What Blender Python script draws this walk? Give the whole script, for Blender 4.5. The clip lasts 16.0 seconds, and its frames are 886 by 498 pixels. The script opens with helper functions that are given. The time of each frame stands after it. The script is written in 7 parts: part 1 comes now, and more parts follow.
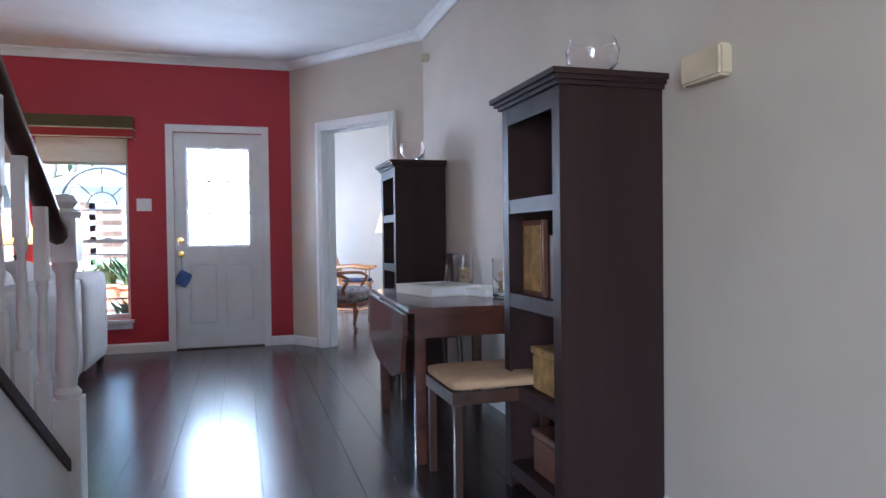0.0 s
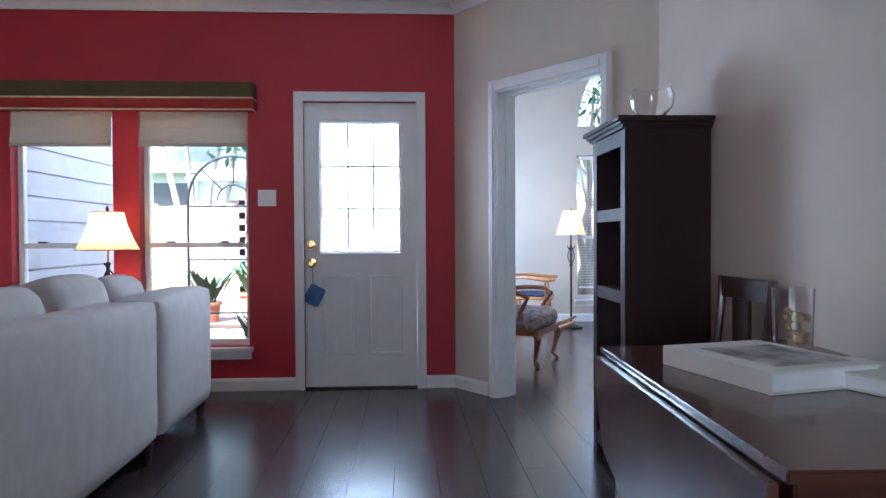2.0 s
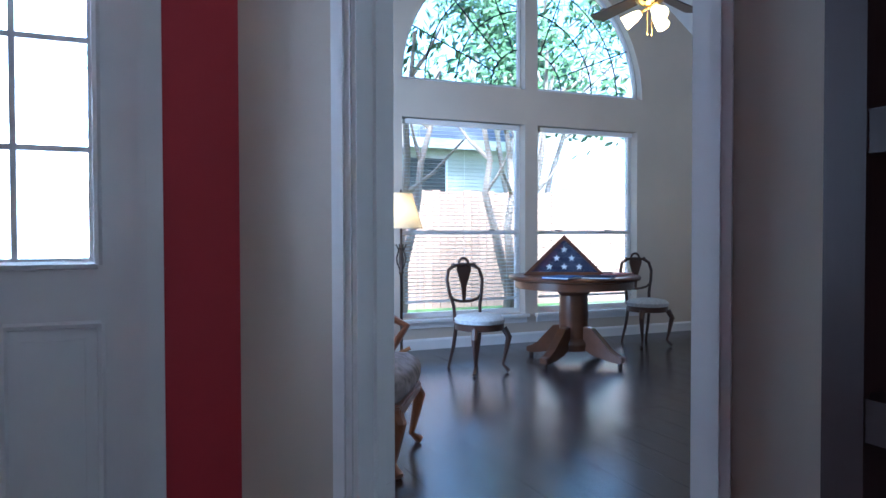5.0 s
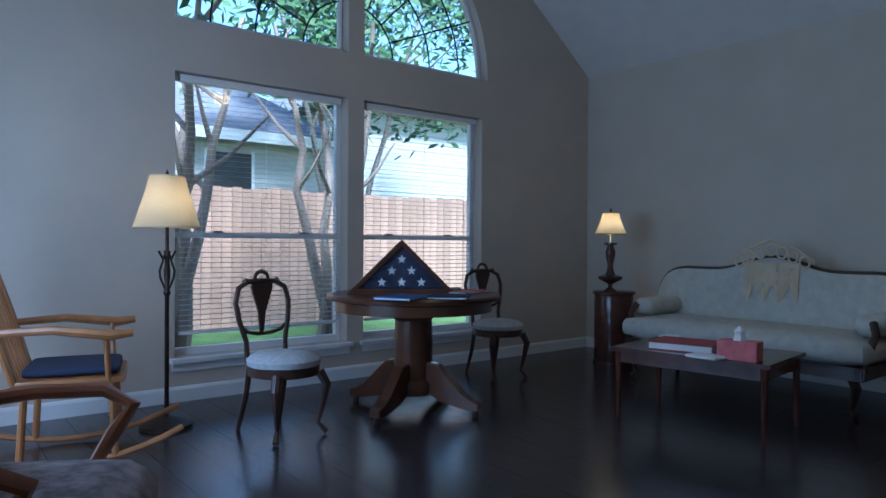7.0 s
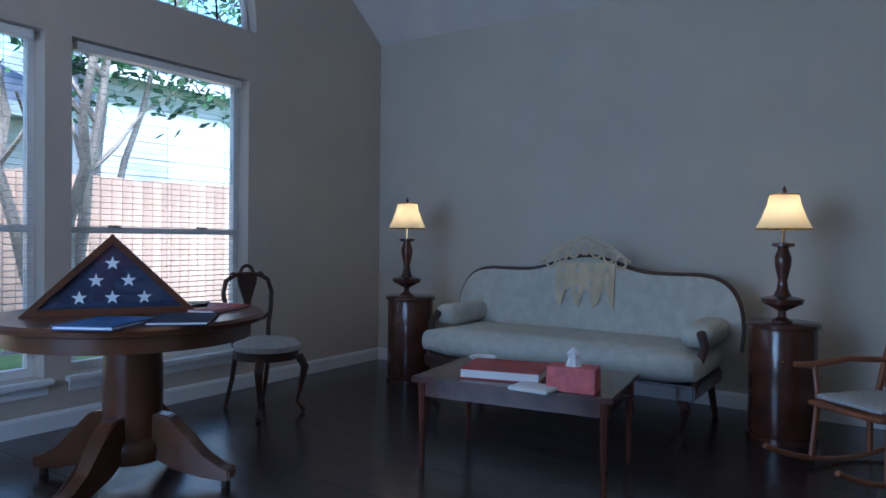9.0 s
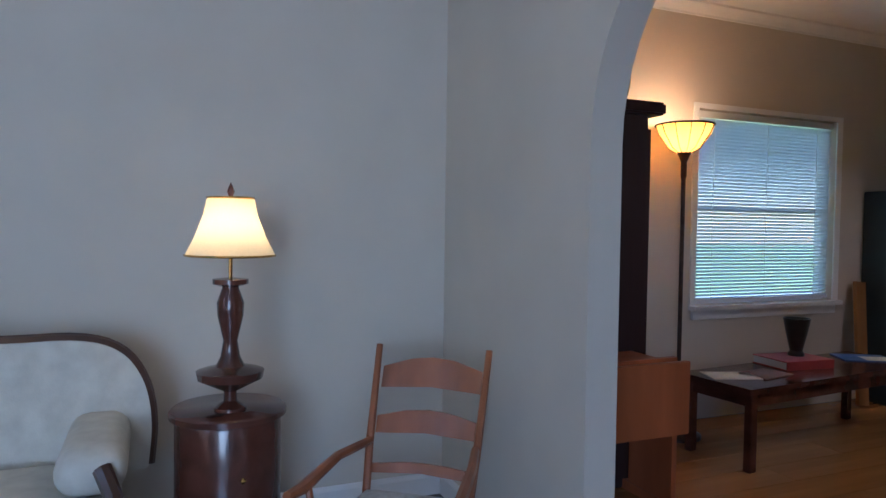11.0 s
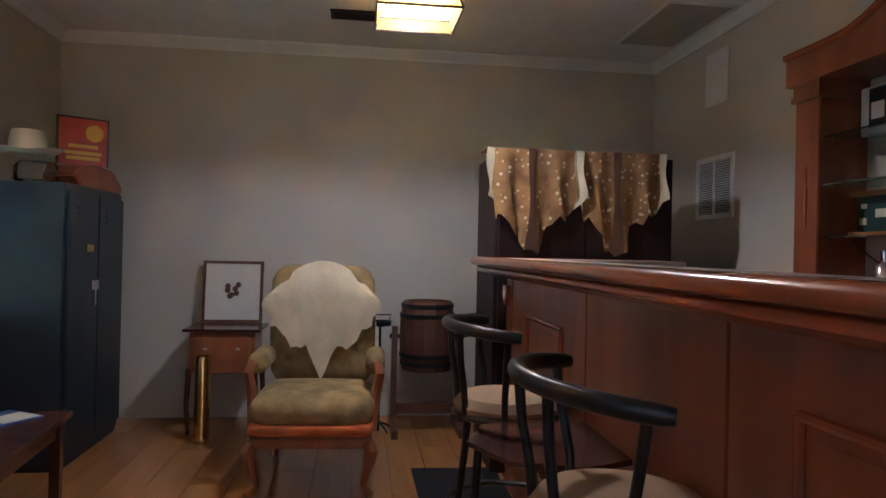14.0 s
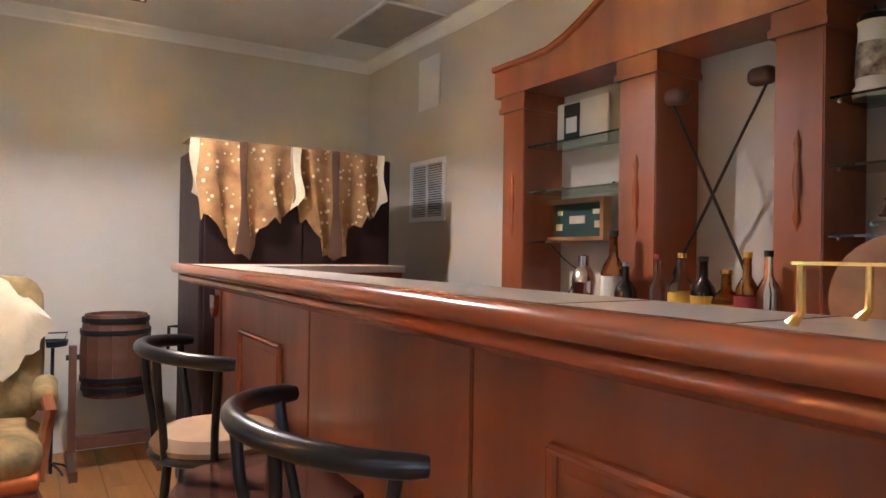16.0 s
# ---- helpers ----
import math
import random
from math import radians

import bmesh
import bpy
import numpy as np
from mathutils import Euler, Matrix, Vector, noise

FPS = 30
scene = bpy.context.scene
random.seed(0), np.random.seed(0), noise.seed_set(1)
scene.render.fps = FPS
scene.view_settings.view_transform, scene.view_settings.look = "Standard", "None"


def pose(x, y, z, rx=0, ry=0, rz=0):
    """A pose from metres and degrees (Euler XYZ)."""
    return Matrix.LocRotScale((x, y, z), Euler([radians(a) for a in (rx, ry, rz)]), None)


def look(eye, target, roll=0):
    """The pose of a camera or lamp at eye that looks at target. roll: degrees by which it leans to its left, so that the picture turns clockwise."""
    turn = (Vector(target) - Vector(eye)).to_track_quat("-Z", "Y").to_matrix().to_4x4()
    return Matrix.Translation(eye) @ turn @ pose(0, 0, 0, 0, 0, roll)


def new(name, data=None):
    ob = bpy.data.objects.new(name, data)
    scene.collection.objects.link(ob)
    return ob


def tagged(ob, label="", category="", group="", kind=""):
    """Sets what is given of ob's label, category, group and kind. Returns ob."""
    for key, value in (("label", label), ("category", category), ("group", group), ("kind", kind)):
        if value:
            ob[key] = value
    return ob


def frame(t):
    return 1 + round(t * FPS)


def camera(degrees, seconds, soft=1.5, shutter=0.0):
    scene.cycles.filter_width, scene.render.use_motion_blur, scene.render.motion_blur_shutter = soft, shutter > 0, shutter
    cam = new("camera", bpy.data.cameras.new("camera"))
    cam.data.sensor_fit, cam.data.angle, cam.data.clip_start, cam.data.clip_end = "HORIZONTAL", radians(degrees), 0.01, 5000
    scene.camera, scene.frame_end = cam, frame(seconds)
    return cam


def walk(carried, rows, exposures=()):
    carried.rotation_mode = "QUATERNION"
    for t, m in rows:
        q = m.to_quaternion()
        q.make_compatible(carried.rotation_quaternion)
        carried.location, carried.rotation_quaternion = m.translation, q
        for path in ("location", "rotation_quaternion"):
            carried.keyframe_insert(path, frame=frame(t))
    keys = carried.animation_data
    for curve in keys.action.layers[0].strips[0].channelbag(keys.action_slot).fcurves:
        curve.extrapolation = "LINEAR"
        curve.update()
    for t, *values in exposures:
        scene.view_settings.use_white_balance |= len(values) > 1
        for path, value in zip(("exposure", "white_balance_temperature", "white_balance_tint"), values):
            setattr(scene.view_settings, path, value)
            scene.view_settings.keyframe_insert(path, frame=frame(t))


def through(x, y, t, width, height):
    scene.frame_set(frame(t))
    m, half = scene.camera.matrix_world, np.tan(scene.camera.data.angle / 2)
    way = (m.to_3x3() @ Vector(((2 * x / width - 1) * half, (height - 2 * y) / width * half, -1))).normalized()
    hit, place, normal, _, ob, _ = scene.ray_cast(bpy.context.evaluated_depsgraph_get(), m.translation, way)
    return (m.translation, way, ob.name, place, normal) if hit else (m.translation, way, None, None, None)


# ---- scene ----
cam = camera(66.2, 16.0)
PATH = [
    (0, -0.267, -0.294, 1.045, 88.87, 0.71, -16.54),
    (0.5, -0.227, 0.194, 1.057, 89.12, 0.38, -9.11),
    (1, -0.158, 0.659, 1.041, 89.14, 0.39, -7.17),
    (1.5, -0.130, 1.152, 1.059, 89.16, 0.38, -3.86),
    (2, -0.138, 1.637, 1.081, 88.99, 0.29, -3.08),
    (2.5, -0.122, 2.120, 1.075, 88.83, 0.22, -2.84),
    (3, -0.143, 2.609, 1.066, 88.81, 0.20, -2.63),
    (3.5, -0.140, 3.068, 1.072, 88.65, 0.05, -4.17),
    (4, -0.132, 3.518, 1.083, 88.61, -0.14, -7.74),
    (4.5, -0.094, 3.972, 1.078, 88.67, -0.14, -15.32),
    (5, -0.021, 4.402, 1.048, 88.78, 0.14, -22.93),
    (7.3, 0.719, 5.829, 1.020, 89.50, -0.25, -40.37),
    (7.5, 0.732, 5.877, 1.018, 89.51, -0.07, -41.66),
    (8, 0.860, 5.931, 0.993, 89.96, 0.20, -42.66),
    (8.2, 0.946, 5.974, 0.998, 89.98, 0.03, -43.23),
    (10.3, 2.666, 7.240, 1.182, 87.53, -0.97, -96.48),
    (10.5, 2.832, 7.260, 1.206, 87.47, -0.78, -102.66),
    (11, 3.218, 7.177, 1.212, 88.07, -0.79, -113.14),
    (11.5, 3.540, 7.052, 1.205, 88.43, -1.50, -128.05),
    (12, 3.853, 6.835, 1.127, 89.52, -1.30, -142.10),
    (12.5, 4.141, 6.670, 1.129, 89.80, -1.67, -152.66),
    (13, 4.395, 6.513, 1.147, 90.00, -1.39, -167.28),
    (13.5, 4.500, 6.354, 1.159, 90.30, -1.38, -178.02),
    (14, 4.526, 6.204, 1.185, 90.18, -1.22, -187.14),
    (14.5, 4.535, 6.076, 1.223, 90.04, -1.04, -193.44),
    (15, 4.555, 6.011, 1.217, 90.24, -1.00, -201.08),
    (15.5, 4.481, 5.984, 1.231, 90.28, -0.96, -207.20),
    (16, 4.485, 5.959, 1.225, 90.30, -0.85, -211.32),
]

EXPOSURES = [(0, 3.5, 5200, 12), (3.0, 3.1, 5050, 10), (4.0, 2.95, 4900, 10), (5.0, 2.75, 4700, 8), (7.3, 1.4, 4600, 6), (8.2, 1.4, 4600, 6), (10.3, 2.7, 4800, 14), (11.5, 2.5, 5000, 14), (12.5, 2.4, 4900, 10), (13.5, 2.95, 4900, 10), (14.5, 3.6, 5000, 12), (16, 4.65, 5400, 14)]

walk(cam, [(t, pose(*p)) for t, *p in PATH], EXPOSURES)

# ---- sky and sun: an overcast day ----
world = bpy.data.worlds.new("world")
scene.world = world
world.use_nodes = True
wn = world.node_tree.nodes
sky = wn.new("ShaderNodeTexSky")
sky.sky_type, sky.sun_disc = "NISHITA", False
sky.sun_elevation, sky.sun_rotation = radians(55), radians(200)
sky.air_density, sky.dust_density = 1.2, 1.0
world.node_tree.links.new(sky.outputs[0], wn["Background"].inputs[0])
wn["Background"].inputs[1].default_value = 0.15
sun = new("sun", bpy.data.lights.new("sun", "SUN"))
sun.data.energy, sun.data.angle, sun.data.color = 5.0, radians(12), (1, 0.96, 0.9)
sun.matrix_world = look((-10, -28, 42), (0, 0, 0))


# fill lamp behind the start of the walk, in an assumed opening never seen
day = new("rear_fill_light", bpy.data.lights.new("rear_fill_light", "AREA"))
day.data.shape, day.data.size, day.data.size_y = "RECTANGLE", 1.9, 2.0
day.data.energy, day.data.color = 11, (0.95, 0.95, 1.0)
day.matrix_world = look((-1.9, -3.55, 1.25), (-1.0, 3, 1.05))

pane_day = new("door_daylight", bpy.data.lights.new("door_daylight", "AREA"))
pane_day.data.shape, pane_day.data.size, pane_day.data.size_y = "RECTANGLE", 0.54, 0.9
pane_day.data.energy, pane_day.data.color = 4, (0.84, 0.92, 1.0)
pane_day.matrix_world = look((-0.4625, 6.61, 1.4375), (-0.4625, 3, 1.4375))

# added cool fill for the sitting room; no window is known on this side
day2 = new("side_fill_light", bpy.data.lights.new("side_fill_light", "AREA"))
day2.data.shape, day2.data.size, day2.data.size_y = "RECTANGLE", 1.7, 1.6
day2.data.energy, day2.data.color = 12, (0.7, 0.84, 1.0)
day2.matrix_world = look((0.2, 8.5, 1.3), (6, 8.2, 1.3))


def bulb(name, x, y, z, watts, color=(1, 0.6, 0.27), r=0.04):
    ob = new(name, bpy.data.lights.new(name, "POINT"))
    ob.data.energy, ob.data.color, ob.data.shadow_soft_size = watts, color, r
    ob.location = (x, y, z)
    return ob


# ---- materials ----
def mat(name, c, rough=0.6, metal=0.0, var=0.12, scale=6.0, bump=0.05, stretch=(1, 1, 1), c2=None, fine=60.0, coat=0.0, trans=0.0, per_object=0.0):
    m = bpy.data.materials.new(name)
    m.use_nodes = True
    n, l = m.node_tree.nodes, m.node_tree.links
    b = n["Principled BSDF"]
    tc = n.new("ShaderNodeTexCoord")
    mp = n.new("ShaderNodeMapping")
    mp.inputs["Scale"].default_value = stretch
    l.new(tc.outputs["Object"], mp.inputs[0])
    a = n.new("ShaderNodeTexNoise")
    a.inputs["Scale"].default_value, a.inputs["Detail"].default_value = scale, 5
    f = n.new("ShaderNodeTexNoise")
    f.inputs["Scale"].default_value, f.inputs["Detail"].default_value = fine, 3
    l.new(mp.outputs[0], a.inputs[0])
    l.new(mp.outputs[0], f.inputs[0])
    ramp = n.new("ShaderNodeValToRGB")
    lo = tuple(max(0, v * (1 - var)) for v in c)
    hi = c2 or tuple(min(1, v * (1 + var)) for v in c)
    ramp.color_ramp.elements[0].position, ramp.color_ramp.elements[1].position = 0.3, 0.7
    ramp.color_ramp.elements[0].color, ramp.color_ramp.elements[1].color = (*lo, 1), (*hi, 1)
    l.new(a.outputs["Fac"], ramp.inputs[0])
    col = ramp.outputs[0]
    if per_object:
        oi = n.new("ShaderNodeObjectInfo")
        hsv = n.new("ShaderNodeHueSaturation")
        mr = n.new("ShaderNodeMapRange")
        mr.inputs[3].default_value, mr.inputs[4].default_value = 1 - per_object, 1 + per_object
        l.new(oi.outputs["Random"], mr.inputs[0])
        l.new(mr.outputs[0], hsv.inputs["Value"])
        l.new(col, hsv.inputs["Color"])
        col = hsv.outputs[0]
    l.new(col, b.inputs["Base Color"])
    rr = n.new("ShaderNodeMapRange")
    rr.inputs[3].default_value, rr.inputs[4].default_value = max(0.02, rough - 0.06), min(1, rough + 0.08)
    l.new(f.outputs["Fac"], rr.inputs[0])
    l.new(rr.outputs[0], b.inputs["Roughness"])
    b.inputs["Metallic"].default_value = metal
    b.inputs["Coat Weight"].default_value = coat
    b.inputs["Transmission Weight"].default_value = trans
    if bump:
        bp = n.new("ShaderNodeBump")
        bp.inputs["Strength"].default_value, bp.inputs["Distance"].default_value = bump, 0.01
        l.new(f.outputs["Fac"], bp.inputs["Height"])
        l.new(bp.outputs[0], b.inputs["Normal"])
    return m


def glow(name, c, power, base=(0.8, 0.75, 0.6)):
    m = mat(name, base, 0.7)
    b = m.node_tree.nodes["Principled BSDF"]
    b.inputs["Emission Color"].default_value = (*c, 1)
    b.inputs["Emission Strength"].default_value = power
    return m


def cloth_shade(name, c, through=0.6):
    m = bpy.data.materials.new(name)
    m.use_nodes = True
    n, l = m.node_tree.nodes, m.node_tree.links
    n.remove(n["Principled BSDF"])
    d, t, mx = n.new("ShaderNodeBsdfDiffuse"), n.new("ShaderNodeBsdfTranslucent"), n.new("ShaderNodeMixShader")
    w = n.new("ShaderNodeTexNoise")
    w.inputs["Scale"].default_value = 40
    ramp = n.new("ShaderNodeValToRGB")
    ramp.color_ramp.elements[0].color = (*[v * 0.85 for v in c], 1)
    ramp.color_ramp.elements[1].color = (*c, 1)
    l.new(w.outputs["Fac"], ramp.inputs[0])
    l.new(ramp.outputs[0], d.inputs[0])
    l.new(ramp.outputs[0], t.inputs[0])
    mx.inputs[0].default_value = through
    l.new(d.outputs[0], mx.inputs[1])
    l.new(t.outputs[0], mx.inputs[2])
    l.new(mx.outputs[0], n["Material Output"].inputs[0])
    return m


def glass_mat(name, c=(1, 1, 1), rough=0.0):
    m = bpy.data.materials.new(name)
    m.use_nodes = True
    b = m.node_tree.nodes["Principled BSDF"]
    b.inputs["Base Color"].default_value = (*c, 1)
    b.inputs["Roughness"].default_value = rough
    b.inputs["Transmission Weight"].default_value = 1
    b.inputs["IOR"].default_value = 1.45
    return m


RED = mat("red_paint", (0.42, 0.018, 0.03), 0.55, var=0.06, scale=3, bump=0.03, fine=180)
TAN = mat("tan_paint", (0.56, 0.49, 0.41), 0.7, var=0.04, scale=2.5, bump=0.04, fine=160)
GREY = mat("pale_paint", (0.58, 0.54, 0.47), 0.7, var=0.04, scale=2.5, bump=0.04, fine=160)
CEIL = mat("ceiling_paint", (0.74, 0.72, 0.7), 0.85, var=0.04, scale=4, bump=0.12, fine=90)
TRIM = mat("white_trim", (0.78, 0.77, 0.76), 0.35, var=0.04, scale=5, bump=0.02)
DARKWOOD = mat("espresso_wood", (0.03, 0.015, 0.014), 0.5, var=0.3, scale=5, stretch=(1, 1, 0.1), bump=0.05)
MAHOG = mat("mahogany", (0.085, 0.03, 0.02), 0.22, var=0.4, scale=8, stretch=(0.3, 1, 1), bump=0.04, coat=0.3)
CHERRY = mat("cherry_wood", (0.30, 0.085, 0.03), 0.35, var=0.3, scale=5, stretch=(1, 1, 0.15), bump=0.03, coat=0.25)
CHERRYH = mat("cherry_moulding", (0.36, 0.10, 0.035), 0.22, var=0.2, scale=5, stretch=(1, 0.15, 1), bump=0.02, coat=0.5)
OAK = mat("golden_oak", (0.33, 0.14, 0.045), 0.35, var=0.3, scale=8, stretch=(1, 1, 0.2), bump=0.05, coat=0.2)
WALNUT = mat("dark_walnut", (0.05, 0.022, 0.014), 0.3, var=0.35, scale=9, stretch=(1, 1, 0.3), bump=0.05, coat=0.2)
TABLEOAK = mat("table_oak", (0.1, 0.038, 0.016), 0.3, var=0.3, scale=7, stretch=(0.3, 1, 1), bump=0.05, coat=0.2)
PLANKD = mat("dark_laminate", (0.035, 0.024, 0.024), 0.23, var=0.35, scale=4, stretch=(4, 0.35, 1), bump=0.004, fine=14, per_object=0.2)
PLANKH = mat("honey_laminate", (0.36, 0.16, 0.05), 0.2, var=0.14, scale=3, stretch=(4, 0.35, 1), bump=0.004, fine=25, coat=0.2, per_object=0.1)
GROUT = mat("joint_dark", (0.02, 0.015, 0.012), 0.6)
SOFAC = mat("grey_linen", (0.5, 0.455, 0.42), 0.95, var=0.07, scale=10, bump=0.25, fine=350)
CREAM = mat("cream_damask", (0.55, 0.54, 0.48), 0.8, var=0.1, scale=18, bump=0.15, fine=200)
SEATW = mat("pale_seat_fabric", (0.5, 0.5, 0.5), 0.85, var=0.15, scale=40, bump=0.2, fine=200)
FLORAL = mat("floral_tapestry", (0.2, 0.16, 0.16), 0.9, var=0.3, scale=22, bump=0.2, c2=(0.42, 0.34, 0.32))
GOLDV = mat("worn_gold_velvet", (0.27, 0.19, 0.075), 0.9, var=0.35, scale=10, bump=0.3, c2=(0.4, 0.27, 0.11))
RUST = mat("rust_velvet", (0.4, 0.1, 0.02), 0.9, var=0.3, scale=12, bump=0.2)
HIDEW = mat("cream_hide", (0.62, 0.52, 0.36), 0.9, var=0.15, scale=7, bump=0.3)
METALD = mat("dark_bronze", (0.06, 0.04, 0.03), 0.4, 0.8, var=0.3, scale=30)
STOOLM = mat("graphite_metal", (0.045, 0.042, 0.042), 0.3, 0.6, var=0.15, scale=20, bump=0.02)
BRASS = mat("polished_brass", (0.75, 0.48, 0.16), 0.22, 1.0, var=0.15, scale=15, bump=0.02)
CHROME = mat("chrome", (0.75, 0.75, 0.77), 0.12, 1.0, var=0.05, bump=0)
SUEDE = mat("beige_suede", (0.46, 0.3, 0.17), 0.95, var=0.12, scale=8, bump=0.2, fine=250)
TOPLAM = mat("cream_worktop", (0.64, 0.58, 0.52), 0.35, var=0.08, scale=30, bump=0.01)
LOCKER = mat("dark_green_enamel", (0.018, 0.03, 0.04), 0.35, 0.1, var=0.3, scale=4, bump=0.03)
PAPER = mat("paper", (0.7, 0.68, 0.62), 0.8, var=0.06)
BLACK = mat("black_plastic", (0.015, 0.015, 0.016), 0.4, var=0.2)
BLUE = mat("blue_cover", (0.05, 0.12, 0.32), 0.5, var=0.4, scale=10)
NAVY = mat("navy_cloth", (0.02, 0.025, 0.06), 0.85, var=0.2, bump=0.2)
REDB = mat("red_cover", (0.35, 0.05, 0.05), 0.5, var=0.2)
PINK = mat("pink_tissue_box", (0.55, 0.13, 0.14), 0.5, var=0.2, scale=25)
WHITEP = mat("white_paper", (0.8, 0.8, 0.8), 0.8, var=0.03)
STRAW = mat("straw", (0.5, 0.38, 0.2), 0.85, var=0.2, scale=20, bump=0.3)
GLASS = glass_mat("clear_glass")
PANE = glass_mat("window_glass", (0.97, 1, 1))
GREENG = glass_mat("green_shelf_glass", (0.75, 0.92, 0.86))
AMBERG = glass_mat("amber_bottle", (0.5, 0.2, 0.04))
SHADE = cloth_shade("lamp_linen", (0.82, 0.7, 0.5))
ROMAN = cloth_shade("roman_linen", (0.75, 0.68, 0.58))
SLAT = cloth_shade("blind_slat", (0.8, 0.82, 0.84))
SLATB = cloth_shade("aluminium_slat", (0.74, 0.77, 0.8), 0.2)
AMBER = cloth_shade("amber_art_glass", (0.8, 0.42, 0.07))
ART = cloth_shade("cream_art_glass", (0.6, 0.45, 0.2))
BULB = glow("bulb_glow", (1, 0.8, 0.45), 4)
GRASS = mat("grass", (0.07, 0.13, 0.03), 0.95, var=0.4, scale=3, bump=0.4, fine=40)
CONC = mat("patio_concrete", (0.4, 0.38, 0.36), 0.9, var=0.15, scale=3, bump=0.1)
FENCE = mat("cedar_fence", (0.36, 0.22, 0.15), 0.9, var=0.25, scale=4, stretch=(1, 1, 0.2), bump=0.1, per_object=0.15)
SIDING = mat("grey_siding", (0.5, 0.48, 0.45), 0.8, var=0.06)
ROOF = mat("roof_shingle", (0.16, 0.16, 0.18), 0.95, var=0.25, scale=8, bump=0.3)
BARK = mat("pale_bark", (0.34, 0.27, 0.22), 0.9, var=0.3, scale=7, stretch=(1, 1, 0.3), bump=0.2)
LEAF = mat("leaf", (0.05, 0.11, 0.03), 0.7, var=0.4, scale=3)
TERRA = mat("terracotta", (0.42, 0.16, 0.08), 0.85, var=0.15, scale=9)
BRICK = mat("red_brick", (0.34, 0.12, 0.08), 0.9, var=0.25, scale=9, bump=0.2)
IRON = mat("black_iron", (0.02, 0.025, 0.03), 0.5, 0.6)

PLANKD.node_tree.nodes["Principled BSDF"].inputs["Specular IOR Level"].default_value = 1.0
DARKWOOD.node_tree.nodes["Principled BSDF"].inputs["Specular IOR Level"].default_value = 0.2


# ---- mesh helpers ----
def bx(bm, a, b, m=None):
    lo, hi = [min(p, q) for p, q in zip(a, b)], [max(p, q) for p, q in zip(a, b)]
    v = [bm.verts.new((x, y, z)) for x in (lo[0], hi[0]) for y in (lo[1], hi[1]) for z in (lo[2], hi[2])]
    if m is not None:
        for w in v:
            w.co = m @ w.co
    for f in ((0, 1, 3, 2), (4, 6, 7, 5), (0, 4, 5, 1), (2, 3, 7, 6), (0, 2, 6, 4), (1, 5, 7, 3)):
        bm.faces.new([v[i] for i in f])
    return v


def prism(bm, poly, to3):
    """poly: outline in 2D; to3(u, v, k) gives the place on the face k (0 or 1)."""
    a, b = [bm.verts.new(to3(u, v, 0)) for u, v in poly], [bm.verts.new(to3(u, v, 1)) for u, v in poly]
    bm.faces.new(a)
    bm.faces.new(b[::-1])
    for i in range(len(a)):
        j = (i + 1) % len(a)
        bm.faces.new((a[j], a[i], b[i], b[j]))


def tube(bm, pts, r, seg=10, closed=False):
    pts = [Vector(p) for p in pts]
    rs = r if isinstance(r, (list, tuple)) else [r] * len(pts)
    rings, up = [], Vector((0, 0, 1))
    for i, p in enumerate(pts):
        if closed:
            d = pts[(i + 1) % len(pts)] - pts[i - 1]
        else:
            d = pts[min(i + 1, len(pts) - 1)] - pts[max(i - 1, 0)]
        d.normalize()
        if i == 0:
            s = d.orthogonal().normalized()
        else:
            s = (s - d * s.dot(d)).normalized()
        t = d.cross(s)
        rings.append([bm.verts.new(p + (s * math.cos(k * math.tau / seg) + t * math.sin(k * math.tau / seg)) * rs[i]) for k in range(seg)])
    n = len(rings)
    for i in range(n if closed else n - 1):
        a, b = rings[i], rings[(i + 1) % n]
        for k in range(seg):
            bm.faces.new((a[k], a[(k + 1) % seg], b[(k + 1) % seg], b[k]))
    if not closed:
        bm.faces.new(rings[0][::-1])
        bm.faces.new(rings[-1])


def lathe(bm, prof, c=(0, 0, 0), seg=20, cap=True, squash=1.0, turn=0.0):
    rings = []
    for r, z in prof:
        rings.append([bm.verts.new((c[0] + r * math.cos(turn + k * math.tau / seg), c[1] + squash * r * math.sin(turn + k * math.tau / seg), c[2] + z)) for k in range(seg)])
    for a, b in zip(rings, rings[1:]):
        for k in range(seg):
            bm.faces.new((a[k], a[(k + 1) % seg], b[(k + 1) % seg], b[k]))
    if cap:
        bm.faces.new(rings[0][::-1])
        bm.faces.new(rings[-1])


def pillow(bm, a, b, r=0.05, puff=0.0, m=None, n=8):
    """A soft block: rounded corners and bulging faces."""
    lo, hi = Vector(a), Vector(b)
    c, h = (lo + hi) / 2, (hi - lo) / 2
    tmp = bmesh.new()
    bmesh.ops.create_cube(tmp, size=2)
    bmesh.ops.subdivide_edges(tmp, edges=tmp.edges[:], cuts=n, use_grid_fill=True)
    idx = {}
    for v in tmp.verts:
        q = Vector([v.co[i] * h[i] for i in range(3)])
        core = Vector([max(-(h[i] - min(r, h[i])), min(h[i] - min(r, h[i]), q[i])) for i in range(3)])
        d = q - core
        if d.length > 1e-6:
            q = core + d.normalized() * min(r, d.length * 1.0) if d.length > r else q
        if puff:
            u = [1 - v.co[i] ** 2 for i in range(3)]
            q = Vector([q[i] * (1 + puff * u[(i + 1) % 3] * u[(i + 2) % 3] / max(h[i], 0.05)) for i in range(3)])
        q = q + c
        idx[v.index] = bm.verts.new(m @ q if m is not None else q)
    for f in tmp.faces:
        bm.faces.new([idx[v.index] for v in f.verts]).smooth = True
    tmp.free()


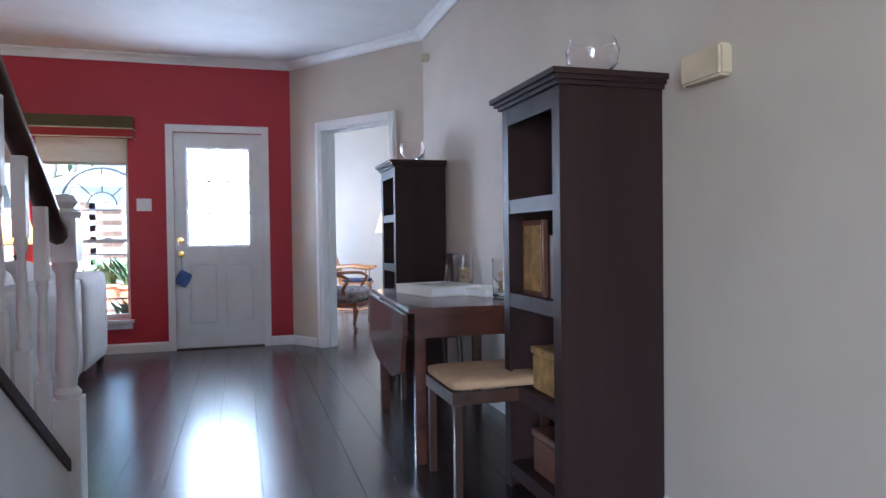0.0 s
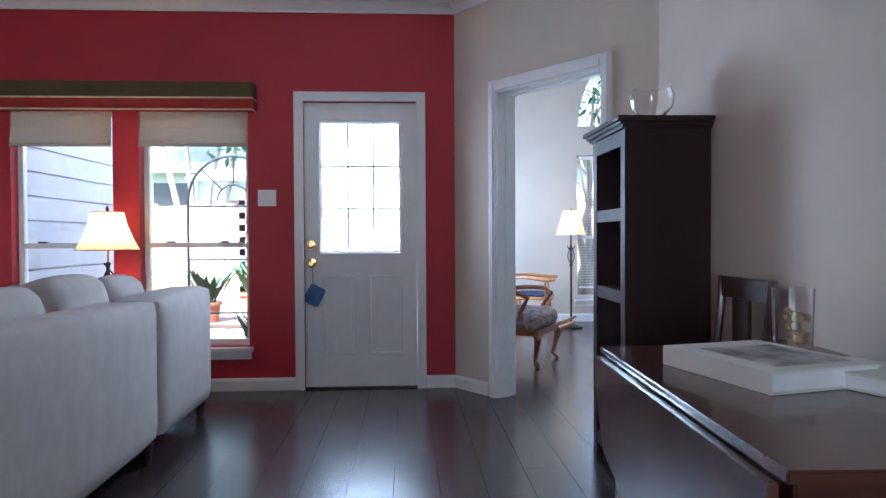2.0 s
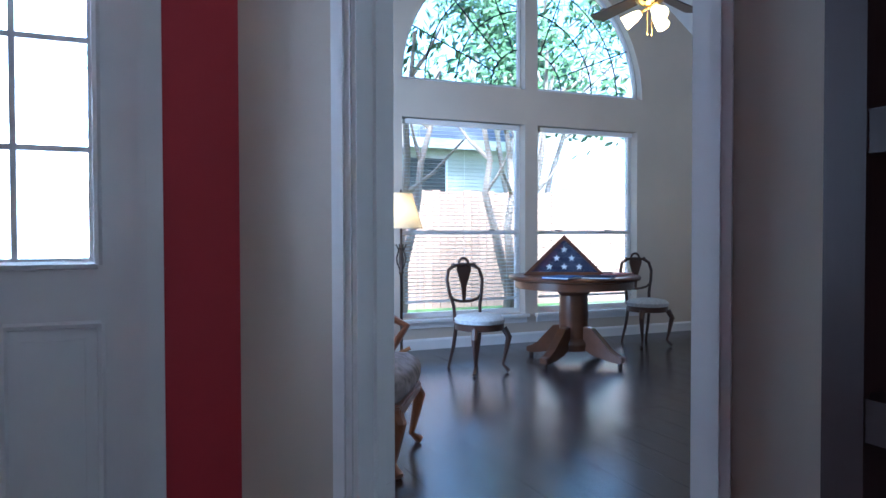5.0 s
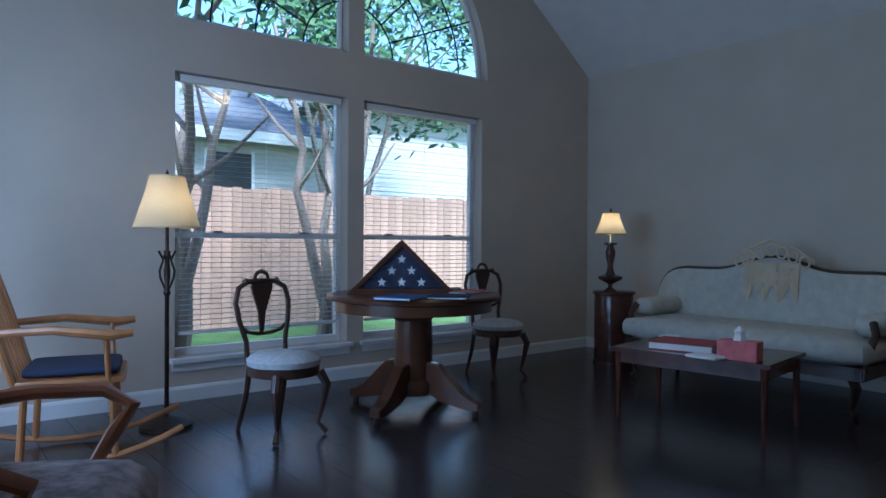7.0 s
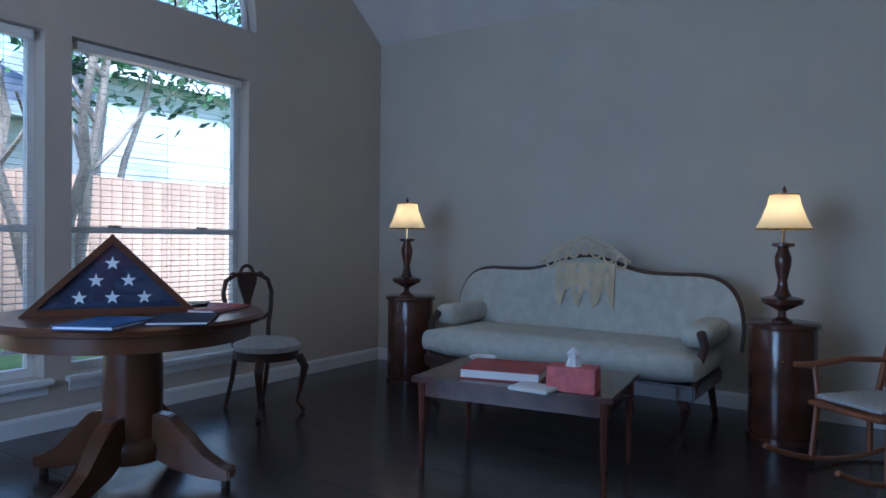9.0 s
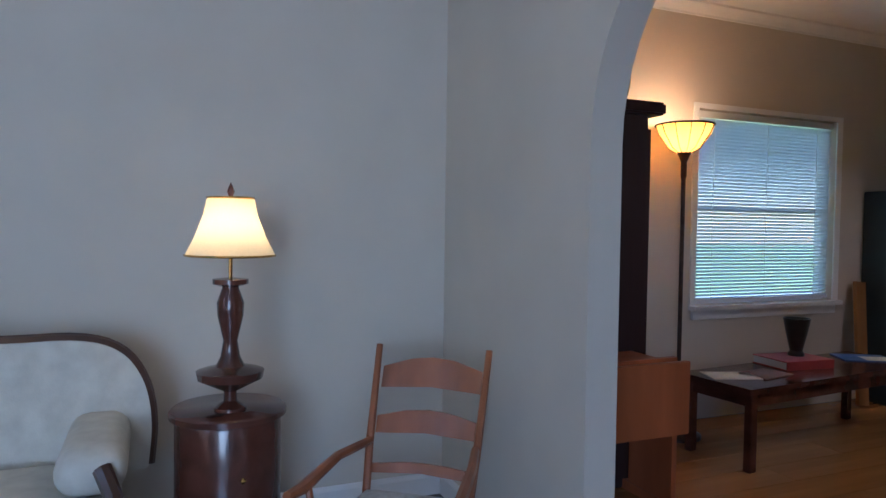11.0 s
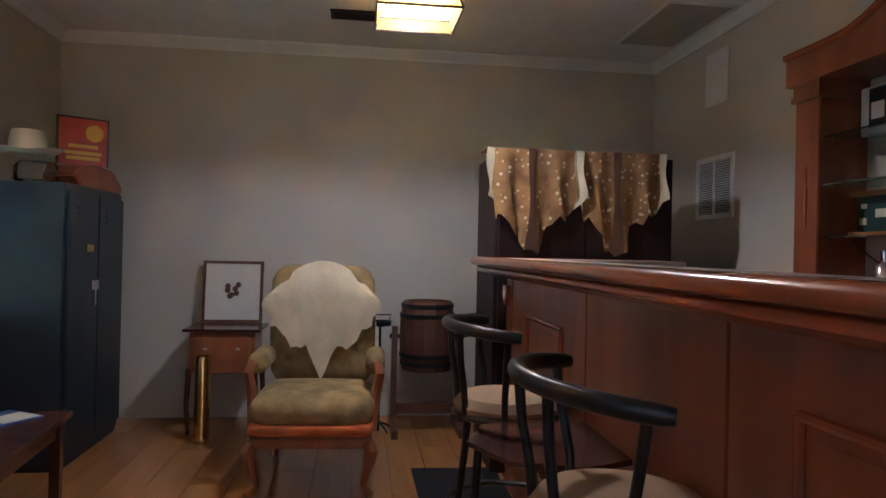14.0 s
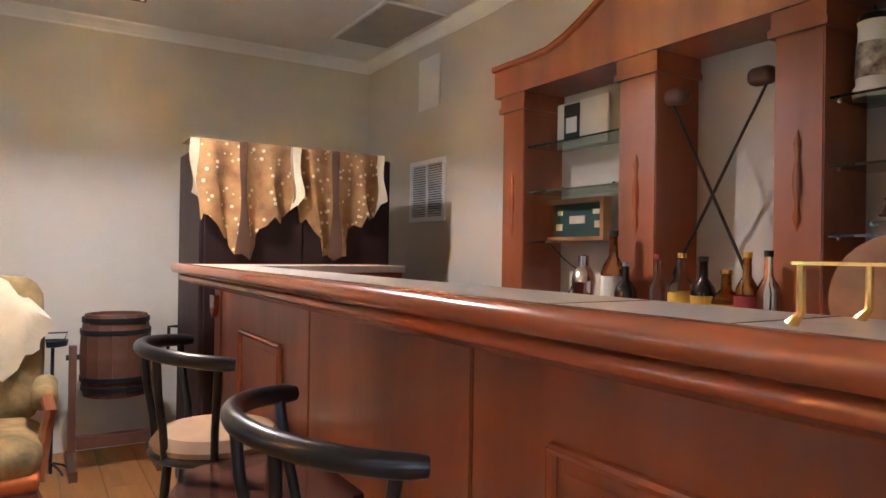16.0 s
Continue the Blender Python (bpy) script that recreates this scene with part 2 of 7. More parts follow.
def link(name, bm, material, smooth=False, bevel=0.0):
    if bevel:
        bmesh.ops.bevel(bm, geom=bm.edges[:], offset=bevel, segments=2, affect="EDGES", clamp_overlap=True)
    bmesh.ops.recalc_face_normals(bm, faces=bm.faces[:])
    me = bpy.data.meshes.new(name)
    bm.to_mesh(me)
    bm.free()
    if smooth:
        me.polygons.foreach_set("use_smooth", [True] * len(me.polygons))
        me.set_sharp_from_angle(angle=radians(40))
    me.materials.append(material)
    return new(name, me)


def part(name, bm, material, parent, label="", smooth=True, bevel=0.0):
    ob = link(name, bm, material, smooth, bevel)
    ob.parent = parent
    return tagged(ob, label)


def thing(name, label, category, at=(0, 0, 0), turn=0.0, group=""):
    ob = new(name)
    ob.matrix_basis = pose(*at, 0, 0, turn)
    return tagged(ob, label, category, group, "thing")


def setting(name, bm, material, label, category="", smooth=False, bevel=0.0):
    return tagged(link(name, bm, material, smooth, bevel), label, category or name.split("_")[0], "", "structure")


def boxes(*bs):
    bm = bmesh.new()
    for a, b in bs:
        bx(bm, a, b)
    return bm


def tubes(*ts, seg=10):
    bm = bmesh.new()
    for p, r in ts:
        tube(bm, p, r, seg)
    return bm


def lathed(prof, c=(0, 0, 0), seg=20, **k):
    bm = bmesh.new()
    lathe(bm, prof, c, seg, **k)
    return bm


def pillows(*ps, **k):
    bm = bmesh.new()
    for a, b, *r in ps:
        pillow(bm, a, b, *r, **k)
    return bm


def arc(cx, cz, r, a0, a1, n=12, rz=None):
    return [(cx + r * math.cos(radians(a0 + (a1 - a0) * i / n)), cz + (rz or r) * math.sin(radians(a0 + (a1 - a0) * i / n))) for i in range(n + 1)]


def pierced(bm, axis, p0, p1, u0, u1, z0, z1, holes):
    """A wall across axis ('x' or 'y') from p0 to p1 thick, with holes (u0, u1, z0, z1) right through it."""
    us = sorted({u0, u1, *[h[0] for h in holes], *[h[1] for h in holes]})
    for a, b in zip(us, us[1:]):
        cuts = sorted((h[2], h[3]) for h in holes if h[0] < b - 1e-6 and h[1] > a + 1e-6)
        z = z0
        for c, d in cuts + [(z1, z1)]:
            if c > z + 1e-6:
                bx(bm, (a, p0, z) if axis == "y" else (p0, a, z), (b, p1, c) if axis == "y" else (p1, b, c))
            z = max(z, d)

# ---- the setting ----
RY, CX = 6.5, 1.2            # red wall, living room's east wall
WY, SX = 10.156, 6.03        # window wall and sofa wall of the sitting room
BX, BW, BS = 6.545, 2.335, 1.33  # bar room: east, west and south walls
PY0, PY1 = 5.85, 5.966       # partition with the arch
LC, BC = 2.74, 2.615           # ceilings
AX0, AX1 = 3.85, 4.93         # arch

D = Matrix(((0.598, 0.8015, 0, 0.21), (-0.8015, 0.598, 0, RY), (0, 0, 1, 0), (0, 0, 0, 1)))  # along, into the sitting room, up

bm = bmesh.new()
wins = [(-2.87, -2.18, 0.31, 1.99), (-2.0, -1.25, 0.31, 1.99)]
pierced(bm, "y", RY, RY + 0.14, -3.6, 0.21, 0, LC, wins + [(-0.865, -0.06, 0, 2.045)])
setting("wall_red", bm, RED, "deep red painted wall with two windows", "wall")
bm = bmesh.new()
for a, b in (((0, 0, 0), (0.43, 0.15, LC)), ((1.3, 0, 0), (1.7, 0.15, LC)), ((0.43, 0, 2.05), (1.3, 0.15, LC))):
    bx(bm, a, b, D)
setting("wall_diagonal", bm, TAN, "tan painted diagonal wall with a doorway", "wall")
setting("wall_living_east", boxes(((CX, -3.5, 0), (CX + 0.1, 5.22, LC))), TAN, "tan painted living room wall", "wall")
setting("wall_living_west", boxes(((-3.7, -3.5, 0), (-3.6, RY + 0.14, LC))), RED, "red painted wall beside the fireplace", "wall")
bm = bmesh.new()
# opening assumed, out of view, sized for the rear fill lamp
pierced(bm, "y", -3.6, -3.5, -3.7, 1.3, 0, LC, [(-2.9, -0.9, 0.2, 2.3)])
setting("wall_living_south", bm, TAN, "tan painted wall with an assumed wide opening", "wall")
setting("ceiling_living", boxes(((-3.7, -3.6, LC), (1.45, RY + 0.14, LC + 0.1))), CEIL, "white textured ceiling", "ceiling")

# sitting room: window wall with two windows and two quarter-round lights above
bm = bmesh.new()
cx, cz, rad = 3.347, 2.443, 1.33
pierced(bm, "y", WY, WY + 0.16, 0.15, SX + 0.1, 0, cz, [(2.018, 3.277, 0.28, 2.107), (3.417, 4.614, 0.28, 2.107)])
y3 = lambda u, v, k: (u, WY + 0.16 * k, v)
top = 5.0
prism(bm, [(0.15, cz), (cx - rad, cz), (cx - rad, top), (0.15, top)], y3)
prism(bm, [(cx + rad, cz), (SX + 0.1, cz), (SX + 0.1, top), (cx + rad, top)], y3)
left = arc(cx, cz, rad, 180, 93, 14)
for (a, b), (c, d) in zip(left, left[1:]):
    prism(bm, [(a, b), (c, d), (c, top), (a, top)], y3)
prism(bm, [(left[-1][0], cz), (cx + 0.07, cz), (cx + 0.07, top), (left[-1][0], top)], y3)
right = arc(cx, cz, rad, 87, 0, 14)
for (a, b), (c, d) in zip(right, right[1:]):
    prism(bm, [(a, b), (c, d), (c, top), (a, top)], y3)
setting("wall_window", bm, TAN, "tan gable wall with tall arched windows", "wall")
bm = bmesh.new()
bx(bm, (SX, PY0, 0), (SX + 0.1, WY, 2.69))
setting("wall_sofa", bm, GREY, "pale painted wall behind the settee", "wall")
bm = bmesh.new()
# the hole is invented, out of view, and only lets the added fill lamp in
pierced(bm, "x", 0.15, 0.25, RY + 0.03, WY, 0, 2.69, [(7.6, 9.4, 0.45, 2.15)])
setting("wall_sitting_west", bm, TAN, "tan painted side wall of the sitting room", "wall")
bm = bmesh.new()
bx(bm, (1.302, 5.0, 0), (1.85, 5.1, 4.9))
bx(bm, (1.75, 5.1, 0), (1.85, PY0, 4.9))
bx(bm, (1.75, PY0, 0), (AX0, PY1, 4.9))
bx(bm, (AX1, PY0, 0), (SX, PY1, 4.9))
bx(bm, (SX, PY0, 0), (BX + 0.1, PY1, BC + 0.1))
ar = arc((AX0 + AX1) / 2, 1.47, (AX1 - AX0) / 2, 180, 0, 24, rz=0.6)
p3 = lambda u, v, k: (u, PY0 + (PY1 - PY0) * k, v)
for (a, b), (c, d) in zip(ar, ar[1:]):
    prism(bm, [(a, b), (c, d), (c, 4.9), (a, 4.9)], p3)
setting("wall_partition", bm, GREY, "pale painted partition with an arched opening", "wall")
# gable above the living room side
bm = bmesh.new()
bx(bm, (0.02, -0.02, LC + 0.1), (1.7, 0.1, 4.9), D)
bx(bm, (0.1, RY + 0.02, LC + 0.101), (0.5, RY + 0.14, 3.1))
setting("wall_gable", bm, TAN, "tan painted upper wall", "wall")
bm = bmesh.new()
rx, rz, sl = 3.14, 2.69 + 0.743 * 2.89, 0.1
prism(bm, [(SX + 0.1, 2.61), (rx, rz), (rx, rz + sl), (SX + 0.1, 2.71 + sl)], lambda u, v, k: (u, 5.1 + 5.3 * k, v))
prism(bm, [(rx, rz), (0.42, 2.85), (0.42, 2.85 + sl), (rx, rz + sl)], lambda u, v, k: (u, 5.1 + 5.3 * k, v))
prism(bm, [(0.42, 2.85), (0.1, 2.61), (0.1, 2.71 + sl), (0.42, 2.85 + sl)], lambda u, v, k: (u, RY + 0.141 + 3.76 * k, v))
setting("ceiling_vault", bm, CEIL, "white sloping vaulted ceiling", "ceiling")

# bar room
bm = bmesh.new()
pierced(bm, "x", BX, BX + 0.12, BS - 0.1, PY0, 0, BC, [(2.763, 4.019, 0.73, 1.977)])
setting("wall_bar_east", bm, TAN, "tan painted wall with a blind-covered window", "wall")
setting("wall_bar_west", boxes(((BW - 0.1, BS - 0.1, 0), (BW, PY0, BC))), TAN, "tan painted wall behind the back bar", "wall")
setting("wall_bar_south", boxes(((BW - 0.1, BS - 0.1, 0), (BX + 0.1, BS, BC))), GREY, "pale painted end wall of the bar room", "wall")
setting("ceiling_bar", boxes(((BW - 0.1, BS - 0.1, BC), (BX + 0.1, PY0, BC + 0.1))), CEIL, "white ceiling of the bar room", "ceiling")

fl = setting("floor_dark", boxes(((-3.7, -3.6, -0.15), (1.3, RY + 0.14, -0.012)), ((0.15, RY + 0.14, -0.15), (1.3, WY + 0.16, -0.012)), ((1.3, 5.1, -0.15), (BW - 0.1, PY0, -0.012)), ((1.3, PY0, -0.15), (SX + 0.1, WY + 0.16, -0.012))), GROUT, "dark wood laminate floor", "floor")
fb = setting("floor_honey", boxes(((BW - 0.1, BS - 0.1, -0.15), (BX + 0.1, PY0, -0.012))), GROUT, "honey coloured laminate floor", "floor")

# baseboards and crown mouldings
def run(name, pts, z0, z1, t, label, material=TRIM, profile=None):
    """A moulding along pts (2D), on their left side, t thick."""
    bm = bmesh.new()
    for a, b in zip(pts, pts[1:]):
        a, b = Vector((*a, 0)), Vector((*b, 0))
        u = (b - a).normalized()
        n = Vector((-u.y, u.x, 0))
        m = Matrix(((u.x, n.x, 0, a.x), (u.y, n.y, 0, a.y), (0, 0, 1, 0), (0, 0, 0, 1)))
        pr = profile or [(0.0015, z0), (t, z0), (t, z1 - 0.02), (t * 0.55, z1 - 0.006), (0.0015, z1)]
        prism(bm, pr, lambda p, q, k: m @ Vector(((b - a).length * k, p, q)))
    return setting(name, bm, material, label, name)

crown = lambda c, s: [(0.0015, c - 0.001), (s, c - 0.001), (s, c - 0.014), (s * 0.55, c - 0.035), (0.016, c - s + 0.012), (0.014, c - s), (0.0015, c - s)]
run("baseboard", [(-0.93, RY), (-3.6, RY), (-3.6, 2.0)], 0, 0.09, 0.014, "white painted baseboard")
run("baseboard", [(0.413, 6.227), (0.21, RY), (0.002, RY)], 0, 0.09, 0.014, "white painted baseboard")
run("baseboard", [(CX, -3.5), (CX, 5.17)], 0, 0.09, 0.014, "white painted baseboard")
run("baseboard", [(SX, PY1), (SX, WY), (0.25, WY), (0.25, 6.7)], 0, 0.1, 0.014, "white painted baseboard")
run("baseboard", [(AX1 + 0.02, PY1), (SX, PY1)], 0, 0.1, 0.014, "white painted baseboard")
run("crown_moulding", [(CX, -3.5), (CX, 5.173), (0.21, RY), (-3.6, RY), (-3.6, -3.5)], 0, 0, 0, "white painted crown moulding", profile=crown(LC, 0.075))
run("crown_moulding", [(BW, PY0), (BW, BS), (BX, BS), (BX, PY0)], 0, 0, 0, "white painted crown moulding", profile=crown(BC, 0.07))

# ---- front door ----
door = setting("door_1", boxes(((-0.862, RY + 0.03, 0.012), (-0.063, RY + 0.075, 0.985)), ((-0.862, RY + 0.03, 1.89), (-0.063, RY + 0.075, 2.04)), ((-0.862, RY + 0.03, 0.985), (-0.735, RY + 0.075, 1.89)), ((-0.19, RY + 0.03, 0.985), (-0.063, RY + 0.075, 1.89))), TRIM, "white panelled door with nine glass panes, shut", "door")
bm = bmesh.new()
for a, b, c, d in ((-0.927, -0.862, 0, 2.11), (-0.063, 0.0, 0, 2.11), (-0.862, -0.063, 2.045, 2.11)):
    bx(bm, (a, RY - 0.018, c), (b, RY + 0.001, d))
    bx(bm, (a + (0.045 if a < -0.9 else 0), RY - 0.026, c if c < 1 else 2.045), (b - (0.045 if b > -0.01 else 0), RY - 0.018, d - (0.045 if c > 1 else 0)))
part("door_frame", bm, TRIM, door, smooth=False)
for i in range(3):
    for j in range(3):
        x, z = -0.735 + i * 0.1817, 0.985 + j * 0.3017
        g = part("pane", boxes(((x + 0.004, RY + 0.05, z + 0.004), (x + 0.178, RY + 0.055, z + 0.298))), PANE, door, smooth=False)
        g.visible_shadow = False
for i in (1, 2):
    part("glazing_bar", boxes(((-0.735 + i * 0.1817 - 0.008, RY + 0.035, 0.985), (-0.735 + i * 0.1817 + 0.008, RY + 0.07, 1.89))), TRIM, door, smooth=False)
    part("glazing_bar", boxes(((-0.735, RY + 0.036, 0.985 + i * 0.3017 - 0.008), (-0.19, RY + 0.069, 0.985 + i * 0.3017 + 0.008))), TRIM, door, smooth=False)
bm = bmesh.new()
pr = [(-0.755, 0.965), (-0.17, 0.965), (-0.17, 1.91), (-0.755, 1.91)]
for (a, b), (c, d) in zip(pr, pr[1:] + pr[:1]):
    tube(bm, [(a, RY + 0.028, b), (c, RY + 0.028, d)], 0.012, 6)
part("glass_surround", bm, TRIM, door)
for x in (-0.73, -0.4):
    bm = bmesh.new()
    fr = [(x, 0.25), (x + 0.235, 0.25), (x + 0.235, 0.8), (x, 0.8)]
    for (a, b), (c, d) in zip(fr, fr[1:] + fr[:1]):
        tube(bm, [(a, RY + 0.03, b), (c, RY + 0.03, d)], 0.011, 6)
    bx(bm, (x + 0.04, RY + 0.022, 0.29), (x + 0.195, RY + 0.031, 0.76))
    part("raised_panel", bm, TRIM, door, bevel=0.0)
for z, r in ((0.9, 0.028), (1.03, 0.024)):
    bm = bmesh.new()
    tube(bm, [(-0.81, RY + 0.03, z), (-0.81, RY + 0.018, z), (-0.81, RY + 0.017, z), (-0.81, RY - 0.005, z), (-0.81, RY - 0.02, z), (-0.81, RY - 0.035, z)], [0.032, 0.032, 0.012, 0.012, r, r * 0.6], 14)
    part("door_knob", bm, BRASS, door, "brass door knob")
for z in (0.25, 1.05, 1.85):
    part("hinge", boxes(((-0.067, RY + 0.02, z - 0.045), (-0.055, RY + 0.034, z + 0.045))), TRIM, door, smooth=False)
part("threshold", boxes(((-0.862, RY + 0.0, 0.0), (-0.063, RY + 0.14, 0.012))), METALD, door, smooth=False)
bm = bmesh.new()
pillow(bm, (-0.06, -0.012, -0.07), (0.06, 0.012, 0.07), 0.015, m=pose(-0.795, RY + 0.012, 0.67, 0, 28, 0), n=4)
hang = link("door_hanger", bm, BLUE, True)
tagged(hang, "small blue cloth hanger on the door knob", "door hanger", "", "thing")
tube_ob = link("cord", tubes(([(-0.81, RY - 0.012, 0.9), (-0.8, RY + 0.0, 0.74)], 0.003), seg=6), BLUE)
tube_ob.parent = hang

# ---- diagonal doorway casing ----
def dbox(bm, a, b):
    bx(bm, a, b, D)

bm = bmesh.new()
for a, b, c, d in ((0.365, 0.43, 0, 2.12), (1.3, 1.36, 0, 2.12), (0.43, 1.3, 2.05, 2.12)):
    dbox(bm, (a, -0.018, c), (b, 0.001, d))
    dbox(bm, (a + 0.02, -0.026, c), (b - 0.02, -0.018, d - 0.02))
    dbox(bm, (a, 0.149, c), (b, 0.168, d))
for a, b, c, d in ((0.4305, 0.445, 0, 2.05), (1.285, 1.2995, 0, 2.05), (0.445, 1.285, 2.035, 2.0495)):
    dbox(bm, (a, -0.012, c), (b, 0.16, d))
for a, b, c, d in ((0.445, 0.457, 0, 2.034), (1.273, 1.285, 0, 2.034), (0.457, 1.273, 2.022, 2.034)):
    dbox(bm, (a, 0.06, c), (b, 0.1, d))
for z in (0.3, 1.05, 1.8):
    dbox(bm, (0.444, 0.108, z - 0.045), (0.448, 0.15, z + 0.045))
setting("door_2", bm, TRIM, "white door casing of the diagonal doorway", "doorway", bevel=0.0)

# ---- windows ----
def sash_window(name, x0, x1, z0, z1, y, label, depth=0.14, bars=()):
    w = setting(name, boxes(((x0, y + depth - 0.05, z0), (x0 + 0.035, y + depth, z1)), ((x1 - 0.035, y + depth - 0.05, z0), (x1, y + depth, z1)), ((x0 + 0.035, y + depth - 0.05, z1 - 0.035), (x1 - 0.035, y + depth, z1)), ((x0 + 0.035, y + depth - 0.05, z0), (x1 - 0.035, y + depth, z0 + 0.045))), TRIM, label, "window")
    mid = z0 + (z1 - z0) * 0.43
    part("meeting_rail", boxes(((x0 + 0.036, y + depth - 0.06, mid - 0.018), (x1 - 0.036, y + depth - 0.005, mid + 0.018))), TRIM, w, smooth=False)
    for a, b in ((z0 + 0.045, mid - 0.018), (mid + 0.018, z1 - 0.035)):
        g = part("pane", boxes(((x0 + 0.036, y + depth - 0.03, a + 0.001), (x1 - 0.036, y + depth - 0.025, b - 0.001))), PANE, w, smooth=False)
        g.visible_shadow = False
    for u in (0.25, 0.75):
        part("sash_lock", boxes(((x0 + (x1 - x0) * u - 0.03, y + depth - 0.075, mid + 0.018), (x0 + (x1 - x0) * u + 0.03, y + depth - 0.045, mid + 0.03))), METALD, w, smooth=False)
    bm = bmesh.new()
    bx(bm, (x0 - 0.03, y - 0.045, z0 - 0.03), (x1 + 0.03, y + depth - 0.05, z0 - 0.001))
    part("window_sill", bm, TRIM, w, smooth=False)
    part("apron", boxes(((x0 - 0.015, y - 0.014, z0 - 0.085), (x1 + 0.015, y - 0.001, z0 - 0.03))), TRIM, w, smooth=False)
    return w

for x0, x1, z0, z1 in wins:
    sash_window("window_1", x0, x1, z0, z1, RY, "white sash window looking on the patio")
for x0, x1 in ((2.018, 3.277), (3.417, 4.614)):
    sash_window("window_2", x0, x1, 0.28, 2.107, WY, "tall white sash window with mini blinds", 0.16)


def fan_window(side):
    a0, a1 = (180, 93) if side < 0 else (87, 0)
    r = rad - 0.02
    xin = cx - 0.07 if side < 0 else cx + 0.07
    pts = arc(cx, cz + 0.02, r, a0, a1, 18)
    bm = bmesh.new()
    tube(bm, [(u, WY + 0.1, v) for u, v in pts], 0.022, 6)
    tube(bm, [(xin + 0.02 * side, WY + 0.1, cz), (xin + 0.02 * side, WY + 0.1, cz + r)], 0.022, 6)
    tube(bm, [(xin, WY + 0.1, cz + 0.022), (cx + r * side, WY + 0.1, cz + 0.022)], 0.022, 6)
    w = setting("window_3", bm, TRIM, "white quarter-round fan light with leaded bars", "window")
    poly = [(cx + 0.09 * side, cz + 0.02)] + [(u, v) for u, v in (pts if side < 0 else pts[::-1])]
    bm = bmesh.new()
    prism(bm, poly, lambda u, v, k: (u, WY + 0.105 + 0.005 * k, v))
    g = part("pane", bm, PANE, w, smooth=False)
    g.visible_shadow = False
    for f in (0.3, 0.58, 0.82):
        bm = bmesh.new()
        q = arc(cx, cz + 0.02, r * f, a0 if side < 0 else 82, 98 if side < 0 else a1, 12)
        if f > 0.5:
            q = arc(cx, cz + 0.02, r * f, 180 if side < 0 else 86, 94 if side < 0 else 0, 14)
        tube(bm, [(u, WY + 0.095, v) for u, v in q], 0.007, 5)
        part("glazing_bar", bm, IRON, w)
    for k in range(1, 4):
        an = radians(90 + side * -22.5 * k)
        part("glazing_bar", tubes(([(cx + r * 0.3 * math.cos(an), WY + 0.094, cz + 0.02 + r * 0.3 * math.sin(an)), (cx + r * math.cos(an), WY + 0.094, cz + 0.02 + r * math.sin(an))], 0.007), seg=5), IRON, w)
    return w


fan_window(-1)
fan_window(1)

# bar room window
wb = setting("window_4", boxes(((BX + 0.07, 2.763, 0.73), (BX + 0.12, 2.8, 1.977)), ((BX + 0.07, 3.982, 0.73), (BX + 0.12, 4.019, 1.977)), ((BX + 0.07, 2.8, 1.94), (BX + 0.12, 3.982, 1.977)), ((BX + 0.07, 2.8, 0.73), (BX + 0.12, 3.982, 0.77))), TRIM, "white window behind closed mini blinds", "window")
g = part("pane", boxes(((BX + 0.09, 2.801, 0.771), (BX + 0.095, 3.981, 1.939))), PANE, wb, smooth=False)
g.visible_shadow = False
part("meeting_rail", boxes(((BX + 0.075, 2.801, 1.33), (BX + 0.11, 3.981, 1.365))), TRIM, wb, smooth=False)
part("window_sill", boxes(((BX - 0.06, 2.72, 0.7), (BX + 0.07, 4.06, 0.729))), TRIM, wb, smooth=False)
part("apron", boxes(((BX - 0.018, 2.74, 0.64), (BX - 0.001, 4.04, 0.7))), TRIM, wb, smooth=False)


def blinds(name, axis, p, u0, u1, z0, z1, tilt, pitch, label, cloth):
    b = thing(name, label, "blinds")
    me = bpy.data.meshes.new("slat")
    w = 0.0125
    c, s = math.cos(radians(tilt)), math.sin(radians(tilt))
    if axis == "y":
        vs = [(u0, -w * c, -w * s), (u1, -w * c, -w * s), (u1, 0, 0.002), (u0, 0, 0.002), (u1, w * c, w * s), (u0, w * c, w * s)]
    else:
        vs = [(w * c, u0, -w * s), (w * c, u1, -w * s), (0, u1, 0.002), (0, u0, 0.002), (-w * c, u1, w * s), (-w * c, u0, w * s)]
    me.from_pydata(vs, [], [(0, 1, 2, 3), (3, 2, 4, 5)])
    me.materials.append(cloth)
    z = z1 - 0.06
    while z > z0 + 0.02:
        o = new("slat", me)
        o.location = (0, p, z) if axis == "y" else (p, 0, z)
        o.parent = b
        z -= pitch
    f = (lambda u, d, z: (u, p + d, z)) if axis == "y" else (lambda u, d, z: (p + d, u, z))
    part("head_rail", boxes((f(u0, -0.02, z1 - 0.045), f(u1, 0.02, z1 - 0.003))), TRIM, b, smooth=False)
    part("bottom_rail", boxes((f(u0, -0.013, z0), f(u1, 0.013, z0 + 0.018))), TRIM, b, smooth=False)
    for k in (0.12, 0.5, 0.88):
        u = u0 + (u1 - u0) * k
        part("ladder_cord", tubes(([f(u, -0.014, z0), f(u, -0.014, z1 - 0.04)], 0.0015), seg=4), WHITEP, b)
    return b


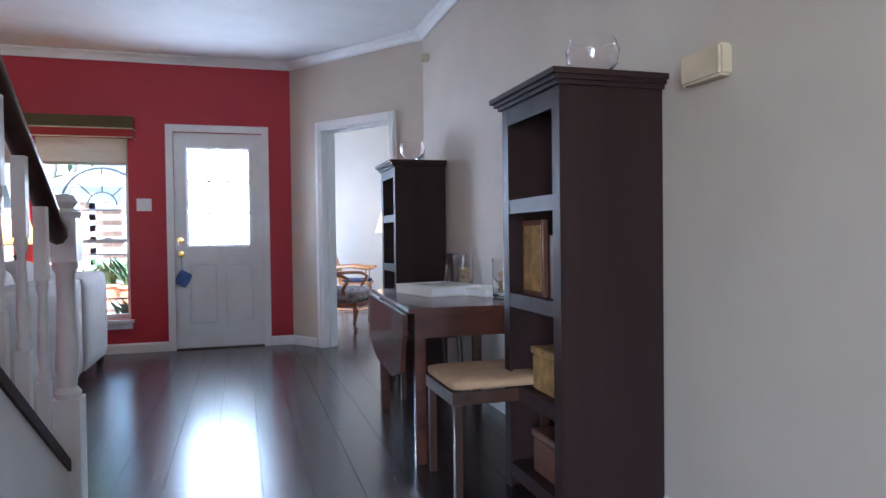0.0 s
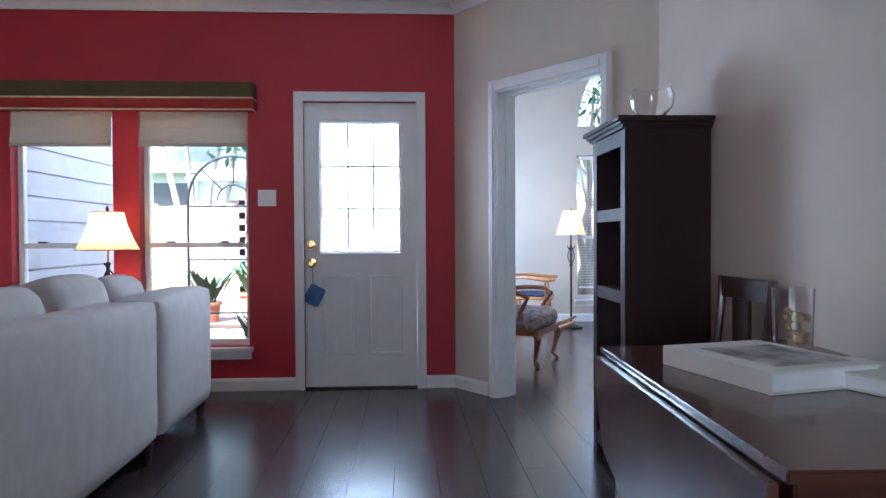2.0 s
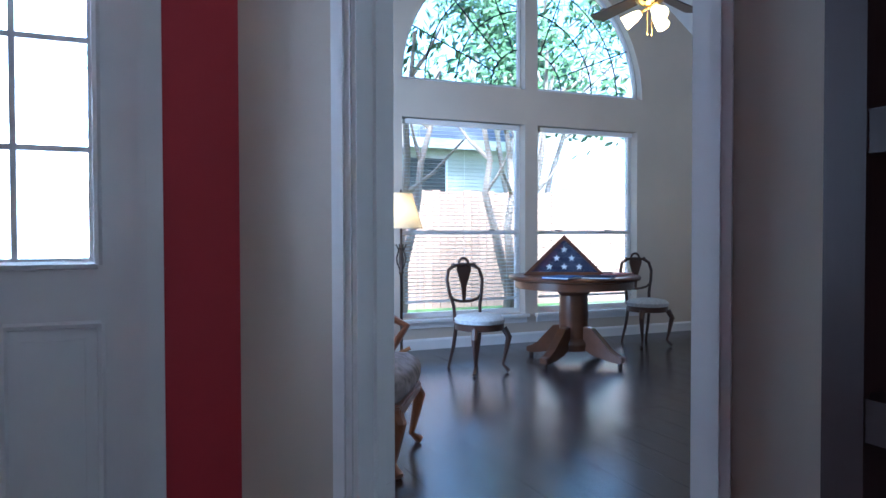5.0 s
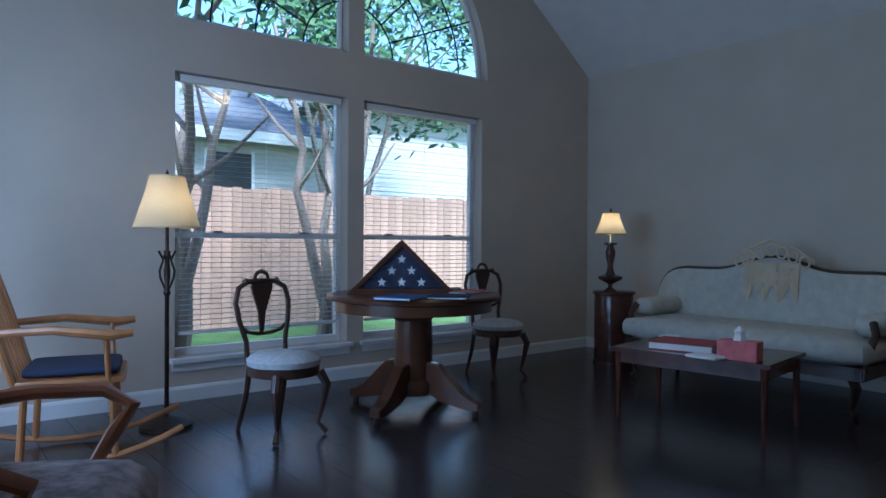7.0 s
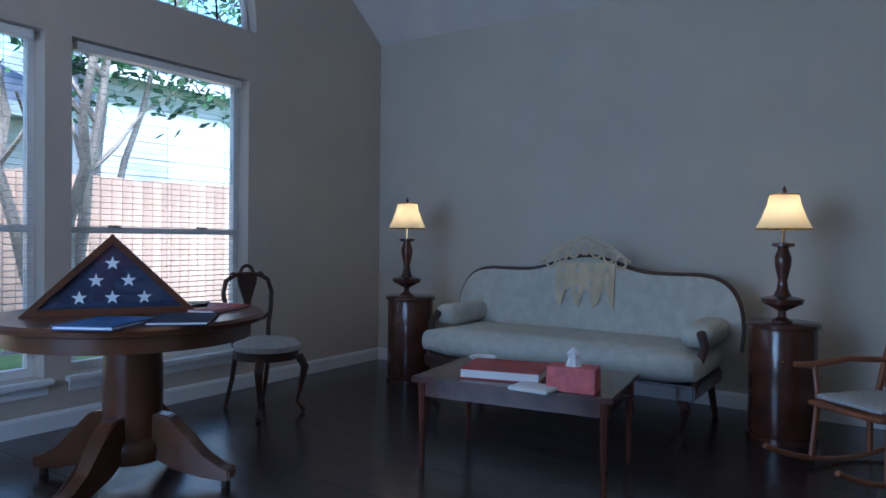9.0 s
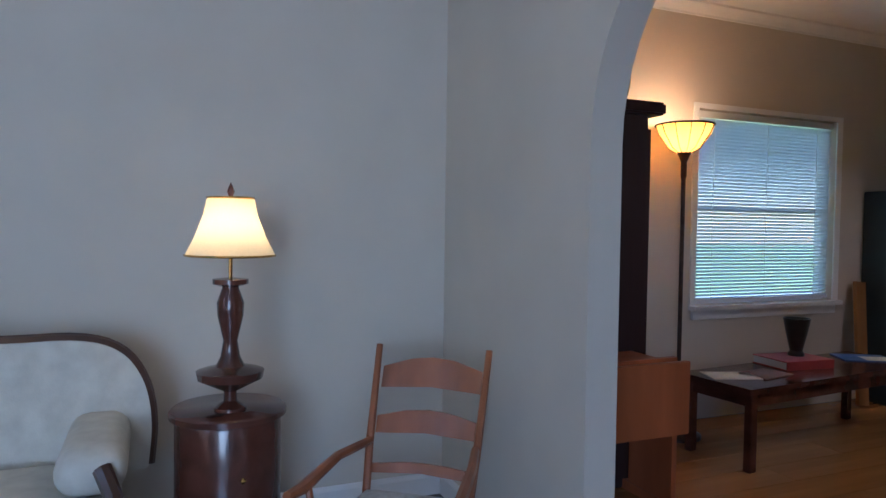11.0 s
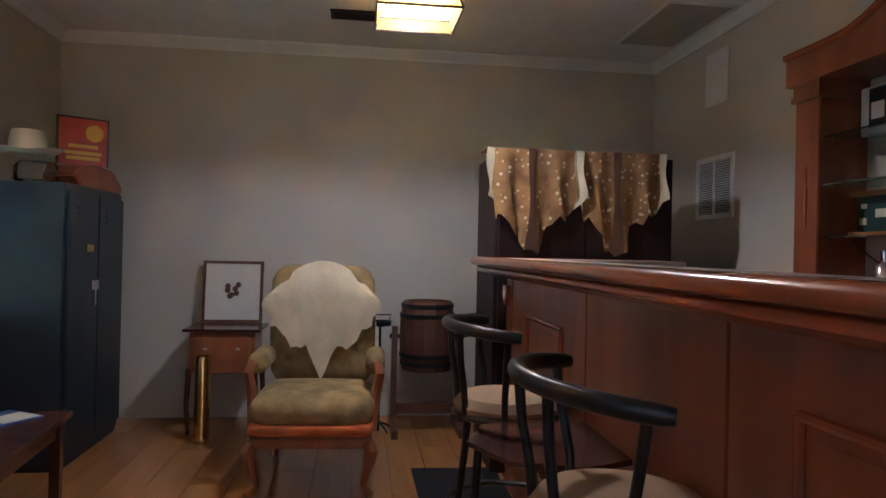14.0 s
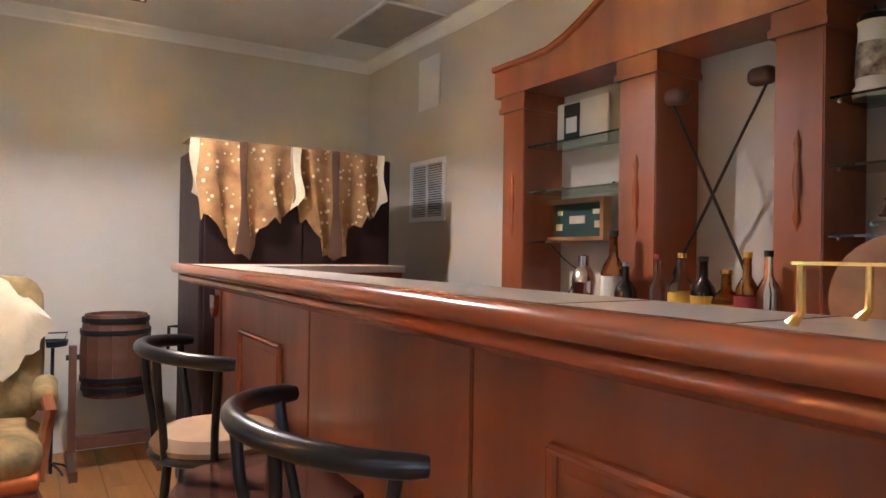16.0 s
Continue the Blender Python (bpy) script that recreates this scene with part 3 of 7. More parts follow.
for x0, x1 in ((2.06, 3.235), (3.46, 4.575)):
    blinds("mini_blinds", "y", WY + 0.05, x0, x1, 0.42, 2.1, 8, 0.034, "white mini blinds with open slats, lowered", SLAT)
blinds("mini_blinds", "x", BX + 0.035, 2.775, 4.005, 0.745, 1.97, 52, 0.022, "white mini blinds with slats closed, lowered", SLATB)
bm = bmesh.new()
for a, b, c, d in ((2.71, 2.763, 0.73, 2.01), (4.019, 4.06, 0.73, 2.01), (2.763, 4.019, 1.977, 2.01)):
    bx(bm, (BX - 0.012, a, c), (BX - 0.001, b, d))
part("window_frame", bm, TRIM, wb, smooth=False)

# ==== living room things ====
sp = thing("switch_plate", "white double light switch plate on the red wall", "light switch")
part("plate", boxes(((-1.182, RY - 0.008, 1.305), (-1.055, RY - 0.001, 1.42))), TRIM, sp, smooth=False, bevel=0.002)
for x in (-1.145, -1.092):
    part("toggle", boxes(((x - 0.005, RY - 0.02, 1.35), (x + 0.005, RY - 0.008, 1.375))), TRIM, sp, smooth=False)

va = thing("window_valance", "striped olive and red upholstered window cornice", "valance")
OLIVE = mat("olive_cloth", (0.10, 0.075, 0.03), 0.9, bump=0.2, fine=200)
VRED = mat("red_cloth", (0.33, 0.03, 0.025), 0.9, bump=0.2, fine=200)
part("body", boxes(((-2.95, RY - 0.13, 2.045), (-1.19, RY - 0.002, 2.15))), OLIVE, va, smooth=False)
part("lower_band", boxes(((-2.95, RY - 0.13, 1.965), (-1.19, RY - 0.002, 2.035))), VRED, va, smooth=False)
for z in (2.04, 1.96):
    part("piping", tubes(([(-2.955, RY - 0.005, z), (-2.955, RY - 0.134, z), (-1.185, RY - 0.134, z), (-1.185, RY - 0.005, z)], 0.006), seg=6), HIDEW, va)
for x0, x1, _, _ in wins:
    rs = thing("roman_shade", "pale linen roman shade, partly lowered", "roman shade", group="window shades")
    bm = bmesh.new()
    prof = [(0.03, 1.98), (0.032, 1.85), (0.05, 1.77), (0.055, 1.745), (0.03, 1.735), (0.025, 1.75), (0.022, 1.98)]
    prism(bm, [(RY + 0.03 - a, z) for a, z in prof], lambda u, v, k: (x0 + 0.008 + (x1 - x0 - 0.016) * k, u, v))
    part("cloth", bm, ROMAN, rs, smooth=False)
    part("hem_bar", boxes(((x0 + 0.008, RY - 0.03, 1.722), (x1 - 0.008, RY - 0.004, 1.736))), ROMAN, rs, smooth=False)
    part("head_rail", boxes(((x0 + 0.008, RY + 0.002, 1.981), (x1 - 0.008, RY + 0.03, 1.989))), TRIM, rs, smooth=False)

# fireplace mantel
fm = thing("fireplace_mantel", "white painted fireplace mantel with moulded shelf", "fireplace", (-3.3, 6.3, 0))
part("pilaster", boxes(((-0.02, -0.12, 0), (0.2, 0.18, 1.3))), TRIM, fm, smooth=False)
part("frieze", boxes(((-0.28, -0.7, 1.15), (0.21, 0.18, 1.34))), TRIM, fm, smooth=False)
part("pilaster", boxes(((-0.25, -1.5, 0), (0.0, -1.25, 1.15))), TRIM, fm, smooth=False)
bm = bmesh.new()
for k, (e, z0, z1) in enumerate(((0.02, 1.34, 1.37), (0.05, 1.37, 1.41), (0.1, 1.41, 1.47))):
    bx(bm, (-0.3, -0.75, z0), (0.2 + e, 0.19, z1))
part("shelf", bm, TRIM, fm, smooth=False)
ms = thing("mantel_ornament", "small dark carved ornament on the mantel", "ornament", (-3.13, 6.2, 1.47))
part("body", lathed([(0.03, 0), (0.02, 0.03), (0.035, 0.06), (0.015, 0.1), (0.03, 0.13), (0.0001, 0.16)]), METALD, ms)


def table_lamp(at, label, h, shade_r, shade_h, base_prof, material, watts, group=""):
    l = thing("table_lamp", label, "table lamp", at, group=group)
    part("base", lathed(base_prof, seg=18), material, l)
    zb = h - shade_h - 0.05
    part("stem", tubes(([(0, 0, base_prof[-1][1] - 0.005), (0, 0, h - 0.03)], 0.006), seg=8), BRASS, l)
    bm = bmesh.new()
    n = 8
    prof = [(shade_r, zb), (shade_r * 0.8, zb + shade_h * 0.3), (shade_r * 0.6, zb + shade_h * 0.7), (shade_r * 0.52, zb + shade_h)]
    lathe(bm, prof, seg=32, cap=False)
    sh = part("shade", bm, SHADE, l, "cream linen bell shade, lit")
    for r, z in ((prof[0]), (prof[-1])):
        part("trim_ring", tubes(([(r * math.cos(k * math.tau / 24), r * math.sin(k * math.tau / 24), z) for k in range(25)], 0.004), seg=5), BRASS, sh)
    part("finial", lathed([(0.004, h - 0.05), (0.012, h - 0.03), (0.007, h - 0.015), (0.0001, h)], seg=10), material, l)
    part("bulb", lathed([(0.012, zb + 0.02), (0.028, zb + 0.07), (0.02, zb + 0.1), (0.0001, zb + 0.11)], seg=12), BULB, l)
    bulb("lamp_light", at[0], at[1], at[2] + zb + shade_h * 0.55, watts, r=0.03)
    return l


et = thing("end_table", "dark wooden end table behind the sofa", "side table", (-2.07, 6.15, 0))
part("top", boxes(((-0.25, -0.25, 0.57), (0.25, 0.25, 0.6))), MAHOG, et, smooth=False)
for x in (-0.23, 0.19):
    for y in (-0.23, 0.19):
        part("leg", boxes(((x, y, 0), (x + 0.04, y + 0.04, 0.57))), MAHOG, et, smooth=False)
sl = table_lamp((-2.07, 6.15, 0.6), "wrought iron scroll table lamp with a lit cream shade", 0.7, 0.19, 0.24, [(0.08, 0), (0.07, 0.02), (0.015, 0.04), (0.012, 0.2), (0.03, 0.22), (0.012, 0.25), (0.012, 0.33)], METALD, 1.0)
for k in range(3):
    a = k * math.tau / 3 + 0.5
    part("scroll", tubes(([((0.02 + 0.05 * math.sin(s * 0.6)) * math.cos(a), (0.02 + 0.05 * math.sin(s * 0.6)) * math.sin(a), 0.08 + 0.035 * s) for s in range(8)], 0.006), seg=6), METALD, sl)

# sectional sofa seen from behind
so = thing("sofa", "pale grey linen sectional sofa with loose back cushions", "sofa", (-1.33, 3.85, 0))
def back_panel(y0, y1, x_in):
    bm = bmesh.new()
    pillow(bm, (x_in, y0, 0.1), (0.0, y1, 0.79), 0.05, 0.01, n=8)
    return bm
part("back", back_panel(-0.85, 1.14, -0.24), SOFAC, so)
part("back", back_panel(1.15, 2.04, -0.26), SOFAC, so)
part("arm", pillows(((-0.95, 1.82, 0.1), (-0.26, 2.03, 0.62), 0.06)), SOFAC, so)
part("arm", pillows(((-0.95, -0.85, 0.1), (-0.25, -0.63, 0.62), 0.06)), SOFAC, so)
part("seat_frame", boxes(((-0.95, -0.63, 0.1), (-0.25, 1.82, 0.27))), SOFAC, so, smooth=False)
for y0, y1 in ((-0.62, 0.18), (0.19, 1.0), (1.01, 1.81)):
    part("seat_cushion", pillows(((-0.97, y0, 0.27), (-0.27, y1, 0.44), 0.06), puff=0.01), SOFAC, so)
for y0, y1, z in ((-0.55, 0.1, 0.84), (0.12, 0.72, 0.86), (0.74, 1.3, 0.88), (1.32, 1.78, 0.85)):
    bm = bmesh.new()
    pillow(bm, (-0.11, -(y1 - y0) / 2, -0.22), (0.09, (y1 - y0) / 2, 0.22), 0.08, 0.02, m=pose(-0.36, (y0 + y1) / 2, z - 0.2, 0, -12, 0))
    part("back_cushion", bm, SOFAC, so)
for y, x in ((-0.78, -0.06), (1.1, -0.06), (1.95, -0.06), (-0.78, -0.88), (1.95, -0.88)):
    part("foot", lathed([(0.022, 0), (0.035, 0.1)], (x, y, 0), 10), WALNUT, so)
tp = thing("throw_pillow", "patterned brown throw pillow on the sofa", "cushion")
bm = bmesh.new()
pillow(bm, (-0.06, -0.2, -0.2), (0.06, 0.2, 0.2), 0.06, 0.03, m=pose(-1.85, 4.85, 0.66, 0, -25, 10))
part("pillow", bm, FLORAL, tp)

# staircase
st = thing("staircase", "white staircase with turned balusters and brown handrail", "staircase", (-0.85, 2.32, 0))
for k in range(11):
    y1 = 0.0 - k * 0.25
    part("tread", boxes(((-0.95, y1 - 0.27, (k + 1) * 0.18 - 0.03), (-0.03, y1, (k + 1) * 0.18))), WALNUT, st, smooth=False)
    part("riser", boxes(((-0.95, y1 - 0.25, k * 0.18), (-0.03, y1 - 0.235, (k + 1) * 0.18 - 0.03))), TRIM, st, smooth=False)
bm = bmesh.new()
prism(bm, [(0.12, 0), (-2.75, 0), (-2.75, 2.02), (0.12, 0.15)], lambda u, v, k: (-0.03 + 0.035 * k, u, v))
part("stringer", bm, TRIM, st, smooth=False)
bm = bmesh.new()
prism(bm, [(0.12, 0.15), (-2.75, 2.02), (-2.75, 2.06), (0.12, 0.19)], lambda u, v, k: (-0.035 + 0.05 * k, u, v))
part("shoe_rail", bm, DARKWOOD, st, smooth=False)
nw = part("newel_post", boxes(((-0.05, -0.045, 0), (0.045, 0.05, 0.5))), TRIM, st, smooth=False)
part("turning", lathed([(0.04, 0.5), (0.044, 0.52), (0.03, 0.54), (0.038, 0.62), (0.028, 0.85), (0.03, 0.93), (0.042, 0.95), (0.042, 0.97)], seg=16), TRIM, nw)
part("block", boxes(((-0.05, -0.045, 0.97), (0.045, 0.05, 1.12))), TRIM, nw, smooth=False)
part("cap", lathed([(0.05, 1.12), (0.055, 1.14), (0.03, 1.155), (0.045, 1.175), (0.03, 1.2), (0.0001, 1.205)], seg=14), TRIM, nw)
bal = None
for k in range(1, 11):
    y = -0.2 * k - 0.04
    z0 = 0.19 + (0.12 - y) * 0.6516 - 0.02
    zt = 1.04 + (-y) * 0.667
    b = part("baluster", boxes(((-0.03, y - 0.018, z0), (0.006, y + 0.018, z0 + 0.2)), ((-0.03, y - 0.018, zt - 0.28), (0.006, y + 0.018, zt - 0.05))), TRIM, st, smooth=False)
    zz = [z0 + 0.2, zt - 0.28]
    L = zz[1] - zz[0]
    part("turning", lathed([(0.017, zz[0]), (0.02, zz[0] + 0.02), (0.012, zz[0] + 0.04), (0.018, zz[0] + L * 0.3), (0.011, zz[1] - 0.05), (0.019, zz[1] - 0.02), (0.017, zz[1])], (-0.012, y, 0), 10), TRIM, b)
part("handrail", tubes(([(-0.012, 0.0, 1.04), (-0.012, -1.2, 1.84), (-0.012, -2.7, 2.84)], 0.034), seg=10), WALNUT, st)


def bookcase(at, w, d, h, shelves, label):
    """Open to -x; d deep along x, w wide along y."""
    b = thing("bookcase", label, "bookcase", at, group="dark bookcases")
    part("side", boxes(((-d, 0, 0), (0, 0.025, h - 0.05))), DARKWOOD, b, smooth=False)
    part("side", boxes(((-d, w - 0.025, 0), (0, w, h - 0.05))), DARKWOOD, b, smooth=False)
    part("back_panel", boxes(((-0.012, 0.025, 0.05), (-0.001, w - 0.025, h - 0.05))), DARKWOOD, b, smooth=False)
    for z in shelves:
        part("shelf", boxes(((-d + 0.004, 0.025, z - 0.03), (-0.012, w - 0.025, z))), DARKWOOD, b, smooth=False)
        part("shelf_edge", boxes(((-d - 0.006, 0.06, z - 0.05), (-d + 0.004, w - 0.06, z + 0.006))), DARKWOOD, b, smooth=False)
    for y in (0.0, w - 0.06):
        part("stile", boxes(((-d - 0.008, y, 0), (-d + 0.003, y + 0.06, h - 0.05))), DARKWOOD, b, smooth=False)
    part("header", boxes(((-d - 0.007, 0.06, h - 0.12), (-d + 0.003, w - 0.06, h - 0.05))), DARKWOOD, b, smooth=False)
    bm = bmesh.new()
    for e, z0, z1 in ((0.015, h - 0.05, h - 0.035), (0.028, h - 0.035, h - 0.02), (0.042, h - 0.02, h)):
        bx(bm, (-d - 0.008 - e, -e, z0), (0.0, w + e, z1))
    part("cornice", bm, DARKWOOD, b, smooth=False)
    return b


bookcase((1.195, 1.835, 0), 0.53, 0.4, 1.61, (0.1, 0.43, 0.8, 1.18), "tall espresso wood open bookcase with few books")
bookcase((1.195, 4.55, 0), 0.5, 0.375, 1.6, (0.1, 0.46, 0.83, 1.2), "tall espresso wood open bookcase with few books")


def book(at, size, material, turn=0.0, lean=0.0, label="hardback book on the shelf", name="book"):
    b = thing(name, label, "book", at, turn)
    w, t, h = size
    m = pose(0, 0, 0, lean, 0, 0)
    bm = bmesh.new()
    for a, c in (((0, 0, 0), (w, 0.004, h)), ((0, t - 0.004, 0), (w, t, h)), ((0, 0.004, 0), (0.005, t - 0.004, h))):
        bx(bm, a, c, m)
    part("cover", bm, material, b, smooth=False)
    bm = bmesh.new()
    bx(bm, (0.005, 0.004, 0.004), (w - 0.005, t - 0.004, h - 0.004), m)
    part("pages", bm, PAPER, b, smooth=False)
    return b


DKGRN = mat("dark_green_cover", (0.02, 0.05, 0.04), 0.5)
OCHRE = mat("ochre_cover", (0.35, 0.22, 0.08), 0.6, var=0.4, scale=20)
BRN = mat("brown_cover", (0.12, 0.05, 0.03), 0.5, var=0.3)
for i, (y, t, h, m, z) in enumerate(((2.04, 0.035, 0.24, BRN, 0.8), (1.95, 0.04, 0.25, PAPER, 0.8), (1.95, 0.03, 0.22, BRN, 1.18), (1.99, 0.03, 0.2, OCHRE, 1.18), (4.62, 0.035, 0.24, BRN, 0.83), (4.66, 0.03, 0.22, PAPER, 0.83), (4.72, 0.03, 0.25, REDB, 0.83), (4.62, 0.04, 0.26, BRN, 0.46), (4.67, 0.03, 0.24, REDB, 0.46), (4.71, 0.03, 0.22, PAPER, 0.46), (4.6, 0.04, 0.26, PAPER, 1.2), (4.65, 0.03, 0.22, BRN, 1.2))):
    book((0.86, y, z + 0.001), (0.19, t, h), m)
for z, c in ((0.431, OCHRE), (0.101, BRN)):
    k = thing("keepsake_box", "small brown wooden box on the lower shelf", "box", (0.84, 1.9, z))
    part("body", boxes(((0, 0, 0), (0.22, 0.3, 0.14))), c, k, smooth=False, bevel=0.006)
    part("lid", boxes(((-0.006, -0.006, 0.141), (0.226, 0.306, 0.17))), c, k, smooth=False, bevel=0.004)
fp = thing("framed_photo", "framed print standing on the bookcase shelf", "picture", (0.85, 2.11, 0.801))
part("frame", boxes(((0, 0, 0), (0.02, 0.2, 0.3))), BRN, fp, smooth=False)
part("print", boxes(((-0.003, 0.02, 0.02), (-0.0005, 0.18, 0.28))), OCHRE, fp, smooth=False)
for y in (1.95, 4.68):
    gb = thing("glass_bowl", "clear glass bowl on top of the bookcase", "bowl", (0.98, y, 1.612))
    part("bowl", lathed([(0.04, 0), (0.05, 0.006), (0.09, 0.05), (0.1, 0.1), (0.085, 0.14), (0.08, 0.14), (0.094, 0.1), (0.084, 0.052), (0.04, 0.012)], seg=24), GLASS, gb)
sc = thing("smoke_alarm_chime", "beige wall chime box on the tan wall", "door chime", (1.2, 1.47, 1.53))
part("body", boxes(((-0.05, 0, 0), (-0.001, 0.2, 0.1))), HIDEW, sc, smooth=False, bevel=0.008)
sm = thing("wall_sensor", "small beige sensor high on the tan wall", "sensor", (1.2, 5.0, 2.45))
part("body", lathed([(0.035, 0), (0.035, 0.05)], (-0.03, 0, 0), 14), HIDEW, sm)

# drop-leaf table
dt = thing("drop_leaf_table", "polished mahogany drop-leaf table, near leaf hanging", "table", (0.438, 2.635, 0), -2.6)
dt.scale = (1, 1.06, 1)
part("tabletop", boxes(((0.0, 0, 0.7), (0.7, 1.12, 0.722))), MAHOG, dt, smooth=False, bevel=0.004)
bm = bmesh.new()
out = [(0.02, 0.695), (1.1, 0.695), (1.1, 0.6), (1.0, 0.42), (0.8, 0.36), (0.3, 0.36), (0.1, 0.42), (0.02, 0.6)]
prism(bm, out, lambda u, v, k: (-0.022 + 0.02 * k, u, v))
part("leaf", bm, MAHOG, dt, smooth=False)
part("apron", boxes(((0.05, 0.06, 0.58), (0.65, 0.08, 0.699)), ((0.05, 1.04, 0.58), (0.65, 1.06, 0.699)), ((0.05, 0.08, 0.58), (0.07, 1.04, 0.699)), ((0.63, 0.08, 0.58), (0.65, 1.04, 0.699))), MAHOG, dt, smooth=False)
for x in (0.04, 0.62):
    for y in (0.05, 1.02):
        part("leg", boxes(((x, y, 0), (x + 0.05, y + 0.05, 0.699))), MAHOG, dt, smooth=False, bevel=0.004)
bk = thing("large_book", "large white coffee-table book lying on the table", "book", (0.78, 3.34, 0.723), 14)
part("back_cover", boxes(((-0.16, -0.2, 0), (0.16, 0.2, 0.006))), PAPER, bk, smooth=False)
fc_ = part("front_cover", boxes(((-0.16, -0.2, 0.046), (0.16, 0.2, 0.052))), PAPER, bk, smooth=False)
part("spine", boxes(((-0.16, -0.2, 0.0061), (-0.154, 0.2, 0.0459))), PAPER, bk, smooth=False)
part("cover_photo", boxes(((-0.1, -0.15, 0.0521), (0.13, 0.12, 0.053))), mat("grey_photo", (0.3, 0.28, 0.27), 0.45, var=0.7, scale=14, c2=(0.6, 0.58, 0.56)), fc_, "grey photograph printed on the cover", smooth=False)
part("pages", boxes(((-0.153, -0.196, 0.0065), (0.155, 0.196, 0.0455))), WHITEP, bk, smooth=False)
bk2 = thing("large_book", "second white book lying beside the large one", "book", (0.98, 3.18, 0.723), 20)
part("cover", boxes(((-0.1, -0.15, 0), (0.1, 0.15, 0.005)), ((-0.1, -0.15, 0.035), (0.1, 0.15, 0.04))), PAPER, bk2, smooth=False)
part("pages", boxes(((-0.096, -0.146, 0.0055), (0.096, 0.146, 0.0345))), WHITEP, bk2, smooth=False)
for (x, y) in ((1.03, 2.98), (1.02, 3.62)):
    v = thing("glass_vase", "clear glass vase filled with wine corks", "vase", (x, y, 0.723), group="glass vases")
    part("glass", lathed([(0.05, 0), (0.06, 0.01), (0.058, 0.02), (0.062, 0.2), (0.058, 0.2), (0.053, 0.025), (0.02, 0.022)], seg=24), GLASS, v)
    me = None
    for i in range(26):
        o = link("cork", lathed([(0.011, 0), (0.011, 0.04)], seg=8), STRAW) if me is None else new("cork", me)
        me = o.data
        a, r = random.uniform(0, math.tau), random.uniform(0, 0.034)
        o.matrix_basis = pose(r * math.cos(a), r * math.sin(a), 0.03 + 0.004 * i, random.uniform(50, 130), random.uniform(0, 360), 0)
        o.parent = v


def side_chair(at, turn, label, seat_mat, back=True):
    c = thing("side_chair", label, "chair", at, turn, group="chairs at the drop-leaf table")
    part("seat", pillows(((-0.21, -0.2, 0.43), (0.21, 0.2, 0.48), 0.025), puff=0.006), seat_mat, c)
    part("seat_frame", boxes(((-0.21, -0.2, 0.38), (0.21, -0.18, 0.43)), ((-0.21, 0.18, 0.38), (0.21, 0.2, 0.43)), ((-0.21, -0.18, 0.38), (-0.19, 0.18, 0.43)), ((0.19, -0.18, 0.38), (0.21, 0.18, 0.43))), WALNUT, c, smooth=False)
    for x in (-0.2, 0.17):
        part("leg", boxes(((x, -0.2, 0), (x + 0.03, -0.17, 0.379))), WALNUT, c, smooth=False)
        if not back:
            part("leg", boxes(((x, 0.17, 0), (x + 0.03, 0.2, 0.379))), WALNUT, c, smooth=False)
            continue
        part("leg", tubes(([(x + 0.015, 0.22, 0), (x + 0.015, 0.19, 0.4), (x + 0.015, 0.24, 0.92)], 0.017), seg=8), WALNUT, c)
    if not back:
        return
    part("top_rail", boxes(((-0.2, 0.225, 0.84), (0.2, 0.245, 0.92))), WALNUT, c, smooth=False)
    part("splat", boxes(((-0.06, 0.215, 0.45), (0.06, 0.23, 0.84))), WALNUT, c, smooth=False)


side_chair((0.72, 2.42, 0), 180, "dark wooden stool with a tan seat at the table", SUEDE, False)
side_chair((0.9, 4.13, 0), -90, "dark wooden splat-back side chair beside the bookcase", SUEDE)

# ==== sitting room things ====
def cabriole(x, y, h, sx, sy, r=0.022):
    return [(x, y, h), (x + sx * 0.03, y + sy * 0.03, h * 0.8), (x + sx * 0.012, y + sy * 0.012, h * 0.45), (x - sx * 0.005, y - sy * 0.005, h * 0.18), (x + sx * 0.03, y + sy * 0.03, 0.012)], [r * 1.3, r * 1.25, r * 0.8, r * 0.55, r * 0.85]


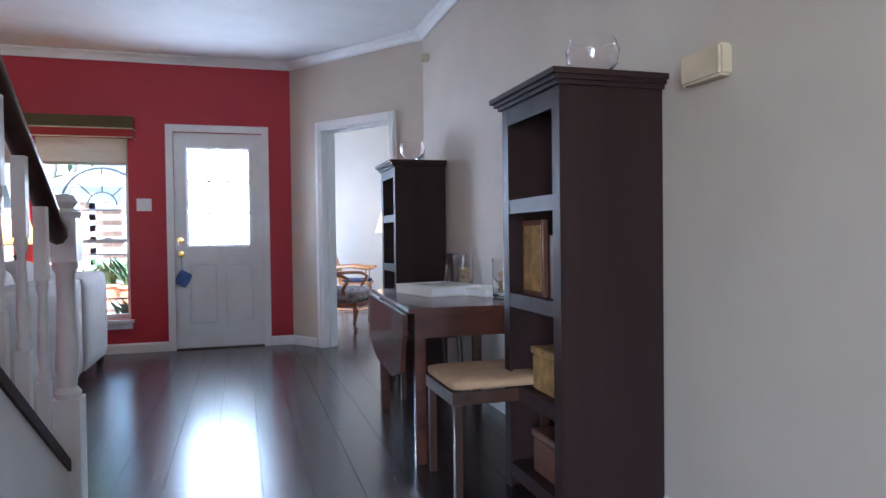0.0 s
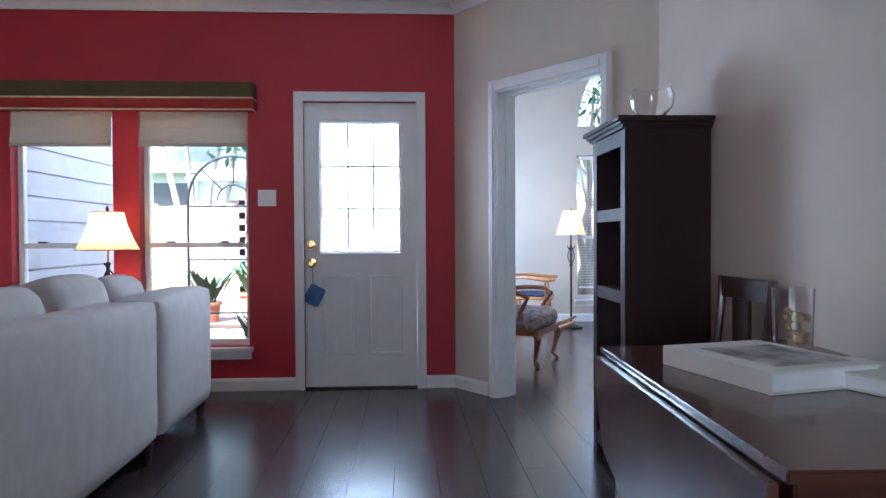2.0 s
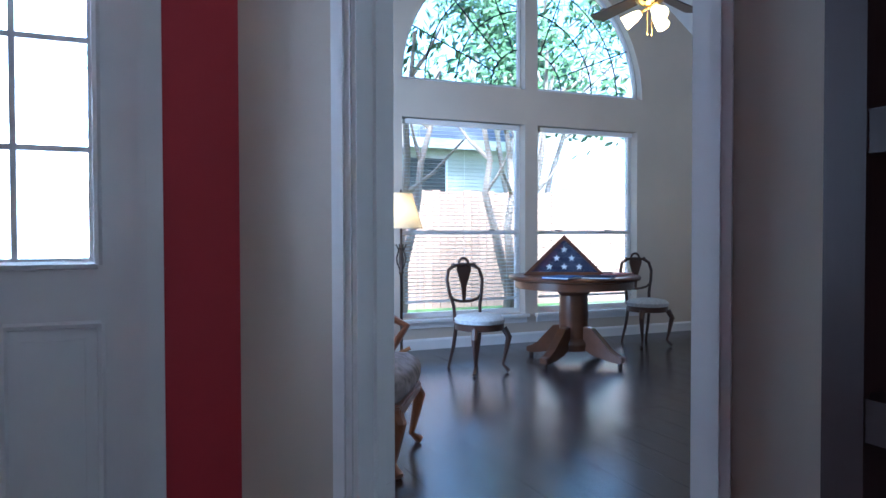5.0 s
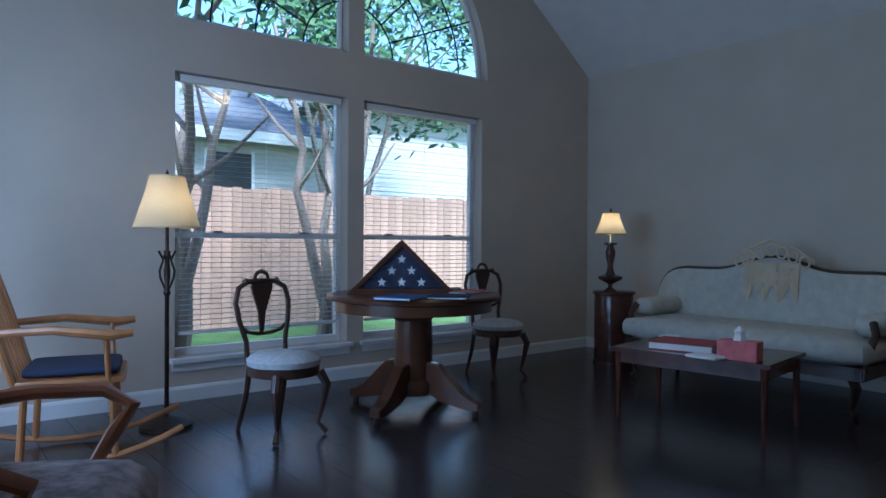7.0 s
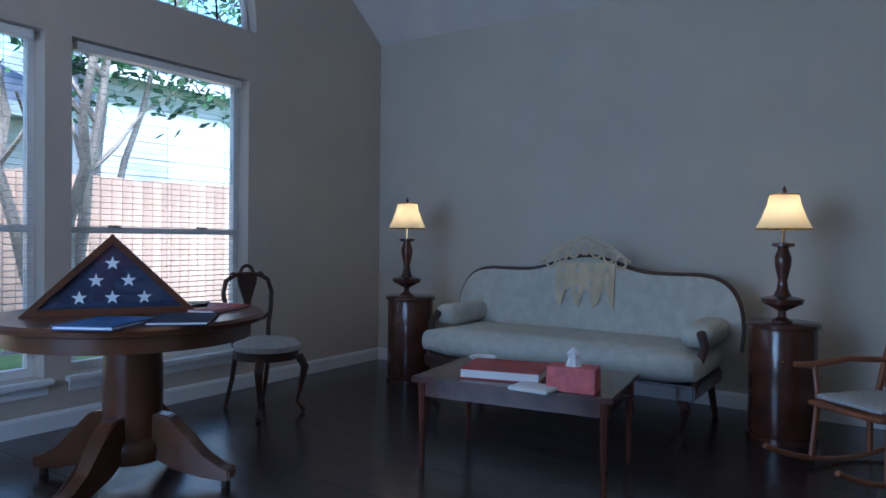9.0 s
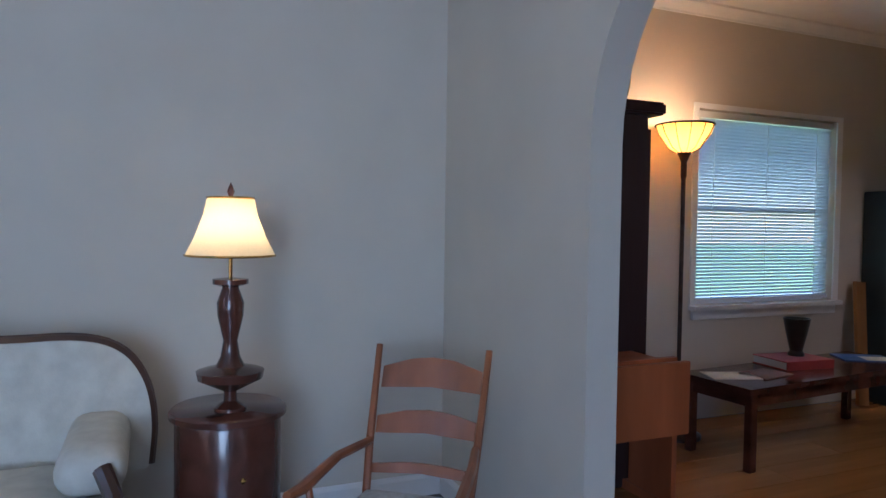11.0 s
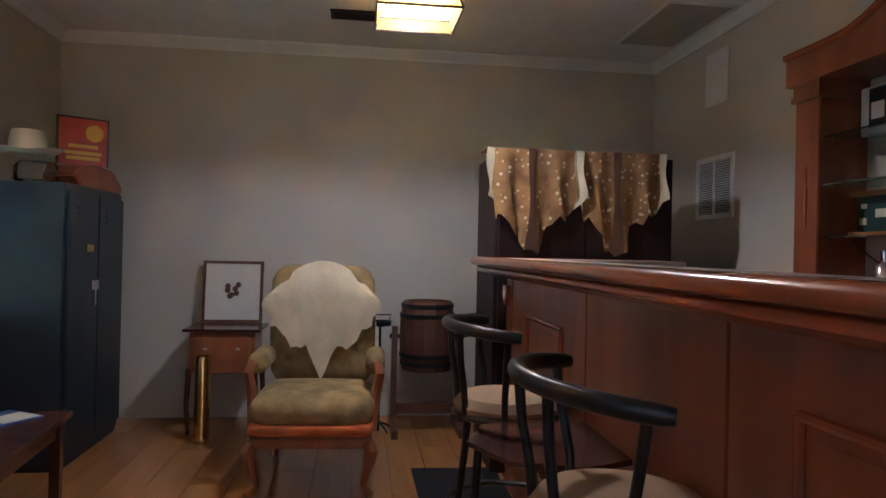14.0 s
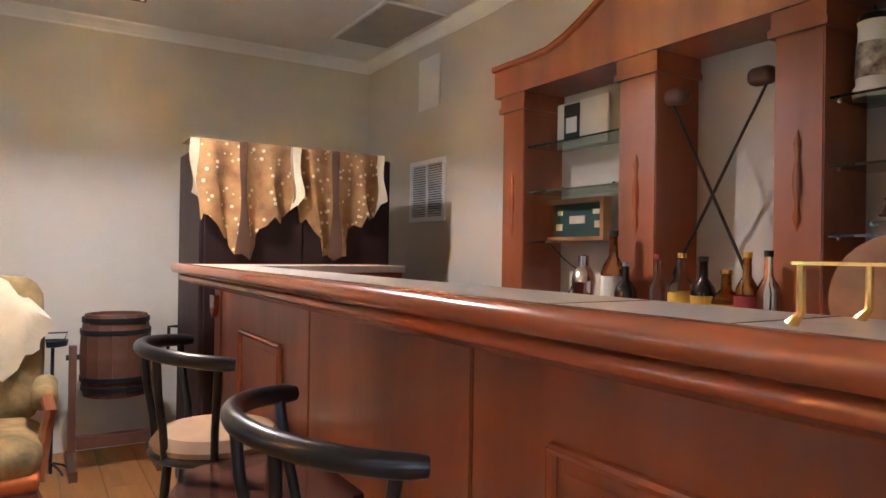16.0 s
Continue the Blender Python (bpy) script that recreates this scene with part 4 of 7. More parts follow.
def balloon_chair(at, turn, label):
    c = thing("balloon_back_chair", label, "chair", at, turn, group="balloon-back chairs")
    c.scale = (0.88, 0.95, 0.94)
    part("seat", lathed([(0.19, 0.39), (0.215, 0.4), (0.22, 0.43), (0.19, 0.455), (0.1, 0.47), (0.0001, 0.474)], seg=28, squash=0.95), SEATW, c, "pale patterned upholstered seat")
    part("seat_rail", lathed([(0.19, 0.34), (0.212, 0.345), (0.212, 0.395), (0.19, 0.398)], seg=28, squash=0.95), WALNUT, c)
    for s in (-1, 1):
        p, r = cabriole(0.15 * s, -0.14, 0.36, s, -1)
        part("leg", tubes((p, r), seg=8), WALNUT, c)
        part("leg", tubes(([(0.13 * s, 0.15, 0.4), (0.135 * s, 0.19, 0.2), (0.15 * s, 0.25, 0.0)], [0.018, 0.016, 0.013]), seg=8), WALNUT, c)
        side = [(0.135 * s, 0.17, 0.4), (0.14 * s, 0.18, 0.52), (0.175 * s, 0.2, 0.64), (0.19 * s, 0.215, 0.74), (0.165 * s, 0.225, 0.82), (0.1 * s, 0.23, 0.855), (0.0, 0.232, 0.86)]
        part("back_post", tubes((side, 0.016), seg=8), WALNUT, c)
        part("loop", tubes(([(0.0, 0.225, 0.55), (0.05 * s, 0.2, 0.555), (0.12 * s, 0.2, 0.57), (0.16 * s, 0.2, 0.6)], 0.012), seg=8), WALNUT, c)
    bm = bmesh.new()
    prism(bm, [(-0.012, 0.56), (0.012, 0.56), (0.025, 0.68), (0.075, 0.82), (0.07, 0.845), (-0.07, 0.845), (-0.075, 0.82), (-0.025, 0.68)], lambda u, v, k: (u, 0.218 + 0.016 * k, v))
    part("splat", bm, WALNUT, c, smooth=False)
    part("crest", tubes(([(u, 0.232, v) for u, v in arc(0, 0.865, 0.05, 180, 0, 10)], 0.012), seg=8), WALNUT, c)
    for s in (-1, 1):
        part("scroll", lathed([(0.001, 0.83), (0.02, 0.845), (0.02, 0.865), (0.001, 0.88)], (0.11 * s, 0.23, 0), 10), WALNUT, c)


balloon_chair((2.26, 9.08, 0), 9, "dark carved balloon-back chair with pale seat")
balloon_chair((4.25, 9.55, 0), -8, "dark carved balloon-back chair with pale seat")

rt = thing("round_table", "round oak pedestal table with four splayed feet", "table", (3.14, 9.12, 0))
part("tabletop", lathed([(0.0001, 0.675), (0.5, 0.675), (0.53, 0.682), (0.535, 0.7), (0.525, 0.712), (0.0001, 0.712)], seg=48, cap=False), TABLEOAK, rt)
part("apron", lathed([(0.46, 0.61), (0.48, 0.612), (0.48, 0.674), (0.46, 0.674)], seg=40), TABLEOAK, rt)
part("pedestal", lathed([(0.13, 0.1), (0.14, 0.14), (0.14, 0.17), (0.115, 0.2), (0.12, 0.4), (0.115, 0.55), (0.14, 0.58), (0.14, 0.609)], seg=12), TABLEOAK, rt)
for k in range(4):
    m = Matrix.Rotation(k * math.pi / 2 + radians(25), 4, "Z")
    bm = bmesh.new()
    prism(bm, [(0.1, 0.3), (0.1, 0.12), (0.2, 0.07), (0.33, 0.045), (0.4, 0.035), (0.45, 0.04), (0.45, 0.085), (0.4, 0.09), (0.33, 0.13), (0.25, 0.22), (0.18, 0.29)], lambda u, v, k: m @ Vector((u, -0.035 + 0.07 * k, v)))
    ft = part("foot", bm, TABLEOAK, rt, smooth=False, bevel=0.006)
    part("caster", lathed([(0.018, 0), (0.02, 0.02), (0.012, 0.036)], m @ Vector((0.42, 0, 0)), 10), METALD, ft)

fc = thing("flag_case", "triangular wooden display case with folded starry flag", "display case", (3.06, 9.14, 0.713), -32)
tri_o = [(-0.33, 0.0), (0.33, 0.0), (0.0, 0.33)]
bm = bmesh.new()
inn = [(-0.27, 0.028), (0.27, 0.028), (0.0, 0.292)]
for i in range(3):
    j = (i + 1) % 3
    prism(bm, [tri_o[i], tri_o[j], inn[j], inn[i]], lambda u, v, k: (u, -0.05 + 0.1 * k, v))
part("frame", bm, TABLEOAK, fc, smooth=False)
bm = bmesh.new()
prism(bm, inn, lambda u, v, k: (u, -0.028 + 0.06 * k, v))
fg = part("flag", bm, NAVY, fc, "navy folded flag", smooth=False)
for u, v in ((-0.12, 0.07), (0.0, 0.07), (0.12, 0.07), (-0.06, 0.14), (0.06, 0.14), (0.0, 0.21)):
    bm = bmesh.new()
    prism(bm, [(u + (0.03 if i % 2 == 0 else 0.012) * math.sin(i * math.pi / 5), v + (0.03 if i % 2 == 0 else 0.012) * math.cos(i * math.pi / 5)) for i in range(10)], lambda a, b, k: (a, -0.033 + 0.004 * k, b))
    part("star", bm, WHITEP, fg, "white star", smooth=False)
bm = bmesh.new()
prism(bm, inn, lambda u, v, k: (u, -0.046 + 0.003 * k, v))
g = part("glass", bm, PANE, fc, smooth=False)
g.visible_shadow = False
for (x, y, a, m) in ((2.85, 8.82, 30, BLUE), (3.1, 8.72, 45, NAVY), (3.42, 8.98, 20, REDB), (3.4, 9.15, 50, PAPER)):
    f = thing("folder", "thin folder lying on the round table", "folder", (x, y, 0.713), a, "papers on the round table")
    part("cover", boxes(((-0.15, -0.11, 0), (0.15, 0.11, 0.003)), ((-0.15, -0.11, 0.011), (0.15, 0.11, 0.014))), m, f, smooth=False)
    part("pages", boxes(((-0.145, -0.105, 0.0032), (0.145, 0.105, 0.0108))), WHITEP, f, smooth=False)

# floor lamp
la = thing("floor_lamp", "bronze floor lamp with lit cream bell shade", "floor lamp", (1.81, 9.6, 0))
part("base", lathed([(0.14, 0), (0.14, 0.02), (0.08, 0.04), (0.02, 0.06)], seg=24), METALD, la)
part("pole", lathed([(0.012, 0.05), (0.012, 0.72), (0.022, 0.74), (0.012, 0.76), (0.012, 0.92), (0.024, 0.94), (0.01, 0.96), (0.01, 1.36)], seg=12), METALD, la)
for k in range(4):
    a = k * math.pi / 2
    part("cage_bar", tubes(([(r * math.cos(a), r * math.sin(a), z) for r, z in ((0.01, 0.76), (0.035, 0.82), (0.04, 0.86), (0.02, 0.92), (0.045, 0.97))], 0.006), seg=6), METALD, la)
bm = bmesh.new()
lathe(bm, [(0.175, 1.1), (0.15, 1.18), (0.115, 1.29), (0.092, 1.38)], seg=32, cap=False)
sh = part("shade", bm, SHADE, la, "cream linen bell shade, lit")
for r, z in ((0.175, 1.1), (0.092, 1.38)):
    part("trim_ring", tubes(([(r * math.cos(k * math.tau / 24), r * math.sin(k * math.tau / 24), z) for k in range(25)], 0.004), seg=5), HIDEW, sh)
part("bulb", lathed([(0.012, 1.15), (0.03, 1.22), (0.02, 1.25), (0.0001, 1.26)], seg=12), BULB, la)
part("finial", lathed([(0.006, 1.36), (0.012, 1.39), (0.0001, 1.42)], seg=10), METALD, la)
bulb("lamp_light", 1.81, 9.6, 1.24, 0.5)


def rocker_chair(at, turn, label, material, slats, seat_mat=None, ladder=False):
    c = thing("rocking_chair", label, "rocking chair", at, turn)
    part("seat", pillows(((-0.24, -0.24, 0.37), (0.24, 0.22, 0.41), 0.02)), material, c)
    if seat_mat:
        part("seat_pad", pillows(((-0.21, -0.21, 0.411), (0.21, 0.18, 0.45), 0.02), puff=0.008), seat_mat, c)
    for s in (-1, 1):
        part("rocker", tubes(([(0.24 * s, u, v) for u, v in arc(0.03, 1.12, 1.1, 242, 302, 12)], 0.016), seg=8), material, c)
        for y in (-0.2, 0.18):
            zb = 1.12 - math.sqrt(max(0, 1.1 ** 2 - (y - 0.03) ** 2))
            part("leg", tubes(([(0.24 * s, y, zb), (0.225 * s, y * 0.9, 0.38)], 0.016), seg=8), material, c)
        part("back_post", tubes(([(0.22 * s, 0.2, 0.38), (0.235 * s, 0.27, 0.62), (0.25 * s, 0.4, 1.02)], [0.018, 0.018, 0.015]), seg=8), material, c)
        part("arm", tubes(([(0.23 * s, 0.26, 0.62), (0.27 * s, 0.05, 0.63), (0.285 * s, -0.18, 0.6), (0.29 * s, -0.27, 0.61)], [0.018, 0.02, 0.024, 0.018]), seg=8), material, c)
        part("arm_post", tubes(([(0.23 * s, -0.17, 0.39), (0.275 * s, -0.16, 0.6)], 0.013), seg=8), material, c)
    if ladder:
        for z, hgt in ((0.83, 0.13), (0.64, 0.1), (0.48, 0.05)):
            bm = bmesh.new()
            yy = 0.2 + (z - 0.38) * 0.31 + 0.02
            prism(bm, [(-0.225, z), (-0.225, z + hgt * 0.7), (-0.1, z + hgt), (0.0, z + hgt * 1.08), (0.1, z + hgt), (0.225, z + hgt * 0.7), (0.225, z), (0, z + 0.015)], lambda u, v, k: (u, yy + 0.012 * k + (v - z) * 0.3, v))
            part("ladder_slat", bm, material, c, smooth=False)
    else:
        for i in range(slats):
            x = -0.17 + 0.34 * i / (slats - 1)
            part("spindle", tubes(([(x * 0.9, 0.2, 0.4), (x, 0.37, 0.95)], 0.009), seg=6), material, c)
        part("crest_rail", boxes(((-0.27, 0.37, 0.93), (0.27, 0.4, 1.04))), material, c, smooth=False, bevel=0.01)
    return c


rocker_chair((1.3, 9.35, 0), 75, "golden oak spindle-back rocking chair with navy pad", OAK, 6, NAVY)
HONEYW = mat("honey_oak_dark", (0.26, 0.09, 0.035), 0.3, var=0.3, scale=8, stretch=(1, 1, 0.2), coat=0.2)
rocker_chair((5.12, 6.5, 0), -128, "honey wooden ladder-back rocking chair with grey seat", HONEYW, 0, SEATW, True).scale = (0.8, 0.95, 0.77)

# floral armchair
ac = thing("floral_armchair", "carved walnut armchair in faded floral tapestry", "armchair", (0.83, 7.5, 0), 60)
part("seat", pillows(((-0.28, -0.28, 0.3), (0.28, 0.26, 0.46), 0.07), puff=0.02), FLORAL, ac)
part("backrest", pillows(((-0.26, 0.2, 0.42), (0.26, 0.32, 0.85), 0.06), puff=0.02), FLORAL, ac)
part("seat_rail", boxes(((-0.28, -0.28, 0.26), (0.28, 0.28, 0.31))), HONEYW, ac, smooth=False, bevel=0.008)
for s in (-1, 1):
    p, r = cabriole(0.24 * s, -0.24, 0.3, s, -1, 0.026)
    part("leg", tubes((p, r), seg=8), HONEYW, ac)
    part("leg", tubes(([(0.24 * s, 0.25, 0.3), (0.25 * s, 0.33, 0.0)], [0.024, 0.016]), seg=8), HONEYW, ac)
    part("arm", tubes(([(0.27 * s, 0.24, 0.6), (0.32 * s, 0.05, 0.62), (0.33 * s, -0.12, 0.62), (0.31 * s, -0.2, 0.58), (0.29 * s, -0.16, 0.52), (0.28 * s, -0.12, 0.45), (0.27 * s, -0.18, 0.32)], 0.02), seg=8), HONEYW, ac)

# settee
se = thing("settee", "cream damask settee with carved dark crest rail", "settee", (5.72, 8.13, 0), -90)
se.scale = (1, 1, 1.12)
# local: x along its width, +y towards the wall
part("seat", pillows(((-0.86, -0.72, 0.27), (0.86, -0.1, 0.42), 0.07), puff=0.012), CREAM, se)
part("seat_rail", boxes(((-0.84, -0.68, 0.2), (0.84, -0.02, 0.27))), WALNUT, se, smooth=False, bevel=0.01)
bm = bmesh.new()
crest = [(-0.94, 0.36), (-0.955, 0.5), (-0.93, 0.62), (-0.86, 0.71), (-0.74, 0.745), (-0.55, 0.74), (-0.35, 0.745), (-0.18, 0.8), (0, 0.84), (0.18, 0.8), (0.35, 0.745), (0.55, 0.74), (0.74, 0.745), (0.86, 0.71), (0.93, 0.62), (0.955, 0.5), (0.94, 0.36)]
for _ in range(2):
    crest = [crest[0]] + [(a[0] * (1 - w) + b[0] * w, a[1] * (1 - w) + b[1] * w) for a, b in zip(crest, crest[1:]) for w in (0.25, 0.75)] + [crest[-1]]
prism(bm, crest, lambda u, v, k: (u, -0.1 + 0.12 * k + (v - 0.36) * 0.1, v))
part("backrest", bm, CREAM, se, smooth=False, bevel=0.012)
part("crest_rail", tubes(([(u, -0.07 + (v - 0.36) * 0.1, v) for u, v in crest[1:-1]], 0.02), seg=8), WALNUT, se, "dark carved rail")
bm = bmesh.new()
for k in range(7):
    u = -0.24 + 0.08 * k
    hgt = 0.07 * (1 - (u / 0.3) ** 2)
    tube(bm, [(u + 0.035 * math.cos(a * math.tau / 10), -0.075, 0.84 - 0.35 * abs(u) * 0.6 + hgt * 0.6 + 0.035 * math.sin(a * math.tau / 10)) for a in range(11)], 0.008, 6)
tube(bm, [(u, -0.07, v + 0.085) for u, v in ((-0.3, 0.72), (-0.18, 0.8), (0, 0.865), (0.18, 0.8), (0.3, 0.72))], 0.01, 6)
part("crest_carving", bm, HIDEW, se, "pierced pale floral carving")
for s in (-1, 1):
    part("arm", pillows(((0.8 * s - 0.09, -0.52, 0.42), (0.8 * s + 0.09, -0.04, 0.54), 0.06)), CREAM, se)
    part("arm_post", tubes(([(0.83 * s, -0.52, 0.5), (0.86 * s, -0.56, 0.44), (0.84 * s, -0.6, 0.36), (0.82 * s, -0.64, 0.24)], 0.024), seg=8), WALNUT, se)
    p, r = cabriole(0.76 * s, -0.62, 0.2, s, -1, 0.024)
    part("leg", tubes((p, r), seg=8), WALNUT, se)
    part("leg", tubes(([(0.78 * s, -0.06, 0.2), (0.8 * s, 0.0, 0)], [0.024, 0.016]), seg=8), WALNUT, se)
dl = thing("lace_doily", "cream lace doily draped over the settee back", "doily", (5.72, 8.13, 0), -90)
dl.scale = (1, 1, 1.12)
bm = bmesh.new()
vs = []
for i in range(13):
    col = []
    for j in range(8):
        u = -0.2 + 0.4 * i / 12
        L = 0.2 + 0.07 * math.sin(i * 1.7) * (j / 7)
        v = 0.80 - L * j / 7
        col.append(bm.verts.new((u, -0.115 + (v - 0.36) * 0.1 + 0.012 * math.sin(i * 2.1), v)))
    vs.append(col)
for i in range(12):
    for j in range(7):
        if not (j % 3 == 1 and i % 3 == 1):
            bm.faces.new((vs[i][j], vs[i + 1][j], vs[i + 1][j + 1], vs[i][j + 1]))
part("lace", bm, HIDEW, dl)

# drum tables and twin lamps
for y in (6.95, 9.42):
    dr = thing("drum_table", "round mahogany drum cabinet table", "drum table", (5.5, y, 0), group="drum tables")
    dr.scale = (0.85, 0.85, 1)
    part("body", lathed([(0.19, 0.03), (0.195, 0.05), (0.195, 0.58), (0.19, 0.59)], seg=36), MAHOG, dr)
    part("top", lathed([(0.2, 0.59), (0.215, 0.595), (0.215, 0.612), (0.205, 0.62), (0.0001, 0.62)], seg=36), MAHOG, dr)
    part("plinth", lathed([(0.205, 0), (0.205, 0.025), (0.195, 0.03)], seg=36), MAHOG, dr)
    part("knob", lathed([(0.004, 0), (0.012, 0.01), (0.0001, 0.02)], (-0.205, -0.03, 0.42), 10), BRASS, dr)
    table_lamp((5.45, y, 0.621), "turned table lamp on footed bowl base, lit", 0.72, 0.137, 0.18, [(0.05, 0), (0.05, 0.01), (0.02, 0.03), (0.02, 0.06), (0.1, 0.1), (0.105, 0.125), (0.09, 0.13), (0.045, 0.14), (0.03, 0.17), (0.022, 0.22), (0.04, 0.3), (0.042, 0.34), (0.025, 0.39), (0.055, 0.4), (0.055, 0.415), (0.012, 0.42)], MAHOG, 0.36, "twin lamps by the settee")

ct = thing("coffee_table", "dark wooden coffee table with tapered legs", "coffee table", (4.3, 7.85, 0), 8)
part("top", boxes(((-0.3, -0.45, 0.395), (0.3, 0.45, 0.42))), MAHOG, ct, smooth=False, bevel=0.004)
part("apron", boxes(((-0.27, -0.42, 0.33), (0.27, -0.4, 0.394)), ((-0.27, 0.4, 0.33), (0.27, 0.42, 0.394)), ((-0.27, -0.4, 0.33), (-0.25, 0.4, 0.394)), ((0.25, -0.4, 0.33), (0.27, 0.4, 0.394))), MAHOG, ct, smooth=False)
for x in (-0.26, 0.26):
    for y in (-0.41, 0.41):
        part("leg", tubes(([(x, y, 0.394), (x, y, 0.02), (x, y, 0)], [0.022, 0.012, 0.014]), seg=8), MAHOG, ct)
tb = thing("tissue_box", "pink tissue box with a white tissue pulled up", "tissue box", (4.12, 7.55, 0.421), 10)
part("box", boxes(((-0.06, -0.1, 0), (0.06, 0.1, 0.1))), PINK, tb, smooth=False, bevel=0.003)
bm = bmesh.new()
lathe(bm, [(0.035, 0.1), (0.022, 0.13), (0.03, 0.15), (0.008, 0.175)], seg=7)
part("tissue", bm, WHITEP, tb, smooth=False)
b1 = thing("album", "red photo album lying on the coffee table", "book", (4.22, 7.92, 0.421), 15)
part("cover", boxes(((-0.14, -0.18, 0), (0.14, 0.18, 0.005)), ((-0.14, -0.18, 0.04), (0.14, 0.18, 0.045)), ((0.135, -0.18, 0.005), (0.14, 0.18, 0.04))), REDB, b1, smooth=False)
part("pages", boxes(((-0.135, -0.175, 0.0055), (0.134, 0.175, 0.0395))), WHITEP, b1, smooth=False)
cd = thing("candy_dish", "small white glass dish on the coffee table", "dish", (4.4, 8.15, 0.421))
part("dish", lathed([(0.03, 0), (0.035, 0.005), (0.07, 0.035), (0.066, 0.037), (0.03, 0.012)], seg=20), WHITEP, cd)
nk = thing("napkin", "crumpled white napkin on the coffee table", "napkin", (4.02, 7.68, 0.421))
part("cloth", pillows(((-0.07, -0.09, 0), (0.07, 0.09, 0.018), 0.01), puff=0.003), WHITEP, nk)

# ceiling fan
cf = thing("ceiling_fan", "brown bladed ceiling fan with three glowing shades", "ceiling fan", (3.14, 8.2, 2.62))
part("rod", tubes(([(0, 0, 0.25), (0, 0, 2.2)], 0.012), seg=8), BRASS, cf)
part("motor", lathed([(0.04, 0.0), (0.09, 0.03), (0.12, 0.1), (0.11, 0.18), (0.05, 0.24), (0.02, 0.26)], seg=24), BRASS, cf)
for k in range(5):
    m = Matrix.Rotation(k * math.tau / 5 + 0.35, 4, "Z") @ Matrix.Rotation(radians(10), 4, "X")
    bm = bmesh.new()
    prism(bm, [(0.17, -0.05), (0.6, -0.07), (0.63, 0), (0.6, 0.07), (0.17, 0.05)], lambda u, v, k: m @ Vector((u, v, 0.09 + 0.008 * k)))
    bl = part("blade", bm, WALNUT, cf, smooth=False)
    bm = bmesh.new()
    bx(bm, (0.1, -0.02, 0.1), (0.22, 0.02, 0.104), m)
    part("bracket", bm, BRASS, bl, smooth=False)
GLOBE = glow("fan_shade_glow", (1, 0.7, 0.25), 1.2)
for k in range(3):
    a = k * math.tau / 3 + 0.3
    d = Vector((math.cos(a), math.sin(a), -0.6))
    p0 = Vector((0, 0, 0.0))
    part("lamp_arm", tubes(([p0, p0 + d * 0.07], 0.01), seg=8), BRASS, cf)
    part("lamp_shade", tubes(([p0 + d * 0.06, p0 + d * 0.09, p0 + d * 0.14, p0 + d * 0.17], [0.02, 0.035, 0.045, 0.05]), seg=14), GLOBE, cf, "glowing glass shade")
for s in (-0.02, 0.02):
    part("pull_chain", tubes(([(s, 0, 0), (s, 0, -0.18), (s, 0, -0.2)], [0.002, 0.002, 0.007]), seg=6), BRASS, cf)
bulb("fan_light", 3.14, 8.2, 2.45, 1.2, r=0.08)

# ==== bar room things ====
to = thing("torchiere_lamp", "bronze torchiere lamp with lit amber glass bowl", "floor lamp", (6.3, 4.35, 0))
to.scale = (0.95, 0.95, 1.0)
part("base", lathed([(0.14, 0), (0.14, 0.02), (0.1, 0.035), (0.03, 0.05)], seg=24), METALD, to)
part("pole", lathed([(0.013, 0.04), (0.013, 1.5), (0.018, 1.52), (0.018, 1.6), (0.035, 1.64), (0.045, 1.66)], seg=14), METALD, to)
bm = bmesh.new()
lathe(bm, [(0.045, 1.655), (0.09, 1.68), (0.15, 1.76), (0.17, 1.81)], seg=16, cap=False)
bw = part("bowl", bm, AMBER, to, "amber leaded glass bowl, lit")
part("rim", tubes(([(0.172 * math.cos(k * math.tau / 24), 0.172 * math.sin(k * math.tau / 24), 1.812) for k in range(25)], 0.006), seg=6), METALD, bw)
for k in range(12):
    a = k * math.tau / 12
    part("lead_came", tubes(([(r * math.cos(a), r * math.sin(a), z) for r, z in ((0.047, 1.655), (0.092, 1.68), (0.152, 1.76), (0.172, 1.81))], 0.003), seg=4), METALD, bw)
bulb("torchiere_light", 6.3, 4.35, 1.775, 2.2, r=0.03)

# coat cupboard with hats
cb = thing("tall_cupboard", "tall black wooden cupboard against the partition", "cupboard", (5.77, 5.05, 0))
cb.scale = (0.95, 1.45, 1)
part("body", boxes(((0, 0, 0), (0.75, 0.5, 1.74))), DARKWOOD, cb, smooth=False, bevel=0.006)
part("cornice", boxes(((-0.04, -0.05, 1.741), (0.78, 0.53, 1.8))), DARKWOOD, cb, smooth=False, bevel=0.01)
part("door", boxes(((0.02, -0.02, 0.1), (0.37, -0.002, 1.68))), DARKWOOD, cb, smooth=False)
part("door", boxes(((0.38, -0.02, 0.1), (0.73, -0.002, 1.68))), DARKWOOD, cb, smooth=False)


